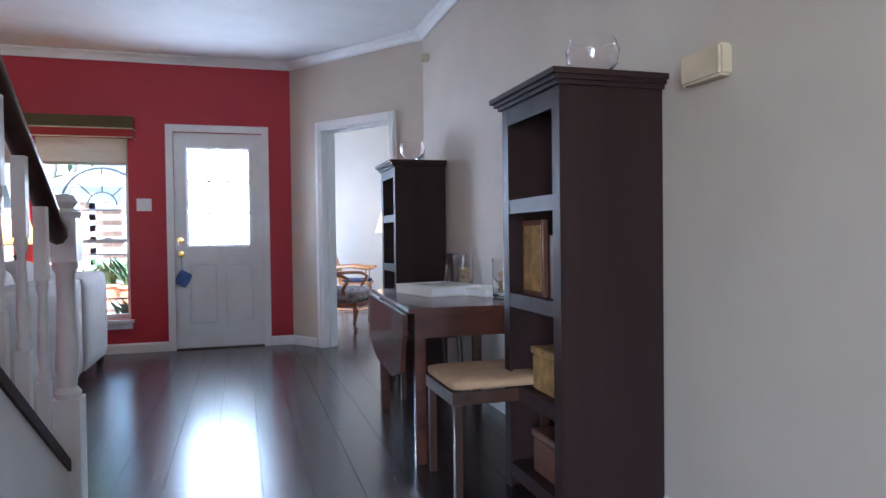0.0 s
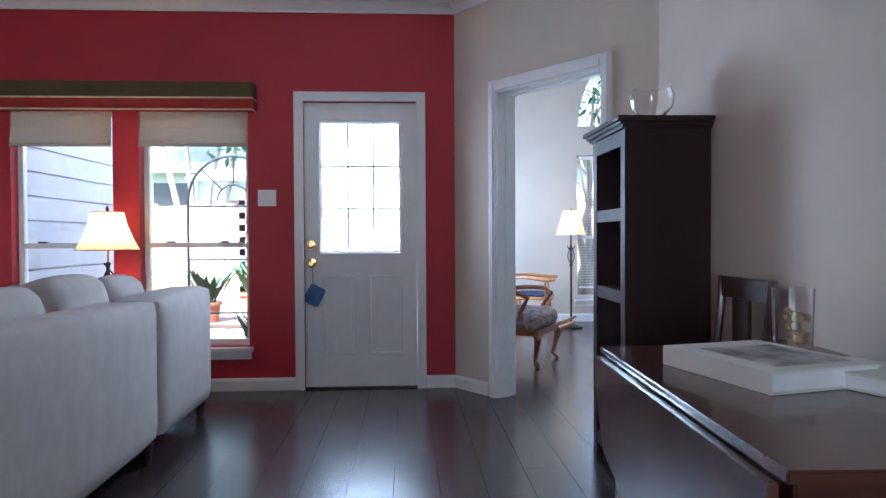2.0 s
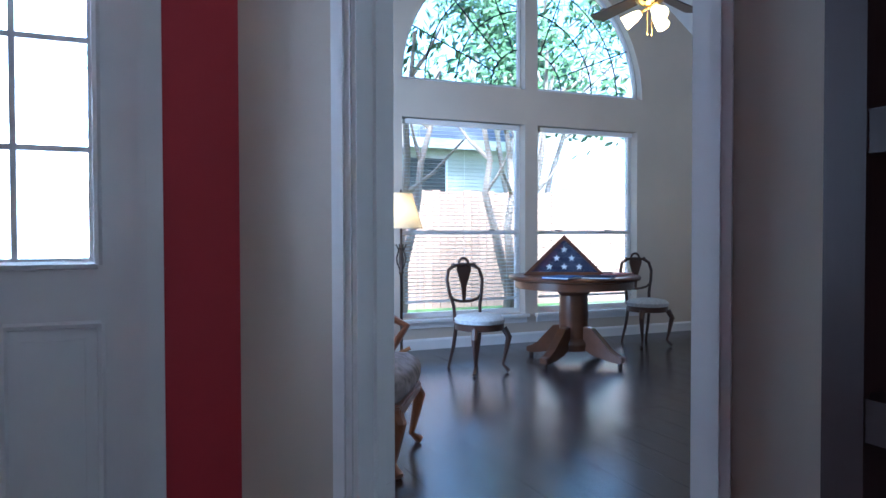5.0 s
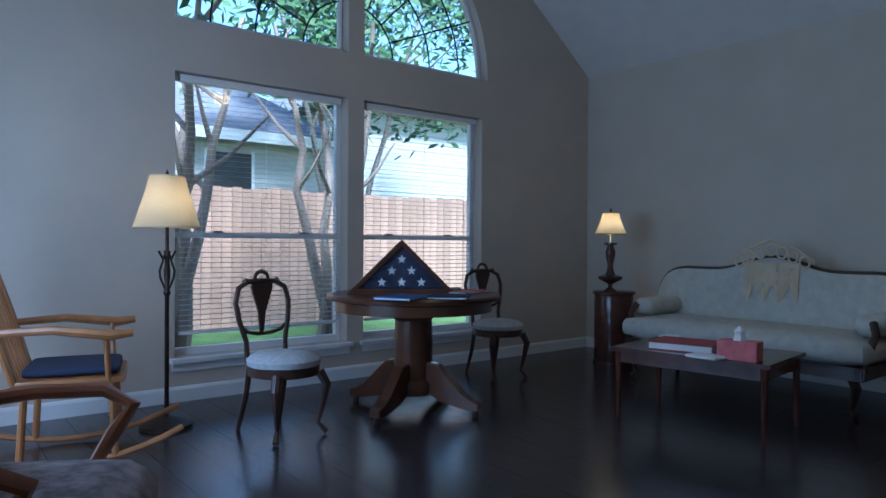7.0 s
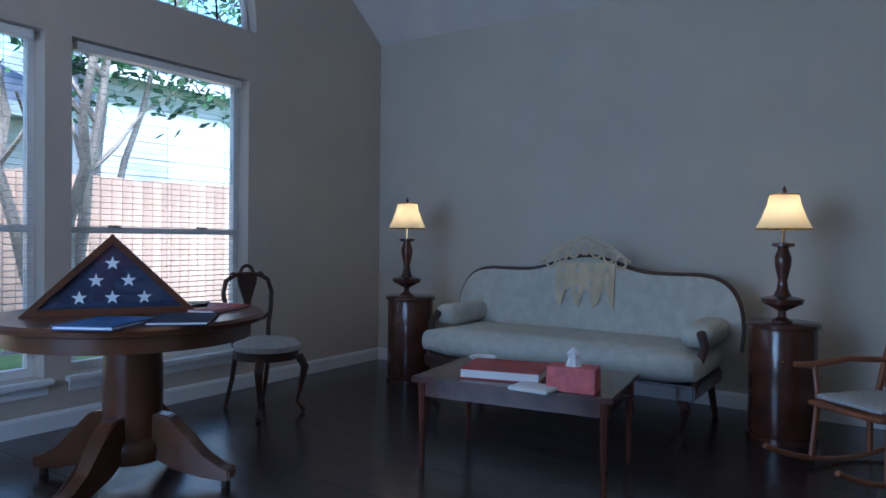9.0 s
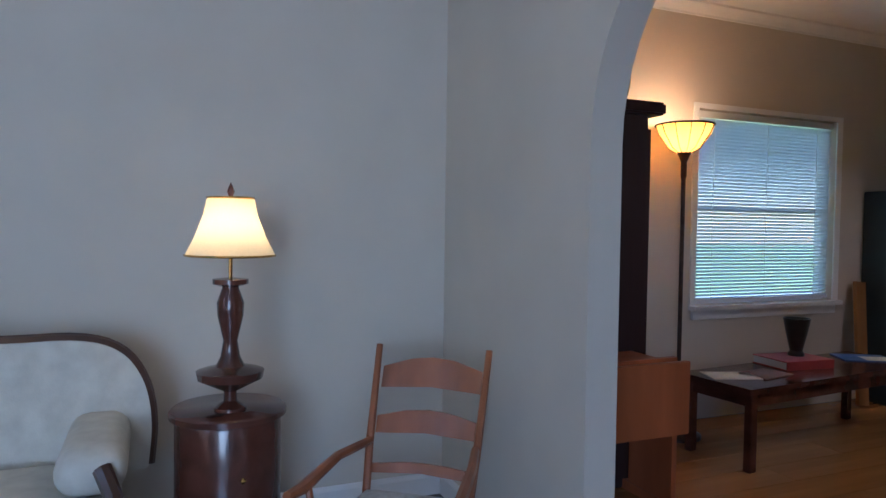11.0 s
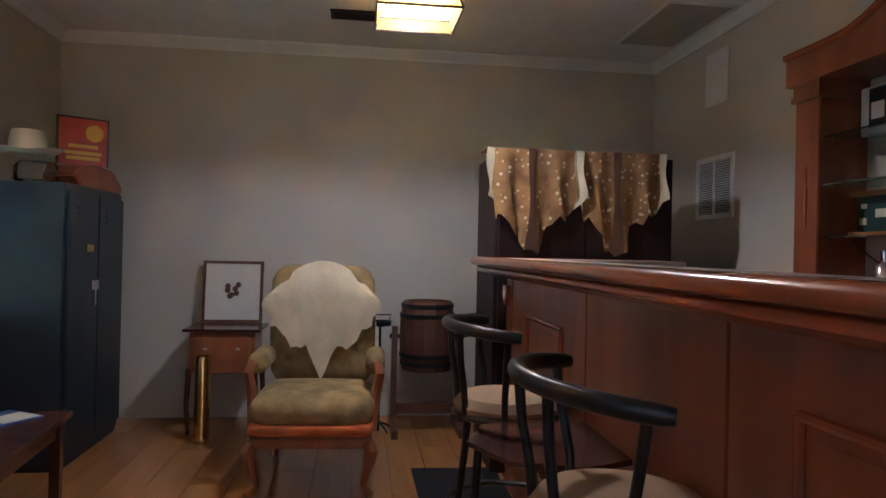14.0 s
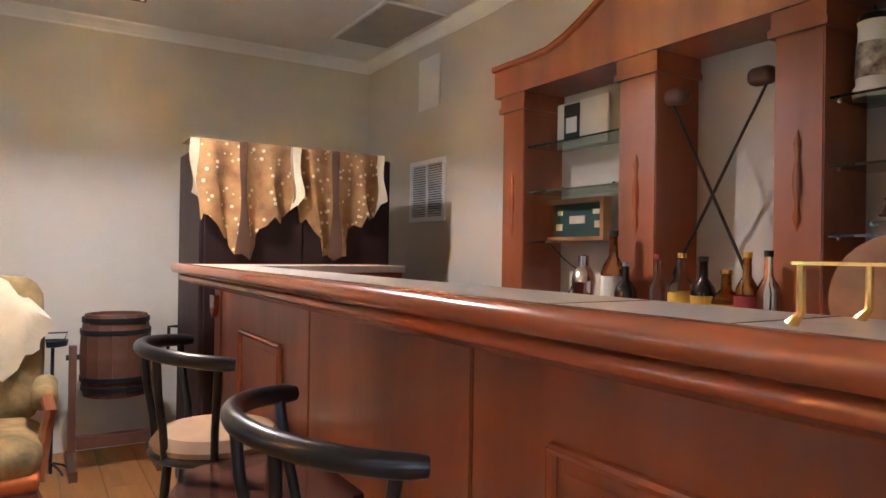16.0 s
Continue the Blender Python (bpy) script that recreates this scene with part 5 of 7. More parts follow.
def hat(at, turn, tilt, material, label, crown_h=0.12):
    h = thing("hat", label, "hat", at)
    h.matrix_basis = pose(*at, tilt, 0, turn)
    part("crown", lathed([(0.095, 0.0), (0.092, crown_h * 0.6), (0.08, crown_h), (0.04, crown_h * 0.92), (0.0001, crown_h * 0.86)], seg=24, squash=1.15), material, h)
    bm = bmesh.new()
    rings = []
    for r, z in ((0.094, 0.004), (0.13, 0.0), (0.17, 0.012)):
        rings.append([bm.verts.new((r * math.cos(k * math.tau / 28), 1.15 * r * math.sin(k * math.tau / 28), z + (r - 0.09) * 0.35 * abs(math.cos(k * math.tau / 28)))) for k in range(28)])
    for a, b in zip(rings, rings[1:]):
        for k in range(28):
            bm.faces.new((a[k], a[(k + 1) % 28], b[(k + 1) % 28], b[k]))
    part("brim", bm, material, h)
    part("band", lathed([(0.0965, 0.003), (0.0965, 0.025)], seg=24, squash=1.15, cap=False), BRN, h)


hat((6.0, 5.2, 1.93), 40, 70, STRAW, "tan straw cowboy hat leaning on the cupboard")

# old school desk
sd = thing("school_desk", "old honey wooden school desk with open seat", "desk", (5.41, 5.1, 0))
sd.scale = (0.9, 0.85, 0.88)
part("back_panel", boxes(((0, 0, 0.4), (0.03, 0.62, 0.75))), CHERRY, sd, smooth=False, bevel=0.004)
part("desk_top", boxes(((0.031, 0.02, 0.7), (0.42, 0.6, 0.73))), CHERRY, sd, smooth=False, bevel=0.004)
part("book_shelf", boxes(((0.031, 0.02, 0.55), (0.4, 0.6, 0.565))), CHERRY, sd, smooth=False)
for y in (0.03, 0.56):
    part("side", boxes(((0.05, y, 0.05), (0.36, y + 0.03, 0.699))), CHERRY, sd, smooth=False)
    part("foot", boxes(((-0.02, y - 0.005, 0), (0.42, y + 0.035, 0.049))), CHERRY, sd, smooth=False)
part("pencil_rail", boxes(((0.06, 0.03, 0.731), (0.09, 0.59, 0.76))), CHERRY, sd, smooth=False)

# long bench table under the window
be = thing("bench_table", "long low dark wooden bench under the window", "bench", (5.79, 2.94, 0), 5)
be.scale = (0.85, 1, 1)
part("top", boxes(((0, 0, 0.4), (0.55, 1.55, 0.43))), MAHOG, be, smooth=False, bevel=0.005)
part("apron", boxes(((0.04, 0.05, 0.33), (0.51, 0.07, 0.399)), ((0.04, 1.48, 0.33), (0.51, 1.5, 0.399)), ((0.04, 0.07, 0.33), (0.06, 1.48, 0.399)), ((0.49, 0.07, 0.33), (0.51, 1.48, 0.399))), MAHOG, be, smooth=False)
for x in (0.03, 0.47):
    for y in (0.04, 1.46):
        part("leg", boxes(((x, y, 0), (x + 0.05, y + 0.05, 0.399))), MAHOG, be, smooth=False, bevel=0.004)
bg = thing("large_book", "thick book under the vase on the bench", "book", (6.03, 3.75, 0.431), 85)
part("cover", boxes(((-0.17, -0.13, 0), (0.17, 0.13, 0.005)), ((-0.17, -0.13, 0.045), (0.17, 0.13, 0.05)), ((-0.17, 0.125, 0.005), (0.17, 0.13, 0.045))), REDB, bg, smooth=False)
part("pages", boxes(((-0.165, -0.125, 0.0055), (0.165, 0.124, 0.0445))), WHITEP, bg, smooth=False)
vs_ = thing("metal_vase", "dark flared metal vase on the book", "vase", (6.05, 3.7, 0.482))
part("vase", lathed([(0.045, 0), (0.045, 0.012), (0.035, 0.03), (0.06, 0.14), (0.075, 0.22), (0.07, 0.22), (0.055, 0.14), (0.03, 0.035)], seg=24), STOOLM, vs_)
mg = thing("magazine", "blue magazine lying on the bench", "magazine", (6.03, 3.14, 0.431), 60)
part("cover", boxes(((-0.15, -0.11, 0), (0.15, 0.11, 0.006))), BLUE, mg, smooth=False)
part("photo", boxes(((-0.14, -0.03, 0.0062), (0.02, 0.1, 0.0072))), PAPER, mg, smooth=False)
for (x, y, a, m) in ((5.93, 4.33, 70, PAPER), (5.9, 4.12, 100, BRN)):
    pm_ = thing("leaflet", "paper leaflet lying on the bench", "leaflet", (x, y, 0.431), a)
    part("sheet", boxes(((-0.13, -0.09, 0), (0.13, 0.09, 0.005))), m, pm_, smooth=False)
pl = thing("wood_plank", "pale wooden plank leaning beside the locker", "plank", (6.36, 2.66, 0))
bm = bmesh.new()
bx(bm, (-0.015, -0.05, 0.01), (0.01, 0.05, 0.87), pose(0, 0, 0, 6, 8, 0))
part("board", bm, OAK, pl, smooth=False)

# locker
lk = thing("metal_locker", "dark green enamel double-door metal locker", "locker", (6.03, 1.64, 0))
part("body", boxes(((0, 0, 0.03), (0.5, 0.84, 1.5))), LOCKER, lk, smooth=False, bevel=0.006)
for a, b in ((0.015, 0.412), (0.428, 0.825)):
    dr_ = part("door", boxes(((-0.018, a, 0.08), (-0.002, b, 1.46))), LOCKER, lk, smooth=False, bevel=0.004)
    for k in range(3):
        part("louvre", boxes(((-0.023, a + 0.1, 1.3 + k * 0.035), (-0.018, b - 0.1, 1.312 + k * 0.035))), LOCKER, dr_, smooth=False)
part("door_handle", boxes(((-0.04, 0.5, 0.84), (-0.019, 0.52, 0.98)), ((-0.045, 0.48, 0.93), (-0.03, 0.58, 0.98))), CHROME, lk, "worn chrome lever handle", smooth=False)
part("number_plate", boxes(((-0.022, 0.5, 1.14), (-0.0185, 0.6, 1.18))), BRASS, lk, smooth=False)
part("plinth", boxes(((0.01, 0.01, 0), (0.49, 0.83, 0.029))), LOCKER, lk, smooth=False)
hat((6.27, 2.36, 1.645), 20, 0, mat("cream_felt", (0.62, 0.58, 0.48), 0.9), "cream felt western hat on the locker", 0.13)
gl = thing("glass_dome", "smoky glass jar holding up the hat", "jar", (6.25, 2.3, 1.501))
part("jar", lathed([(0.1, 0), (0.11, 0.02), (0.11, 0.09), (0.09, 0.115), (0.085, 0.115), (0.1, 0.02)], seg=24), GLASS, gl)
wb_ = thing("wooden_sled", "curved red-brown wooden trug on the locker", "trug", (6.13, 2.0, 1.501))
wb_.scale = (1, 1.25, 1.1)
bm = bmesh.new()
prism(bm, [(-0.3, 0.0), (0.2, 0.0), (0.26, 0.05), (0.2, 0.1), (0.0, 0.13), (-0.2, 0.12), (-0.32, 0.04)], lambda u, v, k: (-0.09 + 0.18 * k, u, v))
part("body", bm, CHERRY, wb_, smooth=False, bevel=0.01)
tn = thing("tin_sign", "framed red and yellow advertising tin", "sign", (6.14, 1.98, 1.645), 215)
part("board", boxes(((-0.13, 0, 0), (0.13, 0.02, 0.27))), mat("red_tin", (0.45, 0.05, 0.03), 0.4, var=0.3, scale=12), tn, smooth=False)
part("frame", boxes(((-0.14, -0.004, -0.001), (-0.13, 0.022, 0.28)), ((0.13, -0.004, -0.001), (0.14, 0.022, 0.28)), ((-0.13, -0.004, 0.27), (0.13, 0.022, 0.28))), BLACK, tn, smooth=False)
YEL = mat("yellow_print", (0.7, 0.42, 0.05), 0.5)
part("disc", lathed([(0.05, 0), (0.05, 0.003)], (0, 0, 0), 20), YEL, tn).matrix_basis = pose(0.06, -0.001, 0.19, 90, 0, 0)
for z, w in ((0.06, 0.2), (0.1, 0.16), (0.03, 0.18)):
    part("print_bar", boxes(((-w / 2, -0.003, z), (w / 2, -0.0005, z + 0.02))), YEL, tn, smooth=False)

# sewing table, picture, brass shell
sw_ = thing("sewing_table", "small mahogany sewing table with drawer", "side table", (5.36, 1.62, 0))
sw_.scale = (1, 1, 0.925)
part("top", boxes(((-0.24, -0.2, 0.7), (0.24, 0.2, 0.72))), MAHOG, sw_, smooth=False, bevel=0.005)
part("body", boxes(((-0.2, -0.17, 0.42), (0.2, 0.17, 0.699))), HONEYW, sw_, smooth=False, bevel=0.004)
dd = part("drawer", boxes(((-0.17, 0.17, 0.5), (0.17, 0.185, 0.66))), HONEYW, sw_, smooth=False, bevel=0.003)
for x in (-0.1, 0.1):
    part("knob", lathed([(0.012, 0), (0.014, 0.01), (0.0001, 0.016)], (x, 0.195, 0.58), 10), WHITEP, dd)
for x in (-0.2, 0.2):
    for y in (-0.16, 0.16):
        part("leg", tubes(([(x, y, 0.45), (x * 1.06, y * 1.06, 0.2), (x, y, 0.0)], [0.02, 0.016, 0.012]), seg=8), MAHOG, sw_)
pc = thing("framed_picture", "small botanical print in a thin gold frame", "picture", (5.365, 1.44, 0.668))
pc.matrix_basis = pose(5.365, 1.44, 0.668, 6, 0, 0)
part("frame", boxes(((-0.2, 0, 0), (-0.18, 0.018, 0.42)), ((0.18, 0, 0), (0.2, 0.018, 0.42)), ((-0.18, 0, 0), (0.18, 0.018, 0.02)), ((-0.18, 0, 0.4), (0.18, 0.018, 0.42))), BRN, pc, smooth=False)
part("mount", boxes(((-0.18, 0.002, 0.02), (0.18, 0.01, 0.4))), PAPER, pc, smooth=False)
bm = bmesh.new()
for k in range(7):
    lathe(bm, [(0.02, 0.0), (0.0001, 0.002)], (0.035 * math.cos(k), 0.04 * math.sin(k * 1.7), 0), 8)
pr_ = part("botanical_print", bm, BRN, pc)
pr_.matrix_basis = pose(0, 0.012, 0.22, -90, 0, 0)
bs = thing("brass_shell", "tall brass shell case standing on the floor", "shell case", (5.44, 1.95, 0))
part("case", lathed([(0.055, 0), (0.055, 0.015), (0.048, 0.02), (0.046, 0.5), (0.04, 0.52), (0.036, 0.52), (0.036, 0.4)], seg=24), BRASS, bs)

# gold armchair with hide
ga = thing("gold_armchair", "worn gold velvet armchair with carved wooden arms", "armchair", (4.715, 2.45, 0), 178)
ga.scale = (1.03, 1, 1.08)
part("seat", pillows(((-0.28, -0.5, 0.3), (0.28, 0.05, 0.44), 0.06), puff=0.015), GOLDV, ga)
part("seat_front", pillows(((-0.285, -0.52, 0.27), (0.285, -0.2, 0.33), 0.025)), RUST, ga)
part("backrest", pillows(((-0.27, 0.06, 0.4), (0.27, 0.2, 1.0), 0.07), puff=0.015), GOLDV, ga)
part("seat_rail", boxes(((-0.28, -0.5, 0.22), (0.28, 0.12, 0.27))), HONEYW, ga, smooth=False, bevel=0.008)
for s in (-1, 1):
    p, r = cabriole(0.25 * s, -0.46, 0.26, s, -1, 0.026)
    part("leg", tubes((p, r), seg=8), HONEYW, ga)
    part("leg", tubes(([(0.24 * s, 0.1, 0.25), (0.25 * s, 0.2, 0.0)], [0.024, 0.016]), seg=8), HONEYW, ga)
    part("arm_pad", pillows(((0.29 * s - 0.05, -0.25, 0.5), (0.29 * s + 0.05, 0.1, 0.6), 0.045)), GOLDV, ga)
    part("arm_post", tubes(([(0.3 * s, -0.27, 0.56), (0.315 * s, -0.31, 0.52), (0.3 * s, -0.29, 0.44), (0.28 * s, -0.36, 0.27)], 0.024), seg=8), HONEYW, ga)
hi = thing("hide_throw", "cream animal hide draped over the armchair back", "hide", (4.715, 2.45, 0), 178)
hi.scale = (1.03, 1, 1.08)
bm = bmesh.new()
cols = []
nI = 20
for i in range(nI + 1):
    u = -1 + 2 * i / nI
    col = []
    low = 0.56 + 0.14 * abs(u) ** 1.5 + 0.025 * math.sin(i * 1.1) + 0.01 * math.sin(i * 2.9) - 0.1 * math.exp(-((u) / 0.18) ** 2)
    topz = 1.035 - 0.16 * u * u
    for j in range(9):
        k = j / 8
        z = topz + (low - topz) * k
        col.append(bm.verts.new((0.31 * u * (0.86 + 0.16 * math.sin(math.pi * min(1, k * 1.3))), 0.08 - 0.06 * min(1, k * 4) + 0.007 * math.sin(i * 0.9 + j * 0.5) + 0.004 * math.sin(i * 2.3 - j * 0.8), z)))
    back = [bm.verts.new((0.3 * u * 0.9, 0.225, topz - 0.05)), bm.verts.new((0.3 * u, 0.235, topz - 0.3 + 0.03 * math.sin(i)))]
    cols.append(back[::-1] + col)
for a, b in zip(cols, cols[1:]):
    for j in range(len(a) - 1):
        bm.faces.new((a[j], b[j], b[j + 1], a[j + 1]))
part("hide", bm, HIDEW, hi)

# smoker's stand and barrel churn
ss = thing("smoking_stand", "thin black iron ashtray stand", "stand", (4.37, 1.73, 0))
part("pole", tubes(([(0, 0, 0), (0, 0, 0.68)], 0.009), seg=8), IRON, ss)
for k in range(4):
    a = k * math.pi / 2 + 0.6
    part("foot", tubes(([(0, 0, 0.06), (0.07 * math.cos(a), 0.07 * math.sin(a), 0.03), (0.1 * math.cos(a), 0.1 * math.sin(a), 0.006)], 0.007), seg=6), IRON, ss)
part("tray", lathed([(0.02, 0.68), (0.07, 0.69), (0.075, 0.72), (0.065, 0.72), (0.05, 0.7)], seg=20), IRON, ss)
part("handle", tubes(([(0.05, 0, 0.71), (0.07, 0, 0.76), (-0.07, 0, 0.76), (-0.05, 0, 0.71)], 0.005), seg=6), IRON, ss)
bq = thing("barrel_churn", "wooden barrel churn hung in a trestle frame", "barrel churn", (4.06, 1.73, 0))
bq.scale = (0.95, 1, 1.07)
me = None
for k in range(16):
    a = k * math.tau / 16
    if me is None:
        bm = bmesh.new()
        rows_ = []
        for z, r in ((0, 0.17), (0.1, 0.185), (0.2, 0.19), (0.32, 0.185), (0.42, 0.165)):
            w = r * math.tan(math.pi / 16) - 0.0008
            rows_.append([bm.verts.new((r, -w, z)), bm.verts.new((r, w, z)), bm.verts.new((r - 0.018, w * 0.9, z)), bm.verts.new((r - 0.018, -w * 0.9, z))])
        for p_, q_ in zip(rows_, rows_[1:]):
            for j in range(4):
                bm.faces.new((p_[j], p_[(j + 1) % 4], q_[(j + 1) % 4], q_[j]))
        bm.faces.new(rows_[0])
        bm.faces.new(rows_[-1])
        o = link("stave", bm, BRN)
        me = o.data
    else:
        o = new("stave", me)
    o.matrix_basis = Matrix.Translation((0, 0, 0.38)) @ Matrix.Rotation(a, 4, "Z")
    o.parent = bq
part("head", lathed([(0.15, 0.4), (0.15, 0.42)], seg=24), BRN, bq)
part("head", lathed([(0.148, 0.77), (0.148, 0.785)], seg=24), BRN, bq)
for z, r in ((0.41, 0.182), (0.46, 0.19), (0.7, 0.189), (0.76, 0.18)):
    part("hoop", lathed([(r, z), (r + 0.003, z), (r + 0.003, z + 0.025), (r, z + 0.025)], seg=28, cap=False), IRON, bq)
for s in (-1, 1):
    part("upright", boxes(((0.225 * s - 0.02, -0.03, 0.1), (0.225 * s + 0.02, 0.03, 0.64))), BRN, bq, smooth=False)
    part("foot", boxes(((0.225 * s - 0.022, -0.22, 0), (0.225 * s + 0.022, 0.22, 0.05))), BRN, bq, smooth=False)
    part("pivot", tubes(([(0.18 * s, 0, 0.58), (0.26 * s, 0, 0.58)], 0.014), seg=8), IRON, bq)
part("stretcher", boxes(((-0.203, -0.03, 0.11), (0.203, 0.03, 0.17))), BRN, bq, smooth=False)
part("crank", tubes(([(-0.26, 0, 0.58), (-0.29, 0, 0.58), (-0.29, 0.02, 0.72), (-0.36, 0.02, 0.72)], 0.01), seg=8), IRON, bq)

# dark cabinet with spotted hides
kc = thing("dark_cabinet", "dark brown wooden cabinet behind the bar", "cabinet", (2.8, 2.1, 0))
part("body", boxes(((0, 0, 0), (1.0, 0.52, 1.72))), DARKWOOD, kc, smooth=False, bevel=0.005)
part("door", boxes(((0.02, 0.521, 0.08), (0.495, 0.54, 1.68))), DARKWOOD, kc, smooth=False, bevel=0.004)
part("door", boxes(((0.505, 0.521, 0.08), (0.98, 0.54, 1.68))), DARKWOOD, kc, smooth=False, bevel=0.004)
SPOT = mat("spotted_deer_hide", (0.23, 0.11, 0.04), 0.9, var=0.3, scale=9, bump=0.2, c2=(0.4, 0.22, 0.08))
nt, lt = SPOT.node_tree.nodes, SPOT.node_tree.links
vo = nt.new("ShaderNodeTexVoronoi")
vo.inputs["Scale"].default_value = 26
tco = nt.new("ShaderNodeTexCoord")
lt.new(tco.outputs["Object"], vo.inputs["Vector"])
rp = nt.new("ShaderNodeValToRGB")
rp.color_ramp.elements[0].position, rp.color_ramp.elements[1].position = 0.2, 0.27
rp.color_ramp.elements[0].color, rp.color_ramp.elements[1].color = (1, 1, 1, 1), (0, 0, 0, 1)
lt.new(vo.outputs["Distance"], rp.inputs[0])
mx = nt.new("ShaderNodeMix")
mx.data_type = "RGBA"
bs_ = nt["Principled BSDF"]
old = bs_.inputs["Base Color"].links[0].from_socket
lt.new(rp.outputs[0], mx.inputs[0])
lt.new(old, mx.inputs[6])
mx.inputs[7].default_value = (0.62, 0.48, 0.3, 1)
lt.new(mx.outputs[2], bs_.inputs["Base Color"])
DKSTRIPE = mat("dark_hide_stripe", (0.08, 0.035, 0.015), 0.9, var=0.3, bump=0.2)


def deer_hide(x0, x1, y, seed):
    rng = random.Random(seed)
    h = thing("deer_hide", "spotted axis deer hide hung over the cabinet", "hide", group="spotted deer hides")
    n, mrow = 26, 10
    edge = [0.34 + 0.22 * math.exp(-(((i / n) - 0.55) / 0.2) ** 2) + rng.uniform(-0.03, 0.03) - (0.08 if i in (0, 1, n - 1, n) else 0) for i in range(n + 1)]
    def sheet(bm, i0, i1, off):
        cols = []
        for i in range(i0, i1 + 1):
            u = i / n
            x = x0 + (x1 - x0) * u
            col = [bm.verts.new((x, y - 0.2, 1.735 + off))]
            for j in range(mrow + 1):
                k = j / mrow
                col.append(bm.verts.new((x + 0.02 * math.sin(k * 5 + i) * k, y + 0.012 + 0.014 * math.sin(i * 0.9 + seed) * (0.3 + k) + off, 1.74 - edge[i] * k)))
            cols.append(col)
        for a, b in zip(cols, cols[1:]):
            for j in range(len(a) - 1):
                bm.faces.new((a[j], b[j], b[j + 1], a[j + 1]))
    bm = bmesh.new()
    sheet(bm, 0, n, 0)
    part("hide", bm, SPOT, h)
    bm = bmesh.new()
    sheet(bm, 13, 15, 0.004)
    part("back_stripe", bm, DKSTRIPE, h, "dark dorsal stripe")
    bm = bmesh.new()
    sheet(bm, 0, 2, 0.005)
    part("pale_edge", bm, HIDEW, h, "cream belly edge")
    bm = bmesh.new()
    sheet(bm, n - 2, n, 0.005)
    part("pale_edge", bm, HIDEW, h, "cream belly edge")


deer_hide(2.86, 3.38, 2.655, 3)
deer_hide(3.33, 3.86, 2.665, 8)

# wall vents
vt = thing("return_vent", "white louvred return air vent on the wall", "vent", (BW, 2.01, 1.42))
part("frame", boxes(((0.001, 0, 0), (0.012, 0.03, 0.39)), ((0.001, 0.41, 0), (0.012, 0.44, 0.39)), ((0.001, 0.03, 0), (0.012, 0.41, 0.03)), ((0.001, 0.03, 0.36), (0.012, 0.41, 0.39)), ((0.001, 0.21, 0.03), (0.012, 0.23, 0.36))), TRIM, vt, smooth=False)
part("backing", boxes(((0.0005, 0.03, 0.03), (0.002, 0.41, 0.36))), BLACK, vt, smooth=False)
for k in range(22):
    bm = bmesh.new()
    for a, b in ((0.03, 0.21), (0.23, 0.41)):
        v = [bm.verts.new(p) for p in ((0.0025, a, 0.035 + k * 0.015), (0.0025, b, 0.035 + k * 0.015), (0.011, b, 0.044 + k * 0.015), (0.011, a, 0.044 + k * 0.015))]
        bm.faces.new(v)
    part("slat", bm, TRIM, vt, smooth=False)
sk = thing("wall_speaker", "white flush wall speaker near the ceiling", "speaker", (BW, 2.11, 2.13))
part("grille", boxes(((0.001, 0, 0), (0.012, 0.26, 0.33))), CEIL, sk, smooth=False, bevel=0.003)
ah = thing("attic_hatch", "flat plywood attic hatch in the ceiling", "hatch", (BW + 0.08, 1.8, BC))
part("panel", boxes(((0.02, 0.02, -0.01), (0.4, 0.78, -0.001))), mat("hatch_board", (0.42, 0.38, 0.33), 0.85, var=0.08), ah, smooth=False)
part("frame", boxes(((0, 0, -0.014), (0.42, 0.02, -0.001)), ((0, 0.78, -0.014), (0.42, 0.8, -0.001)), ((0, 0.02, -0.014), (0.02, 0.78, -0.001)), ((0.4, 0.02, -0.014), (0.42, 0.78, -0.001))), CEIL, ah, smooth=False)
cv = thing("ceiling_vent", "grey metal ceiling air vent", "vent", (4.36, 1.95, BC))
part("frame", boxes(((0, 0, -0.01), (0.36, 0.02, -0.001)), ((0, 0.14, -0.01), (0.36, 0.16, -0.001)), ((0, 0.02, -0.01), (0.02, 0.14, -0.001)), ((0.34, 0.02, -0.01), (0.36, 0.14, -0.001))), STOOLM, cv, smooth=False)
for k in range(7):
    part("slat", boxes(((0.02, 0.025 + k * 0.016, -0.008), (0.34, 0.033 + k * 0.016, -0.002))), STOOLM, cv, smooth=False)

# leaded ceiling light
cl = thing("art_glass_ceiling_light", "square leaded art glass ceiling light, lit", "ceiling light", (4.28, 3.1, 2.3))
part("canopy", lathed([(0.06, 0.3), (0.06, 0.28), (0.02, 0.26), (0.012, 0.18)], seg=16), BRASS, cl)
bm = bmesh.new()
ang = math.pi / 4
rings = [(0.24, 0.0), (0.17, 0.1), (0.06, 0.19)]
lathe(bm, rings, seg=4, cap=False, turn=ang)
gp = part("shade", bm, ART, cl, "cream and amber leaded glass", smooth=False)
bm = bmesh.new()
lathe(bm, [(0.262, -0.055), (0.24, 0.0)], seg=4, cap=False, turn=ang)
part("amber_border", bm, AMBER, gp, "amber glass border", smooth=False)
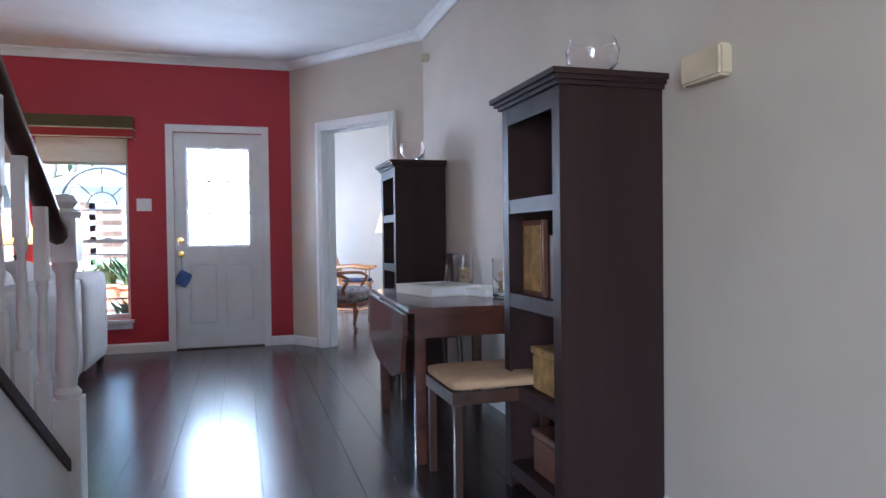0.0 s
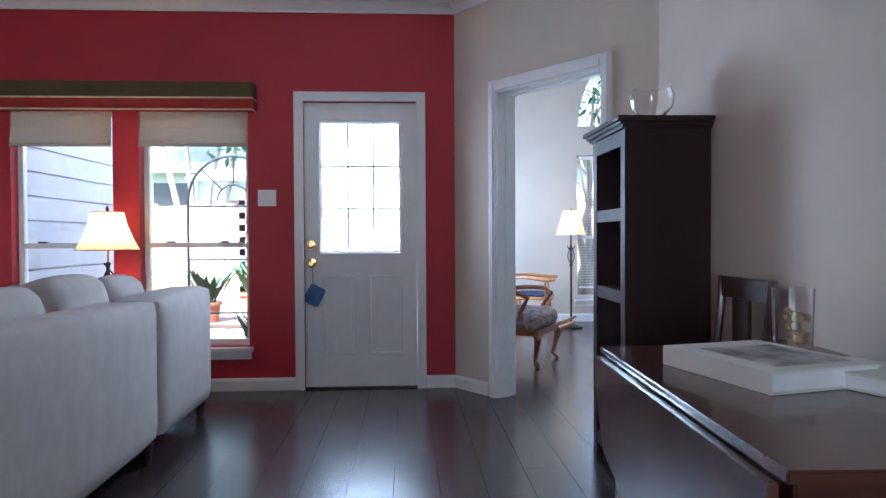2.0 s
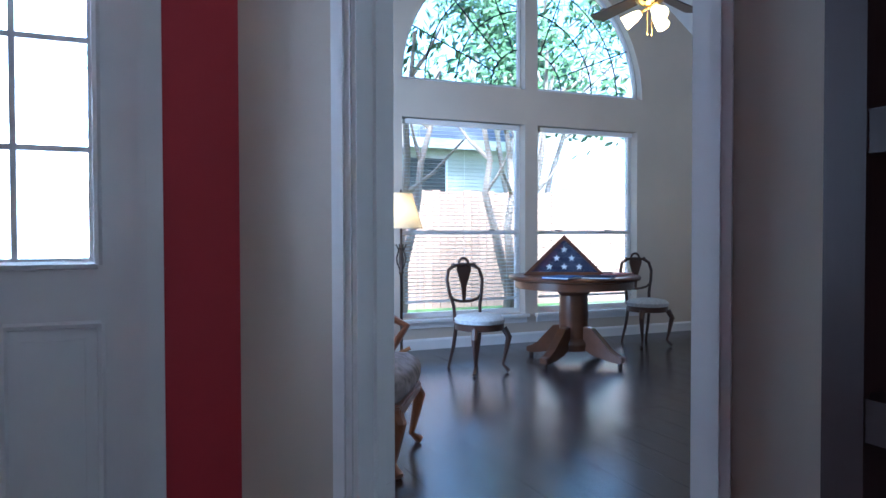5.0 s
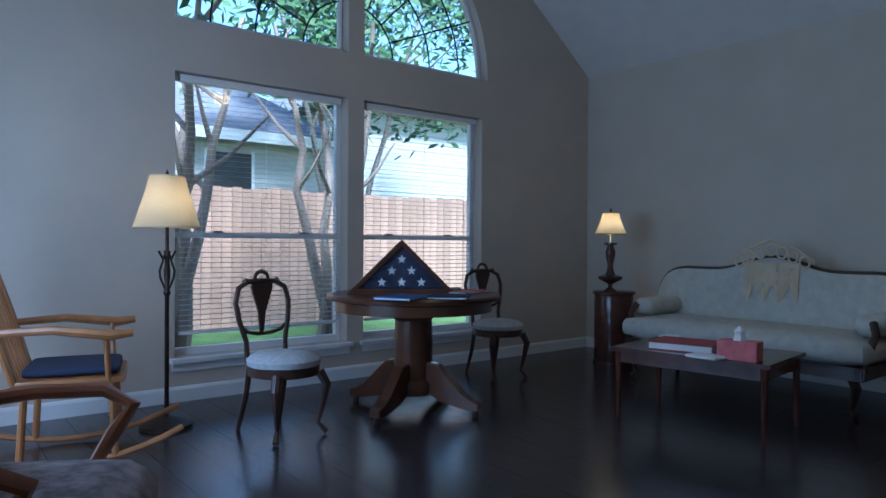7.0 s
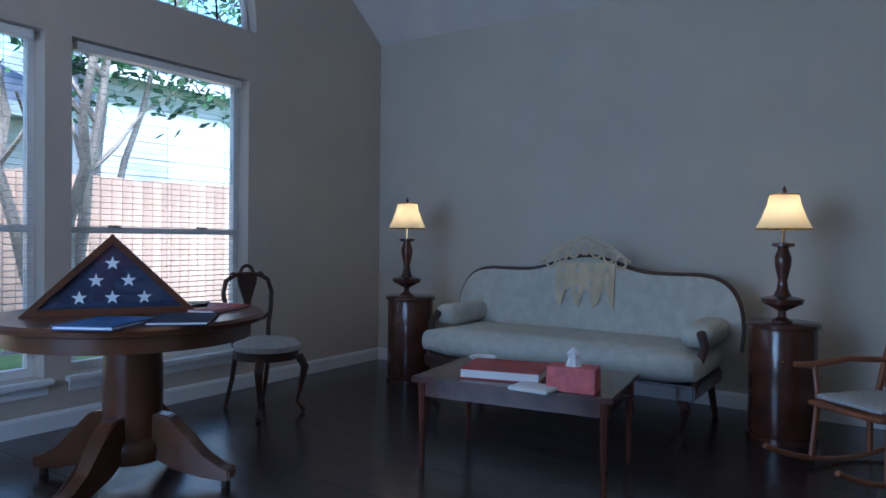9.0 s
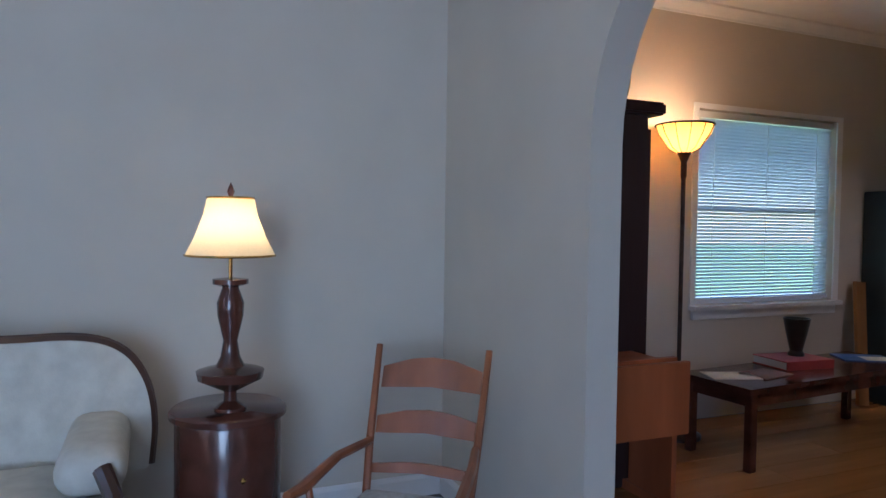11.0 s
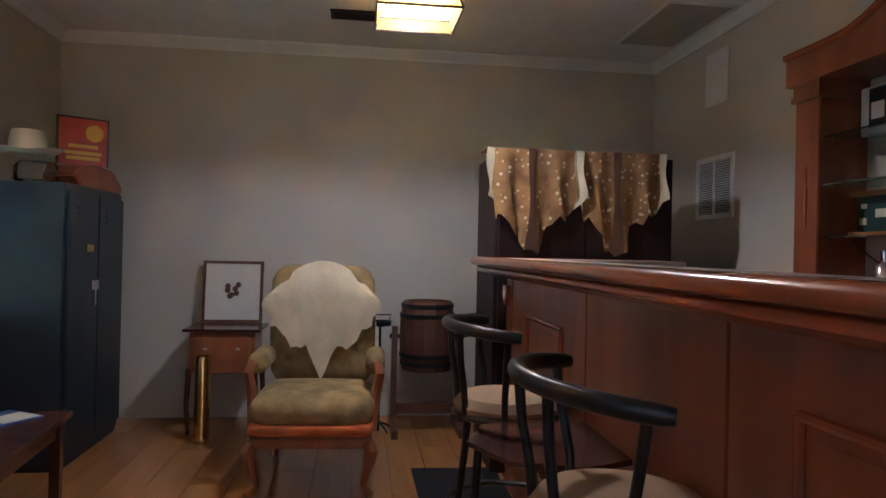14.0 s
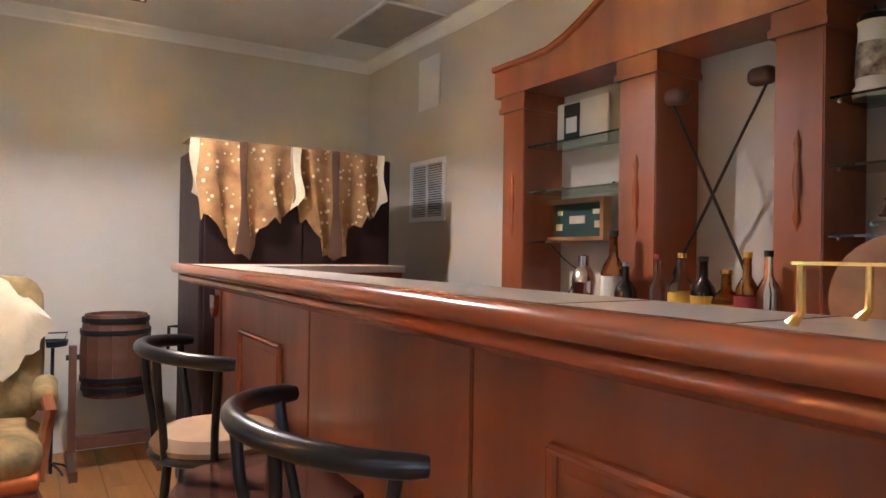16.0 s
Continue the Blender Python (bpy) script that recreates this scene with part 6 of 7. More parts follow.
for k in range(4):
    a = ang + k * math.pi / 2
    part("lead_came", tubes(([((r + 0.002) * math.cos(a), (r + 0.002) * math.sin(a), z) for r, z in [(0.262, -0.055)] + rings], 0.006), seg=6), METALD, gp)
    b2 = a + math.pi / 2
    part("lead_came", tubes(([(0.263 * math.cos(a), 0.263 * math.sin(a), -0.055), (0.263 * math.cos(b2), 0.263 * math.sin(b2), -0.055)], 0.006), seg=6), METALD, gp)
    part("lead_came", tubes(([(0.241 * math.cos(a), 0.241 * math.sin(a), 0), (0.241 * math.cos(b2), 0.241 * math.sin(b2), 0)], 0.004), seg=6), METALD, gp)
part("bulb", lathed([(0.015, 0.13), (0.03, 0.06), (0.02, 0.03), (0.0001, 0.02)], seg=12), BULB, cl)
bulb("ceiling_light_bulb", 4.28, 3.1, 2.32, 6.3, (1, 0.88, 0.76))

# ---- the bar ----
FX, FP, Y0, Y1, TZ = 3.94, 3.83, 2.74, 5.8, 1.157
br_ = thing("bar_counter", "cherry wood bar front with raised panels", "bar counter")
part("front_panel", boxes(((FP - 0.1, Y0 + 0.06, 0.1), (FP - 0.08, Y1, TZ - 0.04))), CHERRY, br_, smooth=False)
part("end_panel", boxes(((FP - 0.5, Y0 + 0.06, 0.1), (FP - 0.101, Y0 + 0.08, TZ - 0.04))), CHERRY, br_, smooth=False)
part("base_plinth", boxes(((FP - 0.5, Y0 + 0.065, 0), (FP - 0.072, Y1, 0.099))), CHERRY, br_, smooth=False)
for y0, y1 in ((Y0 + 0.17, 3.996), (4.004, 4.876), (4.884, Y1)):
    part("front_board", boxes(((FP - 0.08, y0, 0.1), (FP - 0.07, y1, TZ - 0.1))), CHERRY, br_, smooth=False, bevel=0.003)
part("corner_stile", boxes(((FP - 0.08, Y0 + 0.05, 0.1), (FP - 0.066, Y0 + 0.16, TZ - 0.1))), CHERRY, br_, smooth=False, bevel=0.003)
bm = bmesh.new()
prism(bm, [(Y0 + 0.055, 0.96), (Y0 + 0.055, 1.02), (Y0 + 0.135, 1.02), (Y0 + 0.135, 0.96), (Y0 + 0.095, 0.92)], lambda u, v, k: (FP - 0.068 + 0.025 * k, u, v))
part("corbel", bm, CHERRYH, br_, smooth=False)


def panel(y0, y1, z0, z1):
    bm = bmesh.new()
    pr = [(y0, z0), (y1, z0), (y1, z1), (y0, z1)]
    for (a, b), (c, d) in zip(pr, pr[1:] + pr[:1]):
        tube(bm, [(FP - 0.066, a, b), (FP - 0.066, c, d)], 0.011, 8)
    p = part("panel_moulding", bm, CHERRYH, br_)
    part("raised_field", boxes(((FP - 0.07, y0 + 0.03, z0 + 0.03), (FP - 0.064, y1 - 0.03, z1 - 0.03))), CHERRY, p, smooth=False, bevel=0.003)


panel(3.24, 3.74, 0.25, 0.9)
panel(5.12, 5.7, 0.25, 0.915)
bt = thing("counter_slab", "cream laminate bar top with moulded cherry edge", "worktop")
part("top", boxes(((FX - 0.27, Y0 + 0.045, TZ - 0.03), (FX - 0.0445, Y1, TZ))), TOPLAM, bt, smooth=False)
part("return_top", boxes(((FX - 1.0, Y0 + 0.045, TZ - 0.03), (FX - 0.271, Y0 + 0.33, TZ))), TOPLAM, bt, smooth=False)
part("return_apron", boxes(((FX - 0.99, Y0 + 0.3, TZ - 0.16), (FX - 0.29, Y0 + 0.32, TZ - 0.031))), CHERRY, bt, smooth=False)
prof = [(-0.045, 0.003)] + [(u, v) for u, v in arc(-0.02, -0.021, 0.026, 90, -80, 10)] + [(-0.03, -0.05)] + [(u, v) for u, v in arc(-0.036, -0.066, 0.016, 80, -80, 7)] + [(-0.05, -0.086), (-0.068, -0.1), (-0.068, -0.032), (-0.045, -0.032)]
bm = bmesh.new()
prof = [(u, v * 0.86) for u, v in prof]
prism(bm, prof, lambda u, v, k: (FX + u, Y0 - u * (1 - k) if k == 0 else Y1, TZ + v))
prism(bm, prof, lambda u, v, k: (FX + u if k == 0 else FX - 1.0, Y0 - u, TZ + v))
part("edge_moulding", bm, CHERRYH, bt, "polished moulded cherry edge")
for y in (5.24, 5.52):
    part("joint", boxes(((FX - 0.27, y, TZ + 0.0002), (FX - 0.034, y + 0.003, TZ + 0.0008))), GROUT, bt, smooth=False)
mt = thing("floor_mat", "black rubber floor mat by the bar", "mat", (3.765, 2.64, 0))
part("mat", boxes(((0, -0.1, 0), (0.45, 0.75, 0.008))), BLACK, mt, smooth=False)

# brass stand on the bar
bst = thing("brass_trivet_stand", "pierced brass trivet on slender legs", "trivet", (3.77, 5.65, TZ))
bst.scale = (0.8, 0.8, 0.68)
part("top", boxes(((-0.09, -0.11, 0.09), (0.09, 0.09, 0.095))), BRASS, bst, smooth=False, bevel=0.002)
for x, y in ((0.08, -0.1), (-0.08, -0.1), (0.08, 0.08), (-0.08, 0.08)):
    part("leg", tubes(([(x, y, 0.09), (x, y, 0.02), (x, y - 0.012, 0.003)], [0.005, 0.006, 0.009]), seg=8), BRASS, bst)
wc = thing("white_cup", "small white porcelain cup on the trivet", "cup", (3.75, 5.68, TZ + 0.066))
wc.scale = (0.7, 0.7, 0.8)
part("cup", lathed([(0.045, 0), (0.05, 0.006), (0.018, 0.008), (0.018, 0.035), (0.016, 0.035), (0.014, 0.012)], seg=18), WHITEP, wc)
pt = thing("round_board", "round woven board leaning behind the bar", "board", (2.85, 5.2, 1.0))
part("disc", lathed([(0.14, 0), (0.14, 0.02)], seg=28), OAK, pt).matrix_basis = pose(0, 0, 0.14, 0, 80, 0)

# ---- back bar ----
GX = 2.57
bb = thing("back_bar", "cherry wood back bar with arched cornice and columns", "back bar")
for y0, y1 in ((3.346, 3.506), (4.09, 4.27), (4.723, 4.875), (5.47, 5.63)):
    c = part("column", boxes(((BW + 0.002, y0, 0.96), (GX, y1, 1.965))), CHERRY, bb, smooth=False, bevel=0.004)
    part("capital", boxes(((BW + 0.004, y0 - 0.015, 1.885), (GX + 0.015, y1 + 0.015, 1.91)), ((BW + 0.003, y0 - 0.008, 1.911), (GX + 0.008, y1 + 0.008, 1.964))), CHERRY, c, smooth=False)
    part("carving", lathed([(0.001, 1.3), (0.012, 1.34), (0.006, 1.38), (0.014, 1.43), (0.014, 1.47), (0.006, 1.52), (0.012, 1.56), (0.001, 1.6)], (GX, (y0 + y1) / 2, 0), 10), CHERRYH, c)
bm = bmesh.new()
n = 24
topc = []
for i in range(n + 1):
    u = i / n
    y = 3.29 + (5.69 - 3.29) * u
    w = min(u, 1 - u) * 2
    s = min(1, max(0, (w - 0.28) / 0.6))
    topc.append((y, 2.1 + 0.23 * s * s * (3 - 2 * s)))
for _ in range(1):
    prism(bm, [(3.29, 1.966), (5.69, 1.966)] + topc[::-1], lambda u, v, k: (BW + 0.003 + (GX - BW + 0.01) * k, u, v))
part("cornice_board", bm, CHERRY, bb, smooth=False)
part("cornice_edge", tubes(([(GX + 0.018, a, b + 0.004) for a, b in topc], 0.016), seg=8), CHERRYH, bb)
rs_ = part("crest_rosette", lathed([(0.07, 0), (0.06, 0.02), (0.0001, 0.03)], seg=24), BRASS, bb)
rs_.matrix_basis = pose(GX + 0.013, 4.5, 2.2, 0, 90, 0)
part("counter", boxes(((BW + 0.002, 3.3, 0.92), (2.95, 5.7, 0.959))), CHERRY, bb, smooth=False)
part("cupboard_base", boxes(((BW + 0.002, 3.34, 0), (2.92, 5.66, 0.919))), CHERRY, bb, smooth=False)
for y0, y1, zs in ((3.511, 4.085, (1.275, 1.498, 1.706)), (4.88, 5.465, (1.284, 1.481, 1.676))):
    for z in zs:
        part("glass_shelf", boxes(((BW + 0.004, y0, z), (GX - 0.02, y1, z + 0.008))), GREENG, bb, smooth=False)
        for y in (y0 + 0.01, y1 - 0.01):
            part("shelf_peg", tubes(([(GX - 0.05, y, z - 0.008), (GX - 0.05, y, z)], 0.006), seg=6), CHROME, bb)
fr_ = thing("vintage_print", "framed sepia print with a black and white card", "picture", (BW + 0.05, 3.535, 1.715))
part("frame", boxes(((0, 0, 0), (0.012, 0.32, 0.2))), PAPER, fr_, smooth=False)
part("card", boxes(((0.0125, 0.05, 0.03), (0.016, 0.15, 0.19))), BLACK, fr_, smooth=False)
part("card_face", boxes(((0.0165, 0.065, 0.06), (0.018, 0.135, 0.13))), WHITEP, fr_, smooth=False)
sb = thing("shadow_box", "oak framed shadow box with dark green lining", "shadow box", (BW + 0.04, 3.466, 1.284))
part("frame", boxes(((0, 0, 0), (0.05, 0.02, 0.19)), ((0, 0.38, 0), (0.05, 0.4, 0.19)), ((0, 0.02, 0), (0.05, 0.38, 0.02)), ((0, 0.02, 0.17), (0.05, 0.38, 0.19))), OAK, sb, smooth=False)
part("lining", boxes(((0, 0.02, 0.02), (0.01, 0.38, 0.17))), DKGRN, sb, smooth=False)
for y, z, w, h in ((0.15, 0.08, 0.1, 0.035), (0.06, 0.05, 0.04, 0.03), (0.31, 0.06, 0.03, 0.03), (0.3, 0.12, 0.04, 0.02), (0.07, 0.12, 0.03, 0.02)):
    part("medal", boxes(((0.0105, y, z), (0.014, y + w, z + h))), HIDEW, sb, smooth=False)
for i, (y, z) in enumerate(((3.64, 1.507), (3.95, 1.507))):
    t_ = thing("trinket", "small dark green trinket on the glass shelf", "trinket", (2.45, y, z))
    part("body", lathed([(0.02, 0), (0.022, 0.006), (0.008, 0.016), (0.0001, 0.02)], seg=12, squash=0.6), DKGRN, t_)
cw = thing("power_cord", "thin black cord hanging on the wall", "cord")
part("cord", tubes(([(2.4, 3.5, 1.27), (2.38, 3.58, 1.2), (2.37, 3.65, 1.16), (2.37, 3.62, 1.08), (2.38, 3.57, 1.0), (2.38, 3.52, 0.91)], 0.004), seg=6), BLACK, cw)


def club(a, b, label):
    c = thing("golf_club", label, "golf club", group="crossed golf clubs")
    a, b = Vector(a), Vector(b)
    part("shaft", tubes(([a, a + (b - a) * 0.75], [0.005, 0.006]), seg=8), METALD, c)
    part("grip", tubes(([a + (b - a) * 0.75, b], [0.007, 0.01]), seg=8), BLACK, c)
    bm = bmesh.new()
    pillow(bm, (-0.03, -0.045, -0.03), (0.03, 0.045, 0.03), 0.025, m=Matrix.Translation(a + Vector((0, 0.02 if a.y < b.y else -0.02, 0.02))))
    part("head", bm, BRN, c)


club((2.53, 4.31, 1.77), (2.44, 4.62, 1.03), "dark golf club hung crosswise on the wall")
club((2.475, 4.64, 1.79), (2.46, 4.21, 1.06), "dark golf club hung crosswise on the wall")


def bottle(at, h, r, glass_m, label_m, cap_m, label):
    b = thing("bottle", label, "bottle", at, group="bottles on the back bar")
    part("glass", lathed([(r * 0.9, 0), (r, 0.01), (r, h * 0.55), (r * 0.85, h * 0.63), (r * 0.36, h * 0.74), (r * 0.33, h * 0.93), (r * 0.38, h * 0.94)], seg=18), glass_m, b)
    if label_m:
        part("label", lathed([(r + 0.001, h * 0.28), (r + 0.001, h * 0.53)], seg=18, cap=False), label_m, b)
    part("cap", lathed([(r * 0.4, h * 0.94), (r * 0.4, h)], seg=12), cap_m, b)


DKG = mat("dark_bottle", (0.015, 0.012, 0.01), 0.08, var=0.1, bump=0)
for y, h, r, g_, l_, c_ in ((4.36, 0.33, 0.03, GLASS, None, REDB), (4.455, 0.335, 0.042, GLASS, YEL, BRASS), (4.542, 0.325, 0.04, DKG, YEL, BLACK), (4.625, 0.285, 0.045, AMBERG, YEL, BRASS), (4.696, 0.34, 0.036, AMBERG, REDB, YEL), (4.765, 0.345, 0.034, GLASS, None, BLACK), (4.15, 0.415, 0.045, AMBERG, PAPER, BLACK), (4.21, 0.3, 0.04, DKG, None, CHROME)):
    bottle((2.65, y, 0.96), h - 0.06, r, g_, l_, c_, "liquor bottle on the back bar counter")
for y in (3.995,):
    sh_ = thing("cocktail_shaker", "chrome cocktail shaker on the back bar", "shaker", (2.65, y, 0.96))
    part("cup", lathed([(0.035, 0), (0.045, 0.15), (0.047, 0.16)], seg=20), CHROME, sh_)
    part("lid", lathed([(0.047, 0.161), (0.04, 0.2), (0.022, 0.22), (0.022, 0.26), (0.0001, 0.265)], seg=20), CHROME, sh_)
for y in (4.95, 5.13):
    sn = thing("beer_stein", "white and brown ceramic stein with pewter lid", "stein", (2.45, y, 1.685))
    part("body", lathed([(0.055, 0), (0.055, 0.02), (0.048, 0.03), (0.043, 0.2), (0.046, 0.21), (0.04, 0.21)], seg=20), WHITEP, sn)
    part("relief_band", lathed([(0.0505, 0.05), (0.0465, 0.15)], seg=20, cap=False), mat("stein_relief", (0.3, 0.14, 0.08), 0.5, var=0.8, scale=30, c2=(0.7, 0.66, 0.6)), sn)
    part("lid", lathed([(0.047, 0.211), (0.04, 0.23), (0.012, 0.24), (0.0001, 0.26)], seg=20), STOOLM, sn)
    part("handle", tubes(([(0.0, 0.045, 0.17), (0, 0.09, 0.16), (0, 0.09, 0.07), (0, 0.05, 0.05)], 0.008), seg=8), WHITEP, sn)
gd = thing("glass_decanter", "clear glass decanter on the glass shelf", "decanter", (2.45, 5.0, 1.293))
part("body", lathed([(0.05, 0), (0.055, 0.03), (0.02, 0.07), (0.015, 0.09), (0.02, 0.1), (0.0001, 0.12)], seg=20), GLASS, gd)


def bar_stool(at, turn, label):
    s = thing("bar_stool", label, "bar stool", at, turn, group="bar stools")
    part("seat", lathed([(0.16, 0.6), (0.19, 0.61), (0.198, 0.635), (0.175, 0.665), (0.1, 0.678), (0.0001, 0.68)], seg=36), SUEDE, s, "round beige suede seat")
    bm = bmesh.new()
    tube(bm, [(0.19 * math.cos(k * math.tau / 32), 0.19 * math.sin(k * math.tau / 32), 0.605) for k in range(32)], 0.014, 8, closed=True)
    part("seat_ring", bm, STOOLM, s)
    for k in range(4):
        a = k * math.pi / 2 + math.pi / 4
        c, d = math.cos(a), math.sin(a)
        part("leg", tubes(([(0.17 * c, 0.17 * d, 0.605), (0.19 * c, 0.19 * d, 0.4), (0.25 * c, 0.25 * d, 0)], 0.015), seg=10), STOOLM, s)
    bm = bmesh.new()
    tube(bm, [(0.21 * math.cos(k * math.tau / 28), 0.21 * math.sin(k * math.tau / 28), 0.27) for k in range(28)], 0.01, 8, closed=True)
    part("foot_ring", bm, STOOLM, s)
    rail = [(0.305 * math.cos(radians(a)), -0.03 + 0.255 * math.sin(radians(a)), 0.9 + 0.025 * math.sin(radians(a))) for a in range(12, 169, 6)]
    part("back_rail", tubes((rail, [0.017] + [0.021] * (len(rail) - 2) + [0.017]), seg=12), STOOLM, s)
    for a, b in ((22, 15), (66, 62), (114, 118), (158, 165)):
        q = (0.303 * math.cos(radians(a)), -0.03 + 0.253 * math.sin(radians(a)), 0.9 + 0.02 * math.sin(radians(a)))
        w = (0.19 * math.cos(radians(b)), 0.19 * math.sin(radians(b)))
        part("back_post", tubes(([(w[0], w[1], 0.6), (w[0] * 1.05, w[1] * 1.05, 0.7), ((w[0] * 1.1 + q[0]) / 2, (w[1] * 1.1 + q[1]) / 2, 0.8), q], 0.012), seg=10), STOOLM, s)


bar_stool((3.95, 4.785, 0), -90, "graphite metal bar stool with suede seat")
bar_stool((3.97, 3.757, 0), -90, "graphite metal bar stool with suede seat")
ot = thing("octagon_table", "low dark octagonal wooden table between the stools", "side table", (3.92, 4.2, 0))
part("top", lathed([(0.26, 0.6), (0.27, 0.605), (0.27, 0.62), (0.0001, 0.621)], seg=8), MAHOG, ot, smooth=False)
part("column", lathed([(0.15, 0), (0.15, 0.03), (0.05, 0.06), (0.04, 0.5), (0.1, 0.6)], seg=16), MAHOG, ot)

# ---- outdoors ----
setting("ground", boxes(((-60, -60, -0.4), (60, 60, -0.2))), GRASS, "grass lawn round the house", "ground")
setting("patio", boxes(((-6, RY + 0.14, -0.2), (0.15, 12, -0.12))), CONC, "pale concrete patio slab", "patio")


def fence(name, a, b, h, label):
    f = thing(name, label, "fence")
    a, b = Vector((*a, -0.2)), Vector((*b, -0.2))
    u = (b - a).normalized()
    ang = math.atan2(u.y, u.x)
    me = None
    n = int((b - a).length / 0.145)
    for i in range(n):
        if me is None:
            o = link("board", boxes(((0, -0.01, 0), (0.138, 0.01, h))), FENCE)
            me = o.data
        else:
            o = new("board", me)
        o.matrix_basis = Matrix.Translation(a + u * 0.145 * i) @ Matrix.Rotation(ang, 4, "Z") @ Matrix.Diagonal((1, 1, random.uniform(0.985, 1.01), 1))
        o.parent = f
    return f


fence("fence", (-4, 15), (14, 15), 2.0, "weathered cedar board fence")
fence("fence", (-8, 12.3), (0.1, 12.3), 1.8, "weathered cedar board fence")


def house(at, w, d, h, rise, label):
    ho = thing("neighbour_house", label, "house", at)
    bm = bmesh.new()
    bx(bm, (0, 0, -0.2), (w, d, h))
    part("wall", bm, SIDING, ho, smooth=False)
    bm = bmesh.new()
    v = [bm.verts.new(p) for p in ((-0.4, -0.4, h + 0.1), (w + 0.4, -0.4, h + 0.1), (w + 0.4, d + 0.4, h + 0.1), (-0.4, d + 0.4, h + 0.1), (w * 0.25, d / 2, h + rise), (w * 0.75, d / 2, h + rise))]
    for f in ((0, 1, 5, 4), (1, 2, 5), (2, 3, 4, 5), (3, 0, 4), (0, 3, 2, 1)):
        bm.faces.new([v[i] for i in f])
    part("roof", bm, ROOF, ho, smooth=False)
    part("fascia", boxes(((-0.42, -0.43, h - 0.1), (w + 0.42, -0.4, h + 0.12))), TRIM, ho, smooth=False)
    for k in range(int(h / 0.2)):
        part("siding_board", boxes(((0, -0.015, k * 0.2), (w, -0.001, k * 0.2 + 0.185))), SIDING, ho, smooth=False)
    wi = part("window", boxes(((w * 0.7, -0.04, h - 1.3), (w * 0.7 + 0.9, -0.02, h - 0.3))), BLACK, ho, smooth=False)
    part("frame", boxes(((w * 0.7 - 0.06, -0.05, h - 1.36), (w * 0.7, -0.02, h - 0.24)), ((w * 0.7 + 0.9, -0.05, h - 1.36), (w * 0.7 + 0.96, -0.02, h - 0.24))), TRIM, wi, smooth=False)
    return ho


house((-1.0, 19, 0), 9, 8, 3.1, 2.6, "pale sided house with grey shingle roof")
house((9.5, 21, 0), 9, 8, 4.6, 2.6, "two-storey sided house with grey roof")
house((-12, 17, 0), 9, 7, 2.6, 2.2, "pale sided house behind the fence")


def tree(name, at, h, stems, spread, leaves, label, leaf_size=0.08, low=0.55):
    t = thing(name, label, "tree", at)
    tips = []
    for s in range(stems):
        an = math.tau * s / stems + random.uniform(-0.4, 0.4)
        p, pts, rr = Vector((0.08 * math.cos(an), 0.08 * math.sin(an), -0.2)), [], []
        lean = Vector((math.cos(an), math.sin(an), 0)) * spread
        for i in range(9):
            k = i / 8
            pts.append(p + lean * (k ** 1.3) + Vector((random.uniform(-0.06, 0.06), random.uniform(-0.06, 0.06), h * k)))
            rr.append(0.075 * (1 - 0.72 * k))
        part("trunk", tubes((pts, rr), seg=8), BARK, t)
        for j in (4, 5, 6, 7):
            q = pts[j]
            d = Vector((random.uniform(-1, 1), random.uniform(-1, 1), random.uniform(0.5, 1.2))) * h * 0.16
            part("limb", tubes(([q, q + d * 0.5, q + d + Vector((0, 0, 0.1))], [0.03, 0.02, 0.01]), seg=6), BARK, t)
            tips.append(q + d)
        tips.append(pts[-1])
    vs, fs = [], []
    for i in range(leaves):
        c = random.choice(tips) + Vector((random.gauss(0, 0.45), random.gauss(0, 0.45), random.gauss(0.1, 0.4)))
        if c.z < h * low:
            continue
        a = Vector((random.uniform(-1, 1), random.uniform(-1, 1), random.uniform(-1, 1))).normalized() * leaf_size
        b = a.orthogonal().normalized() * leaf_size * 0.45
        k = len(vs)
        vs += [c - a, c + b, c + a, c - b]
        fs.append((k, k + 1, k + 2, k + 3))
    me = bpy.data.meshes.new("crown")
    me.from_pydata(vs, [], fs)
    me.materials.append(LEAF)
    cr = new("crown", me)
    cr.parent = t
    return t


tree("crape_myrtle", (2.5, 12.0, 0), 3.4, 5, 0.7, 900, "multi-stemmed crape myrtle with pale bark", low=0.8)
tree("crape_myrtle", (4.5, 12.6, 0), 3.6, 4, 0.6, 1600, "multi-stemmed crape myrtle with pale bark", low=0.75)
tree("shade_tree", (7.2, 17.0, 0), 6.5, 4, 1.8, 5000, "leafy shade tree behind the fence", 0.13, 0.3)
tree("shade_tree", (0.5, 17.2, 0), 7.0, 4, 1.6, 3500, "leafy shade tree behind the fence", 0.13, 0.5)
tree("shade_tree", (-4.0, 14.5, 0), 6.0, 4, 1.6, 3500, "leafy shade tree behind the fence", 0.13, 0.4)
bc = thing("brick_pier", "red brick pier beside the window", "brick pier", (4.78, WY + 0.17, 0))
me = None
for i in range(40):
    o = link("brick", boxes(((0, 0, 0), (0.2, 0.1, 0.062))), BRICK) if me is None else new("brick", me)
    me = o.data
    o.location = (random.uniform(-0.003, 0.003), 0, -0.2 + i * 0.074)
    o.parent = bc

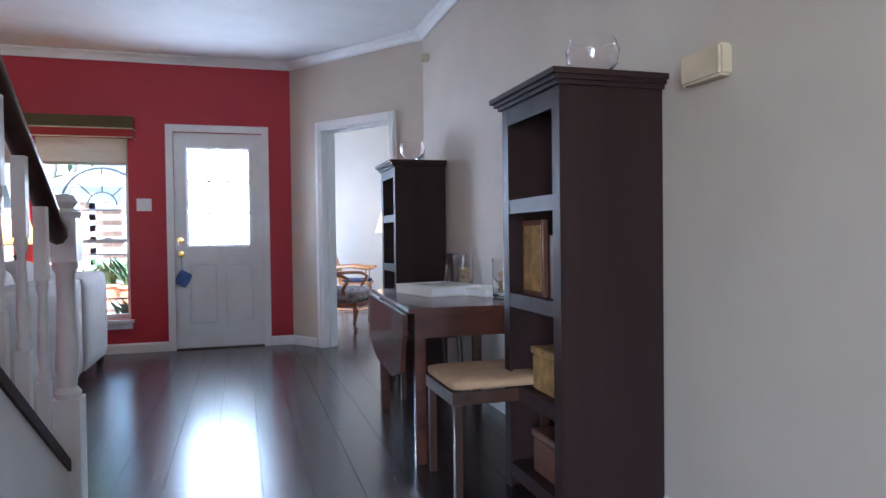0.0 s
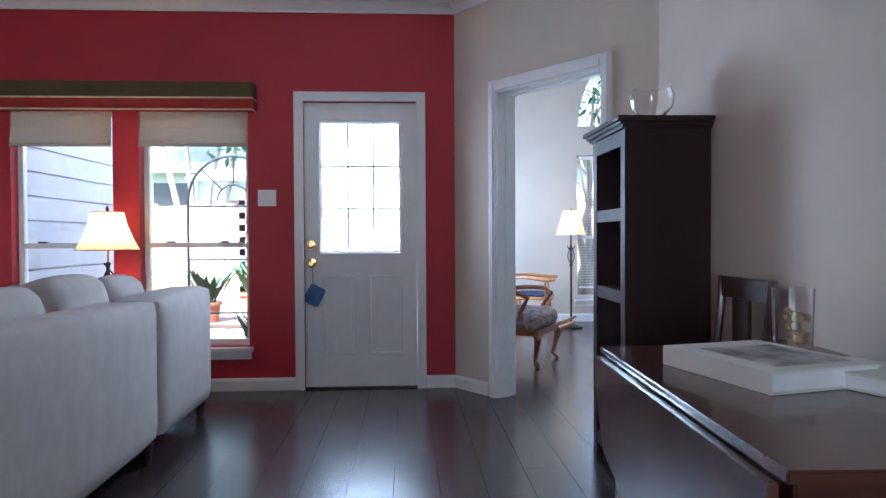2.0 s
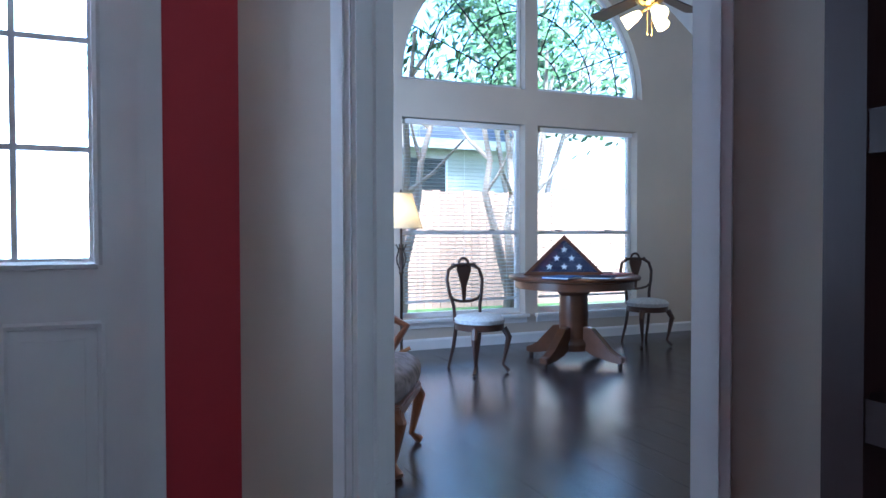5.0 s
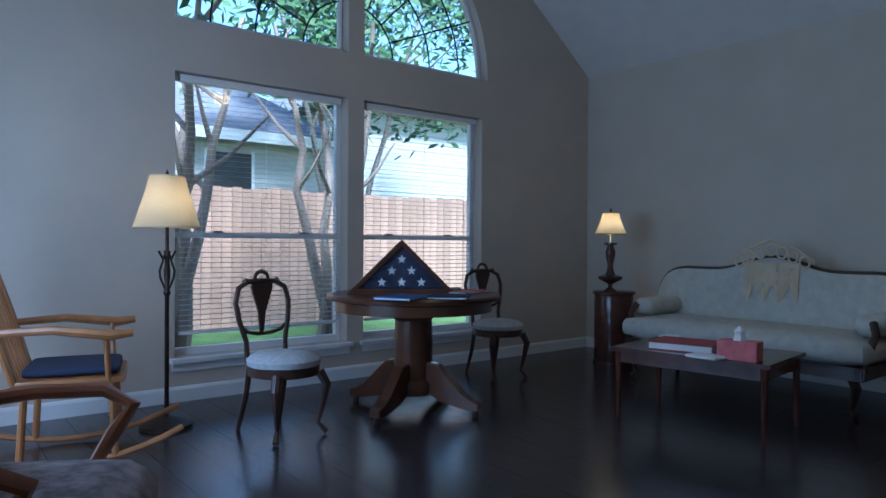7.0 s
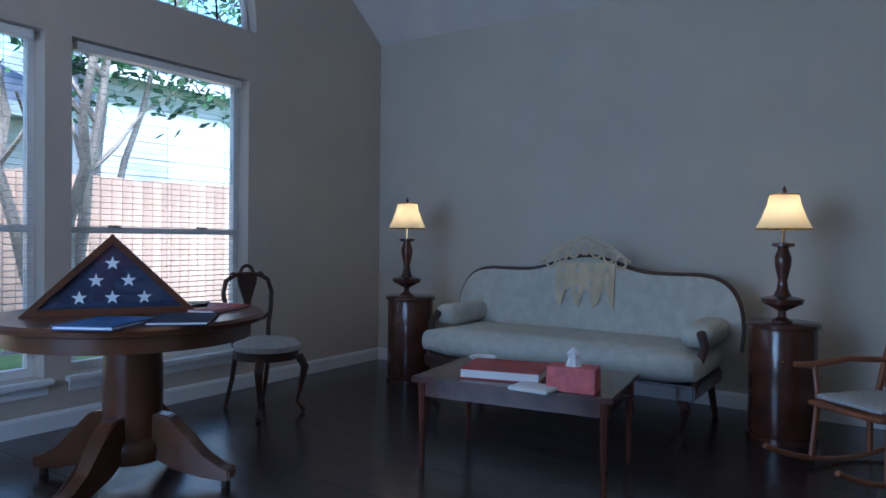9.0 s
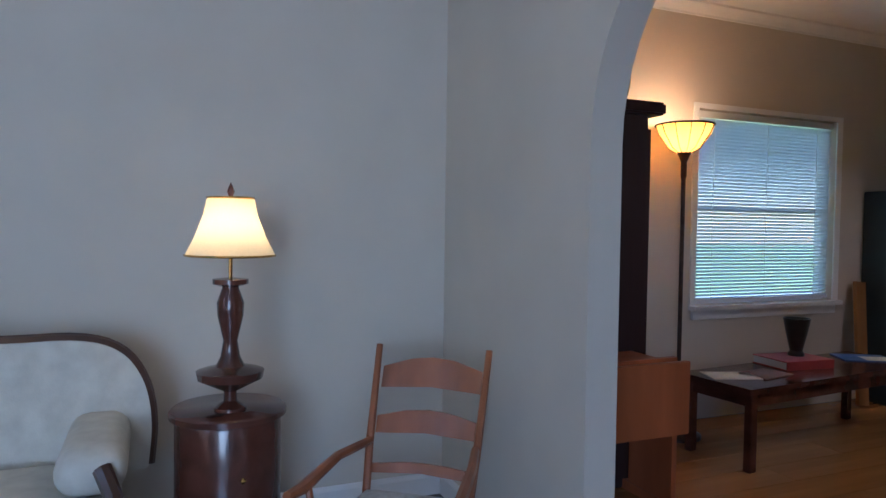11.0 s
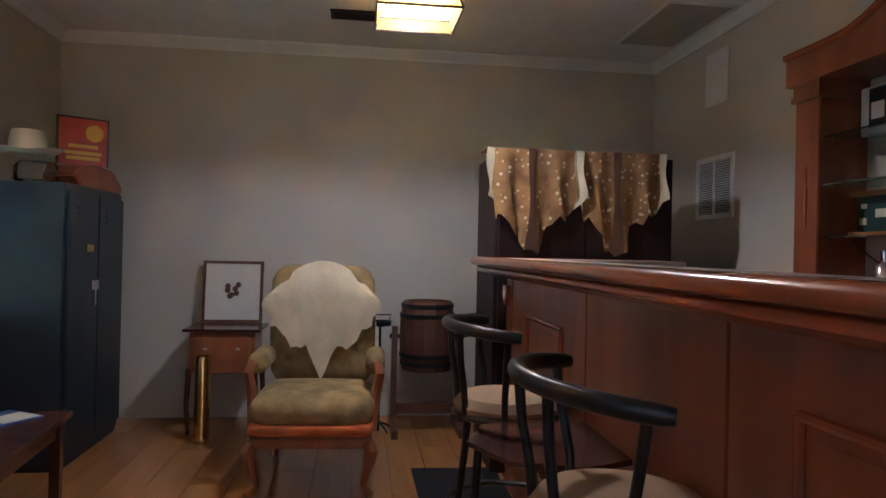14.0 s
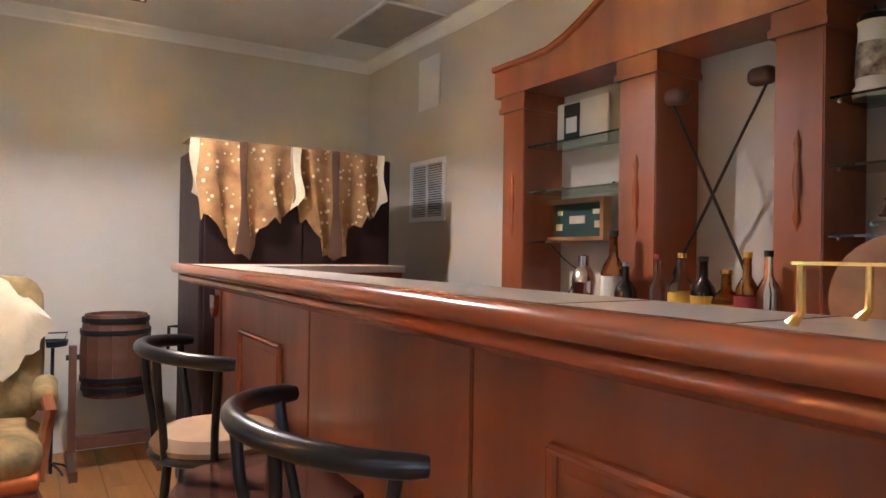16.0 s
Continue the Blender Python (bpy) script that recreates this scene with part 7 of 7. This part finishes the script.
# patio: siding of the house wing, trellis and pots
sw = thing("siding_wall", "pale lapped siding of the house wing", "wall")
part("wall", boxes(((-3.3, RY + 0.15, -0.2), (-3.05, 9.0, 3.2))), SIDING, sw, smooth=False)
for k in range(17):
    part("siding_board", boxes(((-3.049, RY + 0.15, -0.1 + k * 0.19), (-3.03, 9.0, 0.075 + k * 0.19))), SIDING, sw, smooth=False)
part("corner_board", boxes(((-3.1, 9.0, -0.2), (-3.0, 9.05, 3.2))), TRIM, sw, smooth=False)
tr = thing("garden_trellis", "black iron arched garden trellis", "trellis", (-1.75, 8.1, -0.12))
cur = [(-0.42, 0, 0)] + [(u, 0, v) for u, v in arc(0, 1.55, 0.42, 180, 0, 16)] + [(0.42, 0, 0)]
part("arch", tubes((cur, 0.014), seg=6), IRON, tr)
for z in (0.5, 1.0, 1.5):
    part("cross_bar", tubes(([(-0.42, 0, z), (0.42, 0, z)], 0.01), seg=6), IRON, tr)
for a in (45, 90, 135):
    part("ray", tubes(([(0.15 * math.cos(radians(a)), 0, 1.55 + 0.15 * math.sin(radians(a))), (0.42 * math.cos(radians(a)), 0, 1.55 + 0.42 * math.sin(radians(a)))], 0.008), seg=6), IRON, tr)
part("hoop", tubes(([(u, 0, v) for u, v in arc(0, 1.55, 0.15, 180, 0, 10)], 0.008), seg=6), IRON, tr)
hk = thing("shepherd_hook", "black iron shepherd's hook on the patio", "garden hook", (-1.2, 8.3, -0.12))
part("pole", tubes(([(0, 0, 0), (0, 0, 1.3)] + [(-0.13 + u, 0, 1.3 + v) for u, v in arc(0, 0, 0.13, 0, 200, 12)], 0.01), seg=6), IRON, hk)


def pot(at, r, h, leaves, label):
    p = thing("potted_plant", label, "potted plant", at, group="patio pots")
    part("pot", lathed([(r * 0.7, 0), (r * 0.95, h * 0.85), (r * 1.08, h * 0.86), (r * 1.08, h), (r * 0.92, h), (r * 0.9, h * 0.9)]), TERRA, p)
    vs, fs = [], []
    for i in range(leaves):
        an, ln = random.uniform(0, math.tau), random.uniform(0.15, 0.4)
        base = Vector((random.uniform(-r, r) * 0.5, random.uniform(-r, r) * 0.5, h * 0.9))
        tip = base + Vector((math.cos(an) * ln * 0.8, math.sin(an) * ln * 0.8, ln))
        sd = Vector((-math.sin(an), math.cos(an), 0)) * 0.03
        mid = (base + tip) / 2 + Vector((0, 0, 0.05))
        k = len(vs)
        vs += [base, mid + sd, tip, mid - sd]
        fs.append((k, k + 1, k + 2, k + 3))
    me = bpy.data.meshes.new("foliage")
    me.from_pydata(vs, [], fs)
    me.materials.append(LEAF)
    o = new("foliage", me)
    o.parent = p


for at, r, h in (((-1.55, 8.6, 0.25), 0.14, 0.25), ((-2.1, 8.5, 0.25), 0.12, 0.2), ((-1.2, 9.2, -0.12), 0.2, 0.35), ((-2.6, 8.0, -0.12), 0.2, 0.4), ((-1.9, 9.4, 0.25), 0.13, 0.22), ((-1.4, 7.6, -0.12), 0.13, 0.22)):
    pot(at, r, h, 40, "terracotta pot with strappy green leaves")
pb = thing("plant_bench", "weathered timber plant bench on the patio", "bench", (-1.85, 8.9, -0.12))
part("top", boxes(((-0.7, -0.65, 0.33), (0.7, 0.65, 0.37))), FENCE, pb, smooth=False)
for x in (-0.65, 0.6):
    for y in (-0.6, 0.55):
        part("leg", boxes(((x, y, 0), (x + 0.05, y + 0.05, 0.33))), FENCE, pb, smooth=False)
ps = thing("patio_shed", "pale timber patio shelter with slatted sides", "shelter", (-2.6, 10.6, -0.2))
for x in (0, 2.6):
    for y in (0, 1.2):
        part("post", boxes(((x, y, 0), (x + 0.09, y + 0.09, 2.0))), TRIM, ps, smooth=False)
for k in range(9):
    part("slat", boxes(((0, 1.2, 0.3 + k * 0.18), (1.2, 1.22, 0.4 + k * 0.18))), SIDING, ps, smooth=False)
bm = bmesh.new()
prism(bm, [(-0.3, 2.0), (1.6, 2.3), (1.6, 2.35), (-0.3, 2.05)], lambda u, v, k: (-0.3 + 3.3 * k, u, v))
part("roof", bm, ROOF, ps, smooth=False)

# ---- floor planks ----
def planks(parent, material, x0, x1, y0, y1, w, length, keep):
    me = None
    i, x = 0, x0
    while x < x1 - 0.01:
        y = y0 - (i * 0.43 % 1) * length
        while y < y1:
            a, b = max(y, y0), min(y + length, y1)
            if b - a > 0.02 and keep(x + w / 2, (a + b) / 2):
                if me is None:
                    o = link("plank", boxes(((0.0012, 0.0012 / length, -0.012), (w - 0.0012, 1 - 0.0012 / length, 0.0))), material)
                    me = o.data
                else:
                    o = new("plank", me)
                o.matrix_basis = Matrix.Translation((x, a, random.uniform(-0.0004, 0))) @ Matrix.Diagonal((1, b - a, 1, 1))
                o.parent = parent
            y += length
        x += w
        i += 1


planks(fl, PLANKD, -3.6, 1.2, -3.4, 6.5, 0.2, 2.4, lambda x, y: True)
planks(fl, PLANKD, 0.2, 1.2, 6.5, WY, 0.2, 1.6, lambda x, y: True)
planks(fl, PLANKD, 1.2, 2.2, 5.1, WY, 0.2, 1.6, lambda x, y: True)
planks(fl, PLANKD, 2.2, 6.03, PY0, WY, 0.2, 1.6, lambda x, y: True)
planks(fb, PLANKH, BW, 6.545, BS, PY0, 0.2, 1.4, lambda x, y: True)
